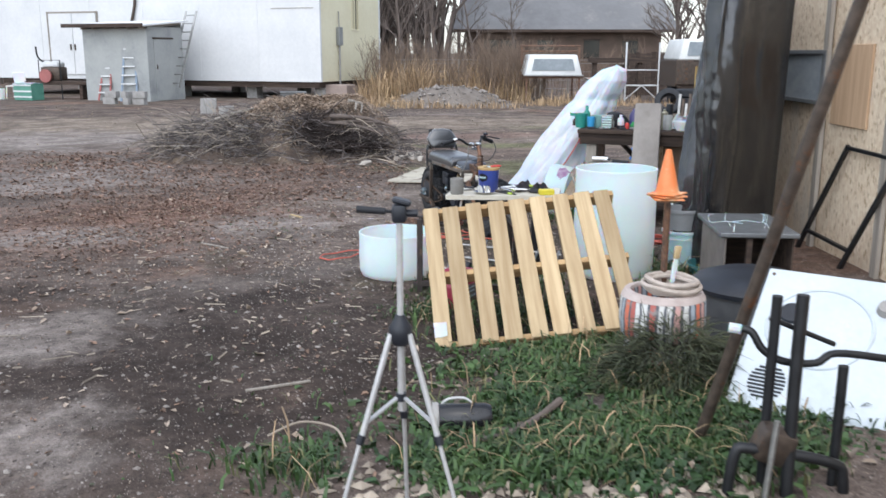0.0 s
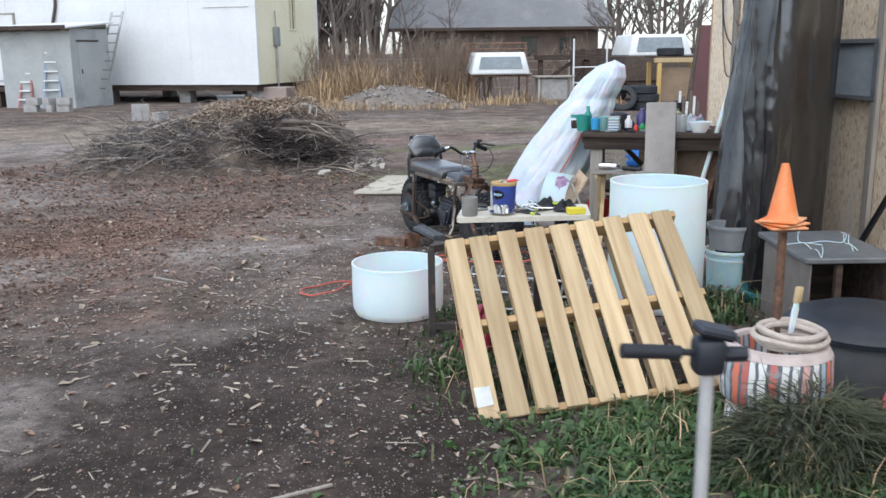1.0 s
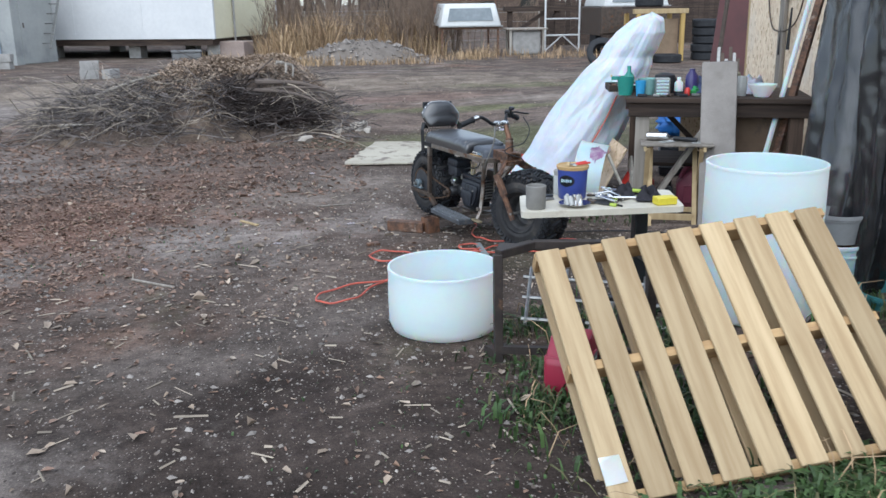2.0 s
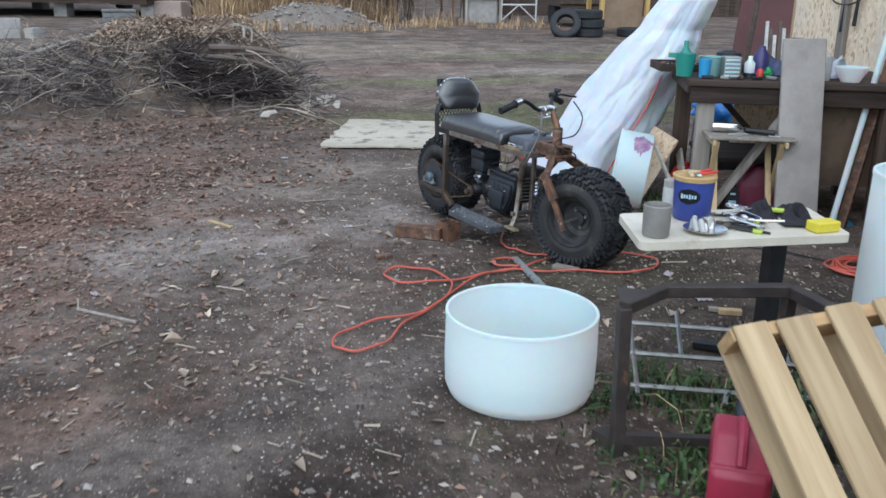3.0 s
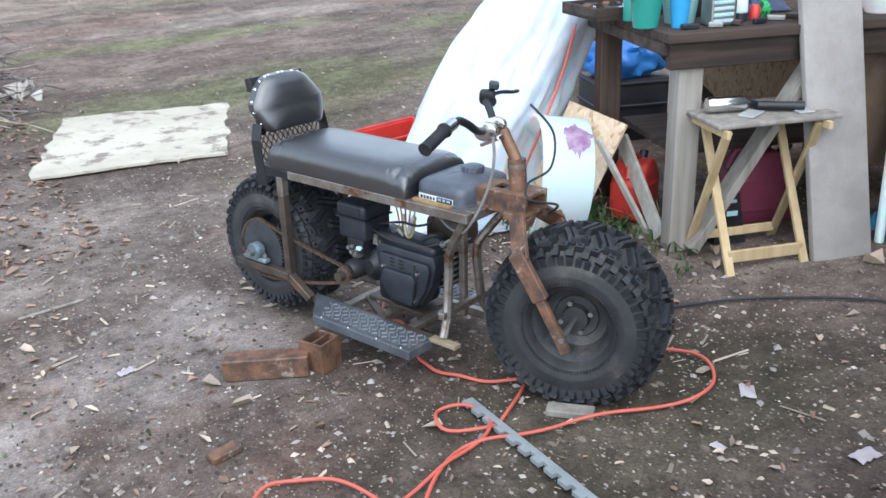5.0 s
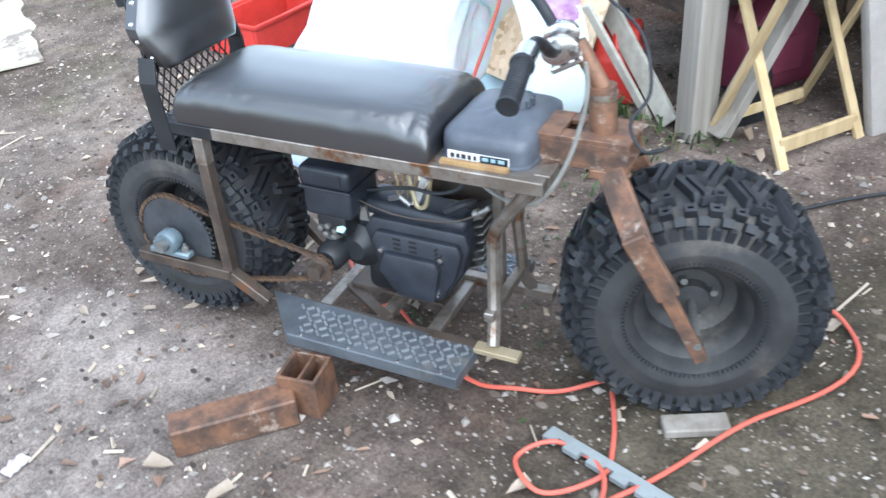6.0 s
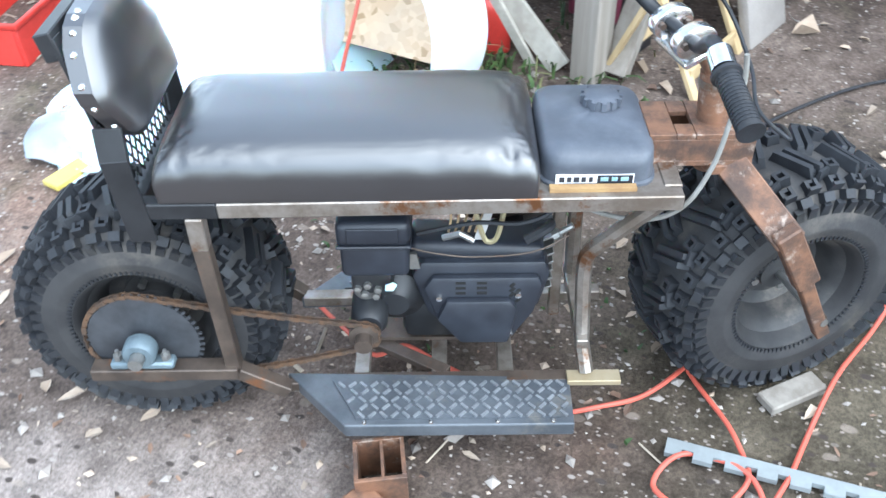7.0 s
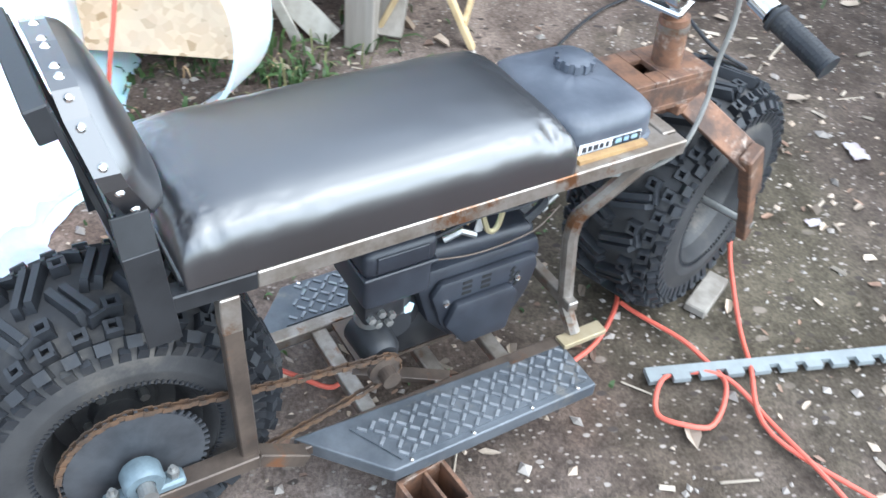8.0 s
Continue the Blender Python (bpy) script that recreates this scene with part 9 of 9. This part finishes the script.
def scatter_stones(name, count, pick, smin, smax, mat, label, cat, seed):
    r = random.Random(seed)
    vs, fs = [], []
    for k in range(count):
        x, y = pick(r)
        s = r.uniform(smin, smax)
        a = r.uniform(0, 6.28)
        c = Vector((x, y, ground_height(x, y) + s * 0.15))
        n = len(vs)
        ca, sa_ = math.cos(a), math.sin(a)
        for dx, dy, dz in ((1, 0, 0), (-1, 0, 0), (0, .7, 0), (0, -.7, 0), (0.1, 0, 0.55), (0, 0, -0.5)):
            f = r.uniform(0.7, 1.25) * s
            vs.append(c + Vector(((dx * ca - dy * sa_) * f, (dx * sa_ + dy * ca) * f, dz * f)))
        for t in ((0, 2, 4), (2, 1, 4), (1, 3, 4), (3, 0, 4), (2, 0, 5), (1, 2, 5), (3, 1, 5), (0, 3, 5)):
            fs.append(tuple(n + i for i in t))
    return tagged(raw(name, vs, fs, mat), label, cat, kind="stuff")


scatter_stones("white_grit", 2200, clumped(-3.2, 1.6, 6.4, 11.5, 1.4, 0.5), 0.002, 0.008, "pale_grit", "tiny pale chips trodden into the dirt", "gravel", 55)
scatter_stones("white_chips", 150, clumped(-3.2, 1.6, 5.5, 11.5, 1.4, 0.5), 0.008, 0.018, "pale_grit", "pale chips trodden into the dirt", "gravel", 56)
scatter_stones("grit", 5000, clumped(-3.5, 2.2, 2.6, 11.5, 1.0, 0.5), 0.003, 0.010, "stone", "pale grit and gravel pressed into the dirt", "gravel", 51)
scatter_stones("gravel", 700, clumped(-2.5, 1.5, 3.0, 10.5, 0.8, 0.5), 0.010, 0.022, "stone", "scattered small stones on the dirt", "gravel", 52)
scatter_stones("wood_chips", 420, lambda r: (r.uniform(-0.35, 1.15), r.gauss(3.52, 0.13)), 0.012, 0.04, "pale_stick", "pale wood chips along the near edge of the weeds", "wood chips", 53)
scatter_stones("splinters", 500, clumped(-1.4, 1.6, 6.8, 10.2, 1.5, 0.6), 0.004, 0.016, "leaf_pale", "pale wood splinters round the bike", "wood chips", 54)

vs, fs = [], []
r_ = random.Random(57)
for k in range(420):
    x, y = r_.uniform(-2.6, 1.4), r_.uniform(4.6, 11.0)
    a, ln, w = r_.uniform(0, 6.28), 0.015 + 0.06 * r_.random() ** 3, r_.uniform(0.002, 0.006)
    u, q = Vector((math.cos(a), math.sin(a), 0)) * ln, Vector((-math.sin(a), math.cos(a), 0)) * w
    c, n = Vector((x, y, ground_height(x, y) + 0.004)), len(vs)
    up = Vector((0, 0, w))
    vs += [c - u - q, c - u + q, c + u + q, c + u - q, c - u * 0.95 + up, c + u * 0.9 + up * 1.4]
    fs += [(n, n + 3, n + 5, n + 4), (n + 2, n + 1, n + 4, n + 5), (n + 1, n, n + 4), (n + 3, n + 2, n + 5)]
tagged(raw("wood_slivers", vs, fs, "pale_stick"), "pale slivers of wood scattered on the dirt", "wood chips", kind="stuff")
lying("yellow_board", 0.447, 10.155, (0.21, 0.06, 0.018), -10, surface("yellow_painted_board", (0.62, 0.50, 0.10), (0.52, 0.42, 0.12), 6, 0.6), "flat yellow board lying behind the rear tyre", "board")

# ---- weeds ----
def weeds(name, patches, count, hmin, hmax, mat, label, seed, width=0.005, lean=0.9):
    """Blades in soft-edged patches of (x, y, half-widths, share)."""
    r = random.Random(seed)
    vs, fs = [], []
    tot = sum(p[4] * p[2] * p[3] for p in patches)
    for cx, cy, rx, ry, share in patches:
        for k in range(int(count * share * rx * ry / tot)):
            x, y = r.gauss(cx, rx * 0.52), r.gauss(cy, ry * 0.52)
            if noise.noise(Vector((x * 3.3, y * 3.3, 4.0))) + 0.6 * noise.noise(Vector((x * 9, y * 9, 2.0))) < r.uniform(-0.55, 0.35):
                continue
            h, a = r.uniform(hmin, hmax) * (1 + 0.7 * noise.noise(Vector((x * 2.3, y * 2.3, 8)))), r.uniform(0, 6.28)
            d = Vector((math.cos(a), math.sin(a), 0))
            s = Vector((-d.y, d.x, 0)) * width * r.uniform(0.4, 1.6)
            b = Vector((x, y, ground_height(x, y) - 0.006))
            f = r.uniform(0.2, 1.0) * lean
            p1 = b + Vector((0, 0, h * 0.5)) + d * h * 0.25 * f
            p2 = b + Vector((0, 0, h * (0.9 - 0.35 * f))) + d * h * 0.75 * f
            p3 = b + Vector((0, 0, h * (1 - 0.65 * f))) + d * h * 1.2 * f
            n = len(vs)
            vs += [b - s, b + s, p1 + s, p1 - s, p2 + s * 0.7, p2 - s * 0.7, p3]
            fs += [(n, n + 1, n + 2, n + 3), (n + 3, n + 2, n + 4, n + 5), (n + 5, n + 4, n + 6)]
    return tagged(raw(name, vs, fs, mat), label, "weeds", kind="stuff")


near_bed = [(0.75, 4.15, 0.75, 0.60, 1.0), (0.20, 3.85, 0.55, 0.26, 0.7), (0.75, 4.95, 0.62, 0.32, 1.0), (1.15, 4.45, 0.4, 0.5, 1.0)]
back_bed = [(0.30, 6.45, 0.45, 0.55, 0.8), (-0.05, 5.85, 0.22, 0.40, 0.5), (1.52, 6.5, 0.25, 0.65, 0.8), (1.20, 9.22, 0.30, 0.35, 0.9), (0.45, 5.75, 0.4, 0.35, 0.6), (-0.45, 3.75, 0.35, 0.25, 0.35)]
weeds("green_weeds", near_bed + back_bed, 15000, 0.03, 0.10, "grass", "low green weeds and grass", 61, 0.005)
weeds("broad_weeds", near_bed, 14000, 0.02, 0.070, "grass", "broad-leaved green weeds", 62, 0.013, 1.3)
weeds("yellow_weeds", near_bed + back_bed, 2200, 0.03, 0.12, "yellow_grass", "yellowing grass among the weeds", 66, 0.004, 1.2)
weeds("dead_stalks", near_bed + back_bed, 500, 0.06, 0.20, "straw", "dry stalks among the weeds", 63, 0.0025, 1.4)
weeds("sparse_weeds", [(-0.4, 5.4, 0.7, 1.2, 0.5), (-0.7, 3.9, 0.6, 0.6, 0.4), (0.6, 9.1, 0.5, 0.6, 1.0), (-2.0, 9.2, 1.2, 1.4, 0.5), (0.55, 8.6, 0.35, 0.25, 1.0)], 1500, 0.008, 0.03, "grass", "sparse weeds on the dirt", 64, 0.0035)
r_ = random.Random(77)
vs, fs = [], []
bx, by = 1.09, 4.60
for k in range(2600):
    a, q = r_.uniform(0, 6.28), math.sqrt(r_.random())
    x, y = bx + 0.34 * q * math.cos(a), by + 0.28 * q * math.sin(a)
    z0 = ground_height(x, y) + 0.30 * (1 - q * q) * r_.uniform(0.3, 1.0)
    d = Vector((math.cos(a + r_.uniform(-1, 1)), math.sin(a + r_.uniform(-1, 1)), r_.uniform(-0.1, 0.5))).normalized()
    ln = r_.uniform(0.06, 0.18)
    s = d.cross(Vector((r_.uniform(-1, 1), r_.uniform(-1, 1), 1))).normalized() * r_.uniform(0.0015, 0.004)
    p0 = Vector((x, y, z0))
    p1 = p0 + d * ln * 0.5
    p2 = p1 + (d + Vector((0, 0, -0.5))).normalized() * ln * 0.5
    n = len(vs)
    vs += [p0 - s, p0 + s, p1 + s, p1 - s, p2]
    fs += [(n, n + 1, n + 2, n + 3), (n + 3, n + 2, n + 4)]
tagged(raw("weed_bush", vs, fs, surface("dull_green_stalks", (0.026, 0.034, 0.016), (0.075, 0.080, 0.038), 5, 0.8, 0, 0, 0, 50, None, island=0.5)), "heap of pulled weeds, green and drying", "weeds", kind="stuff")
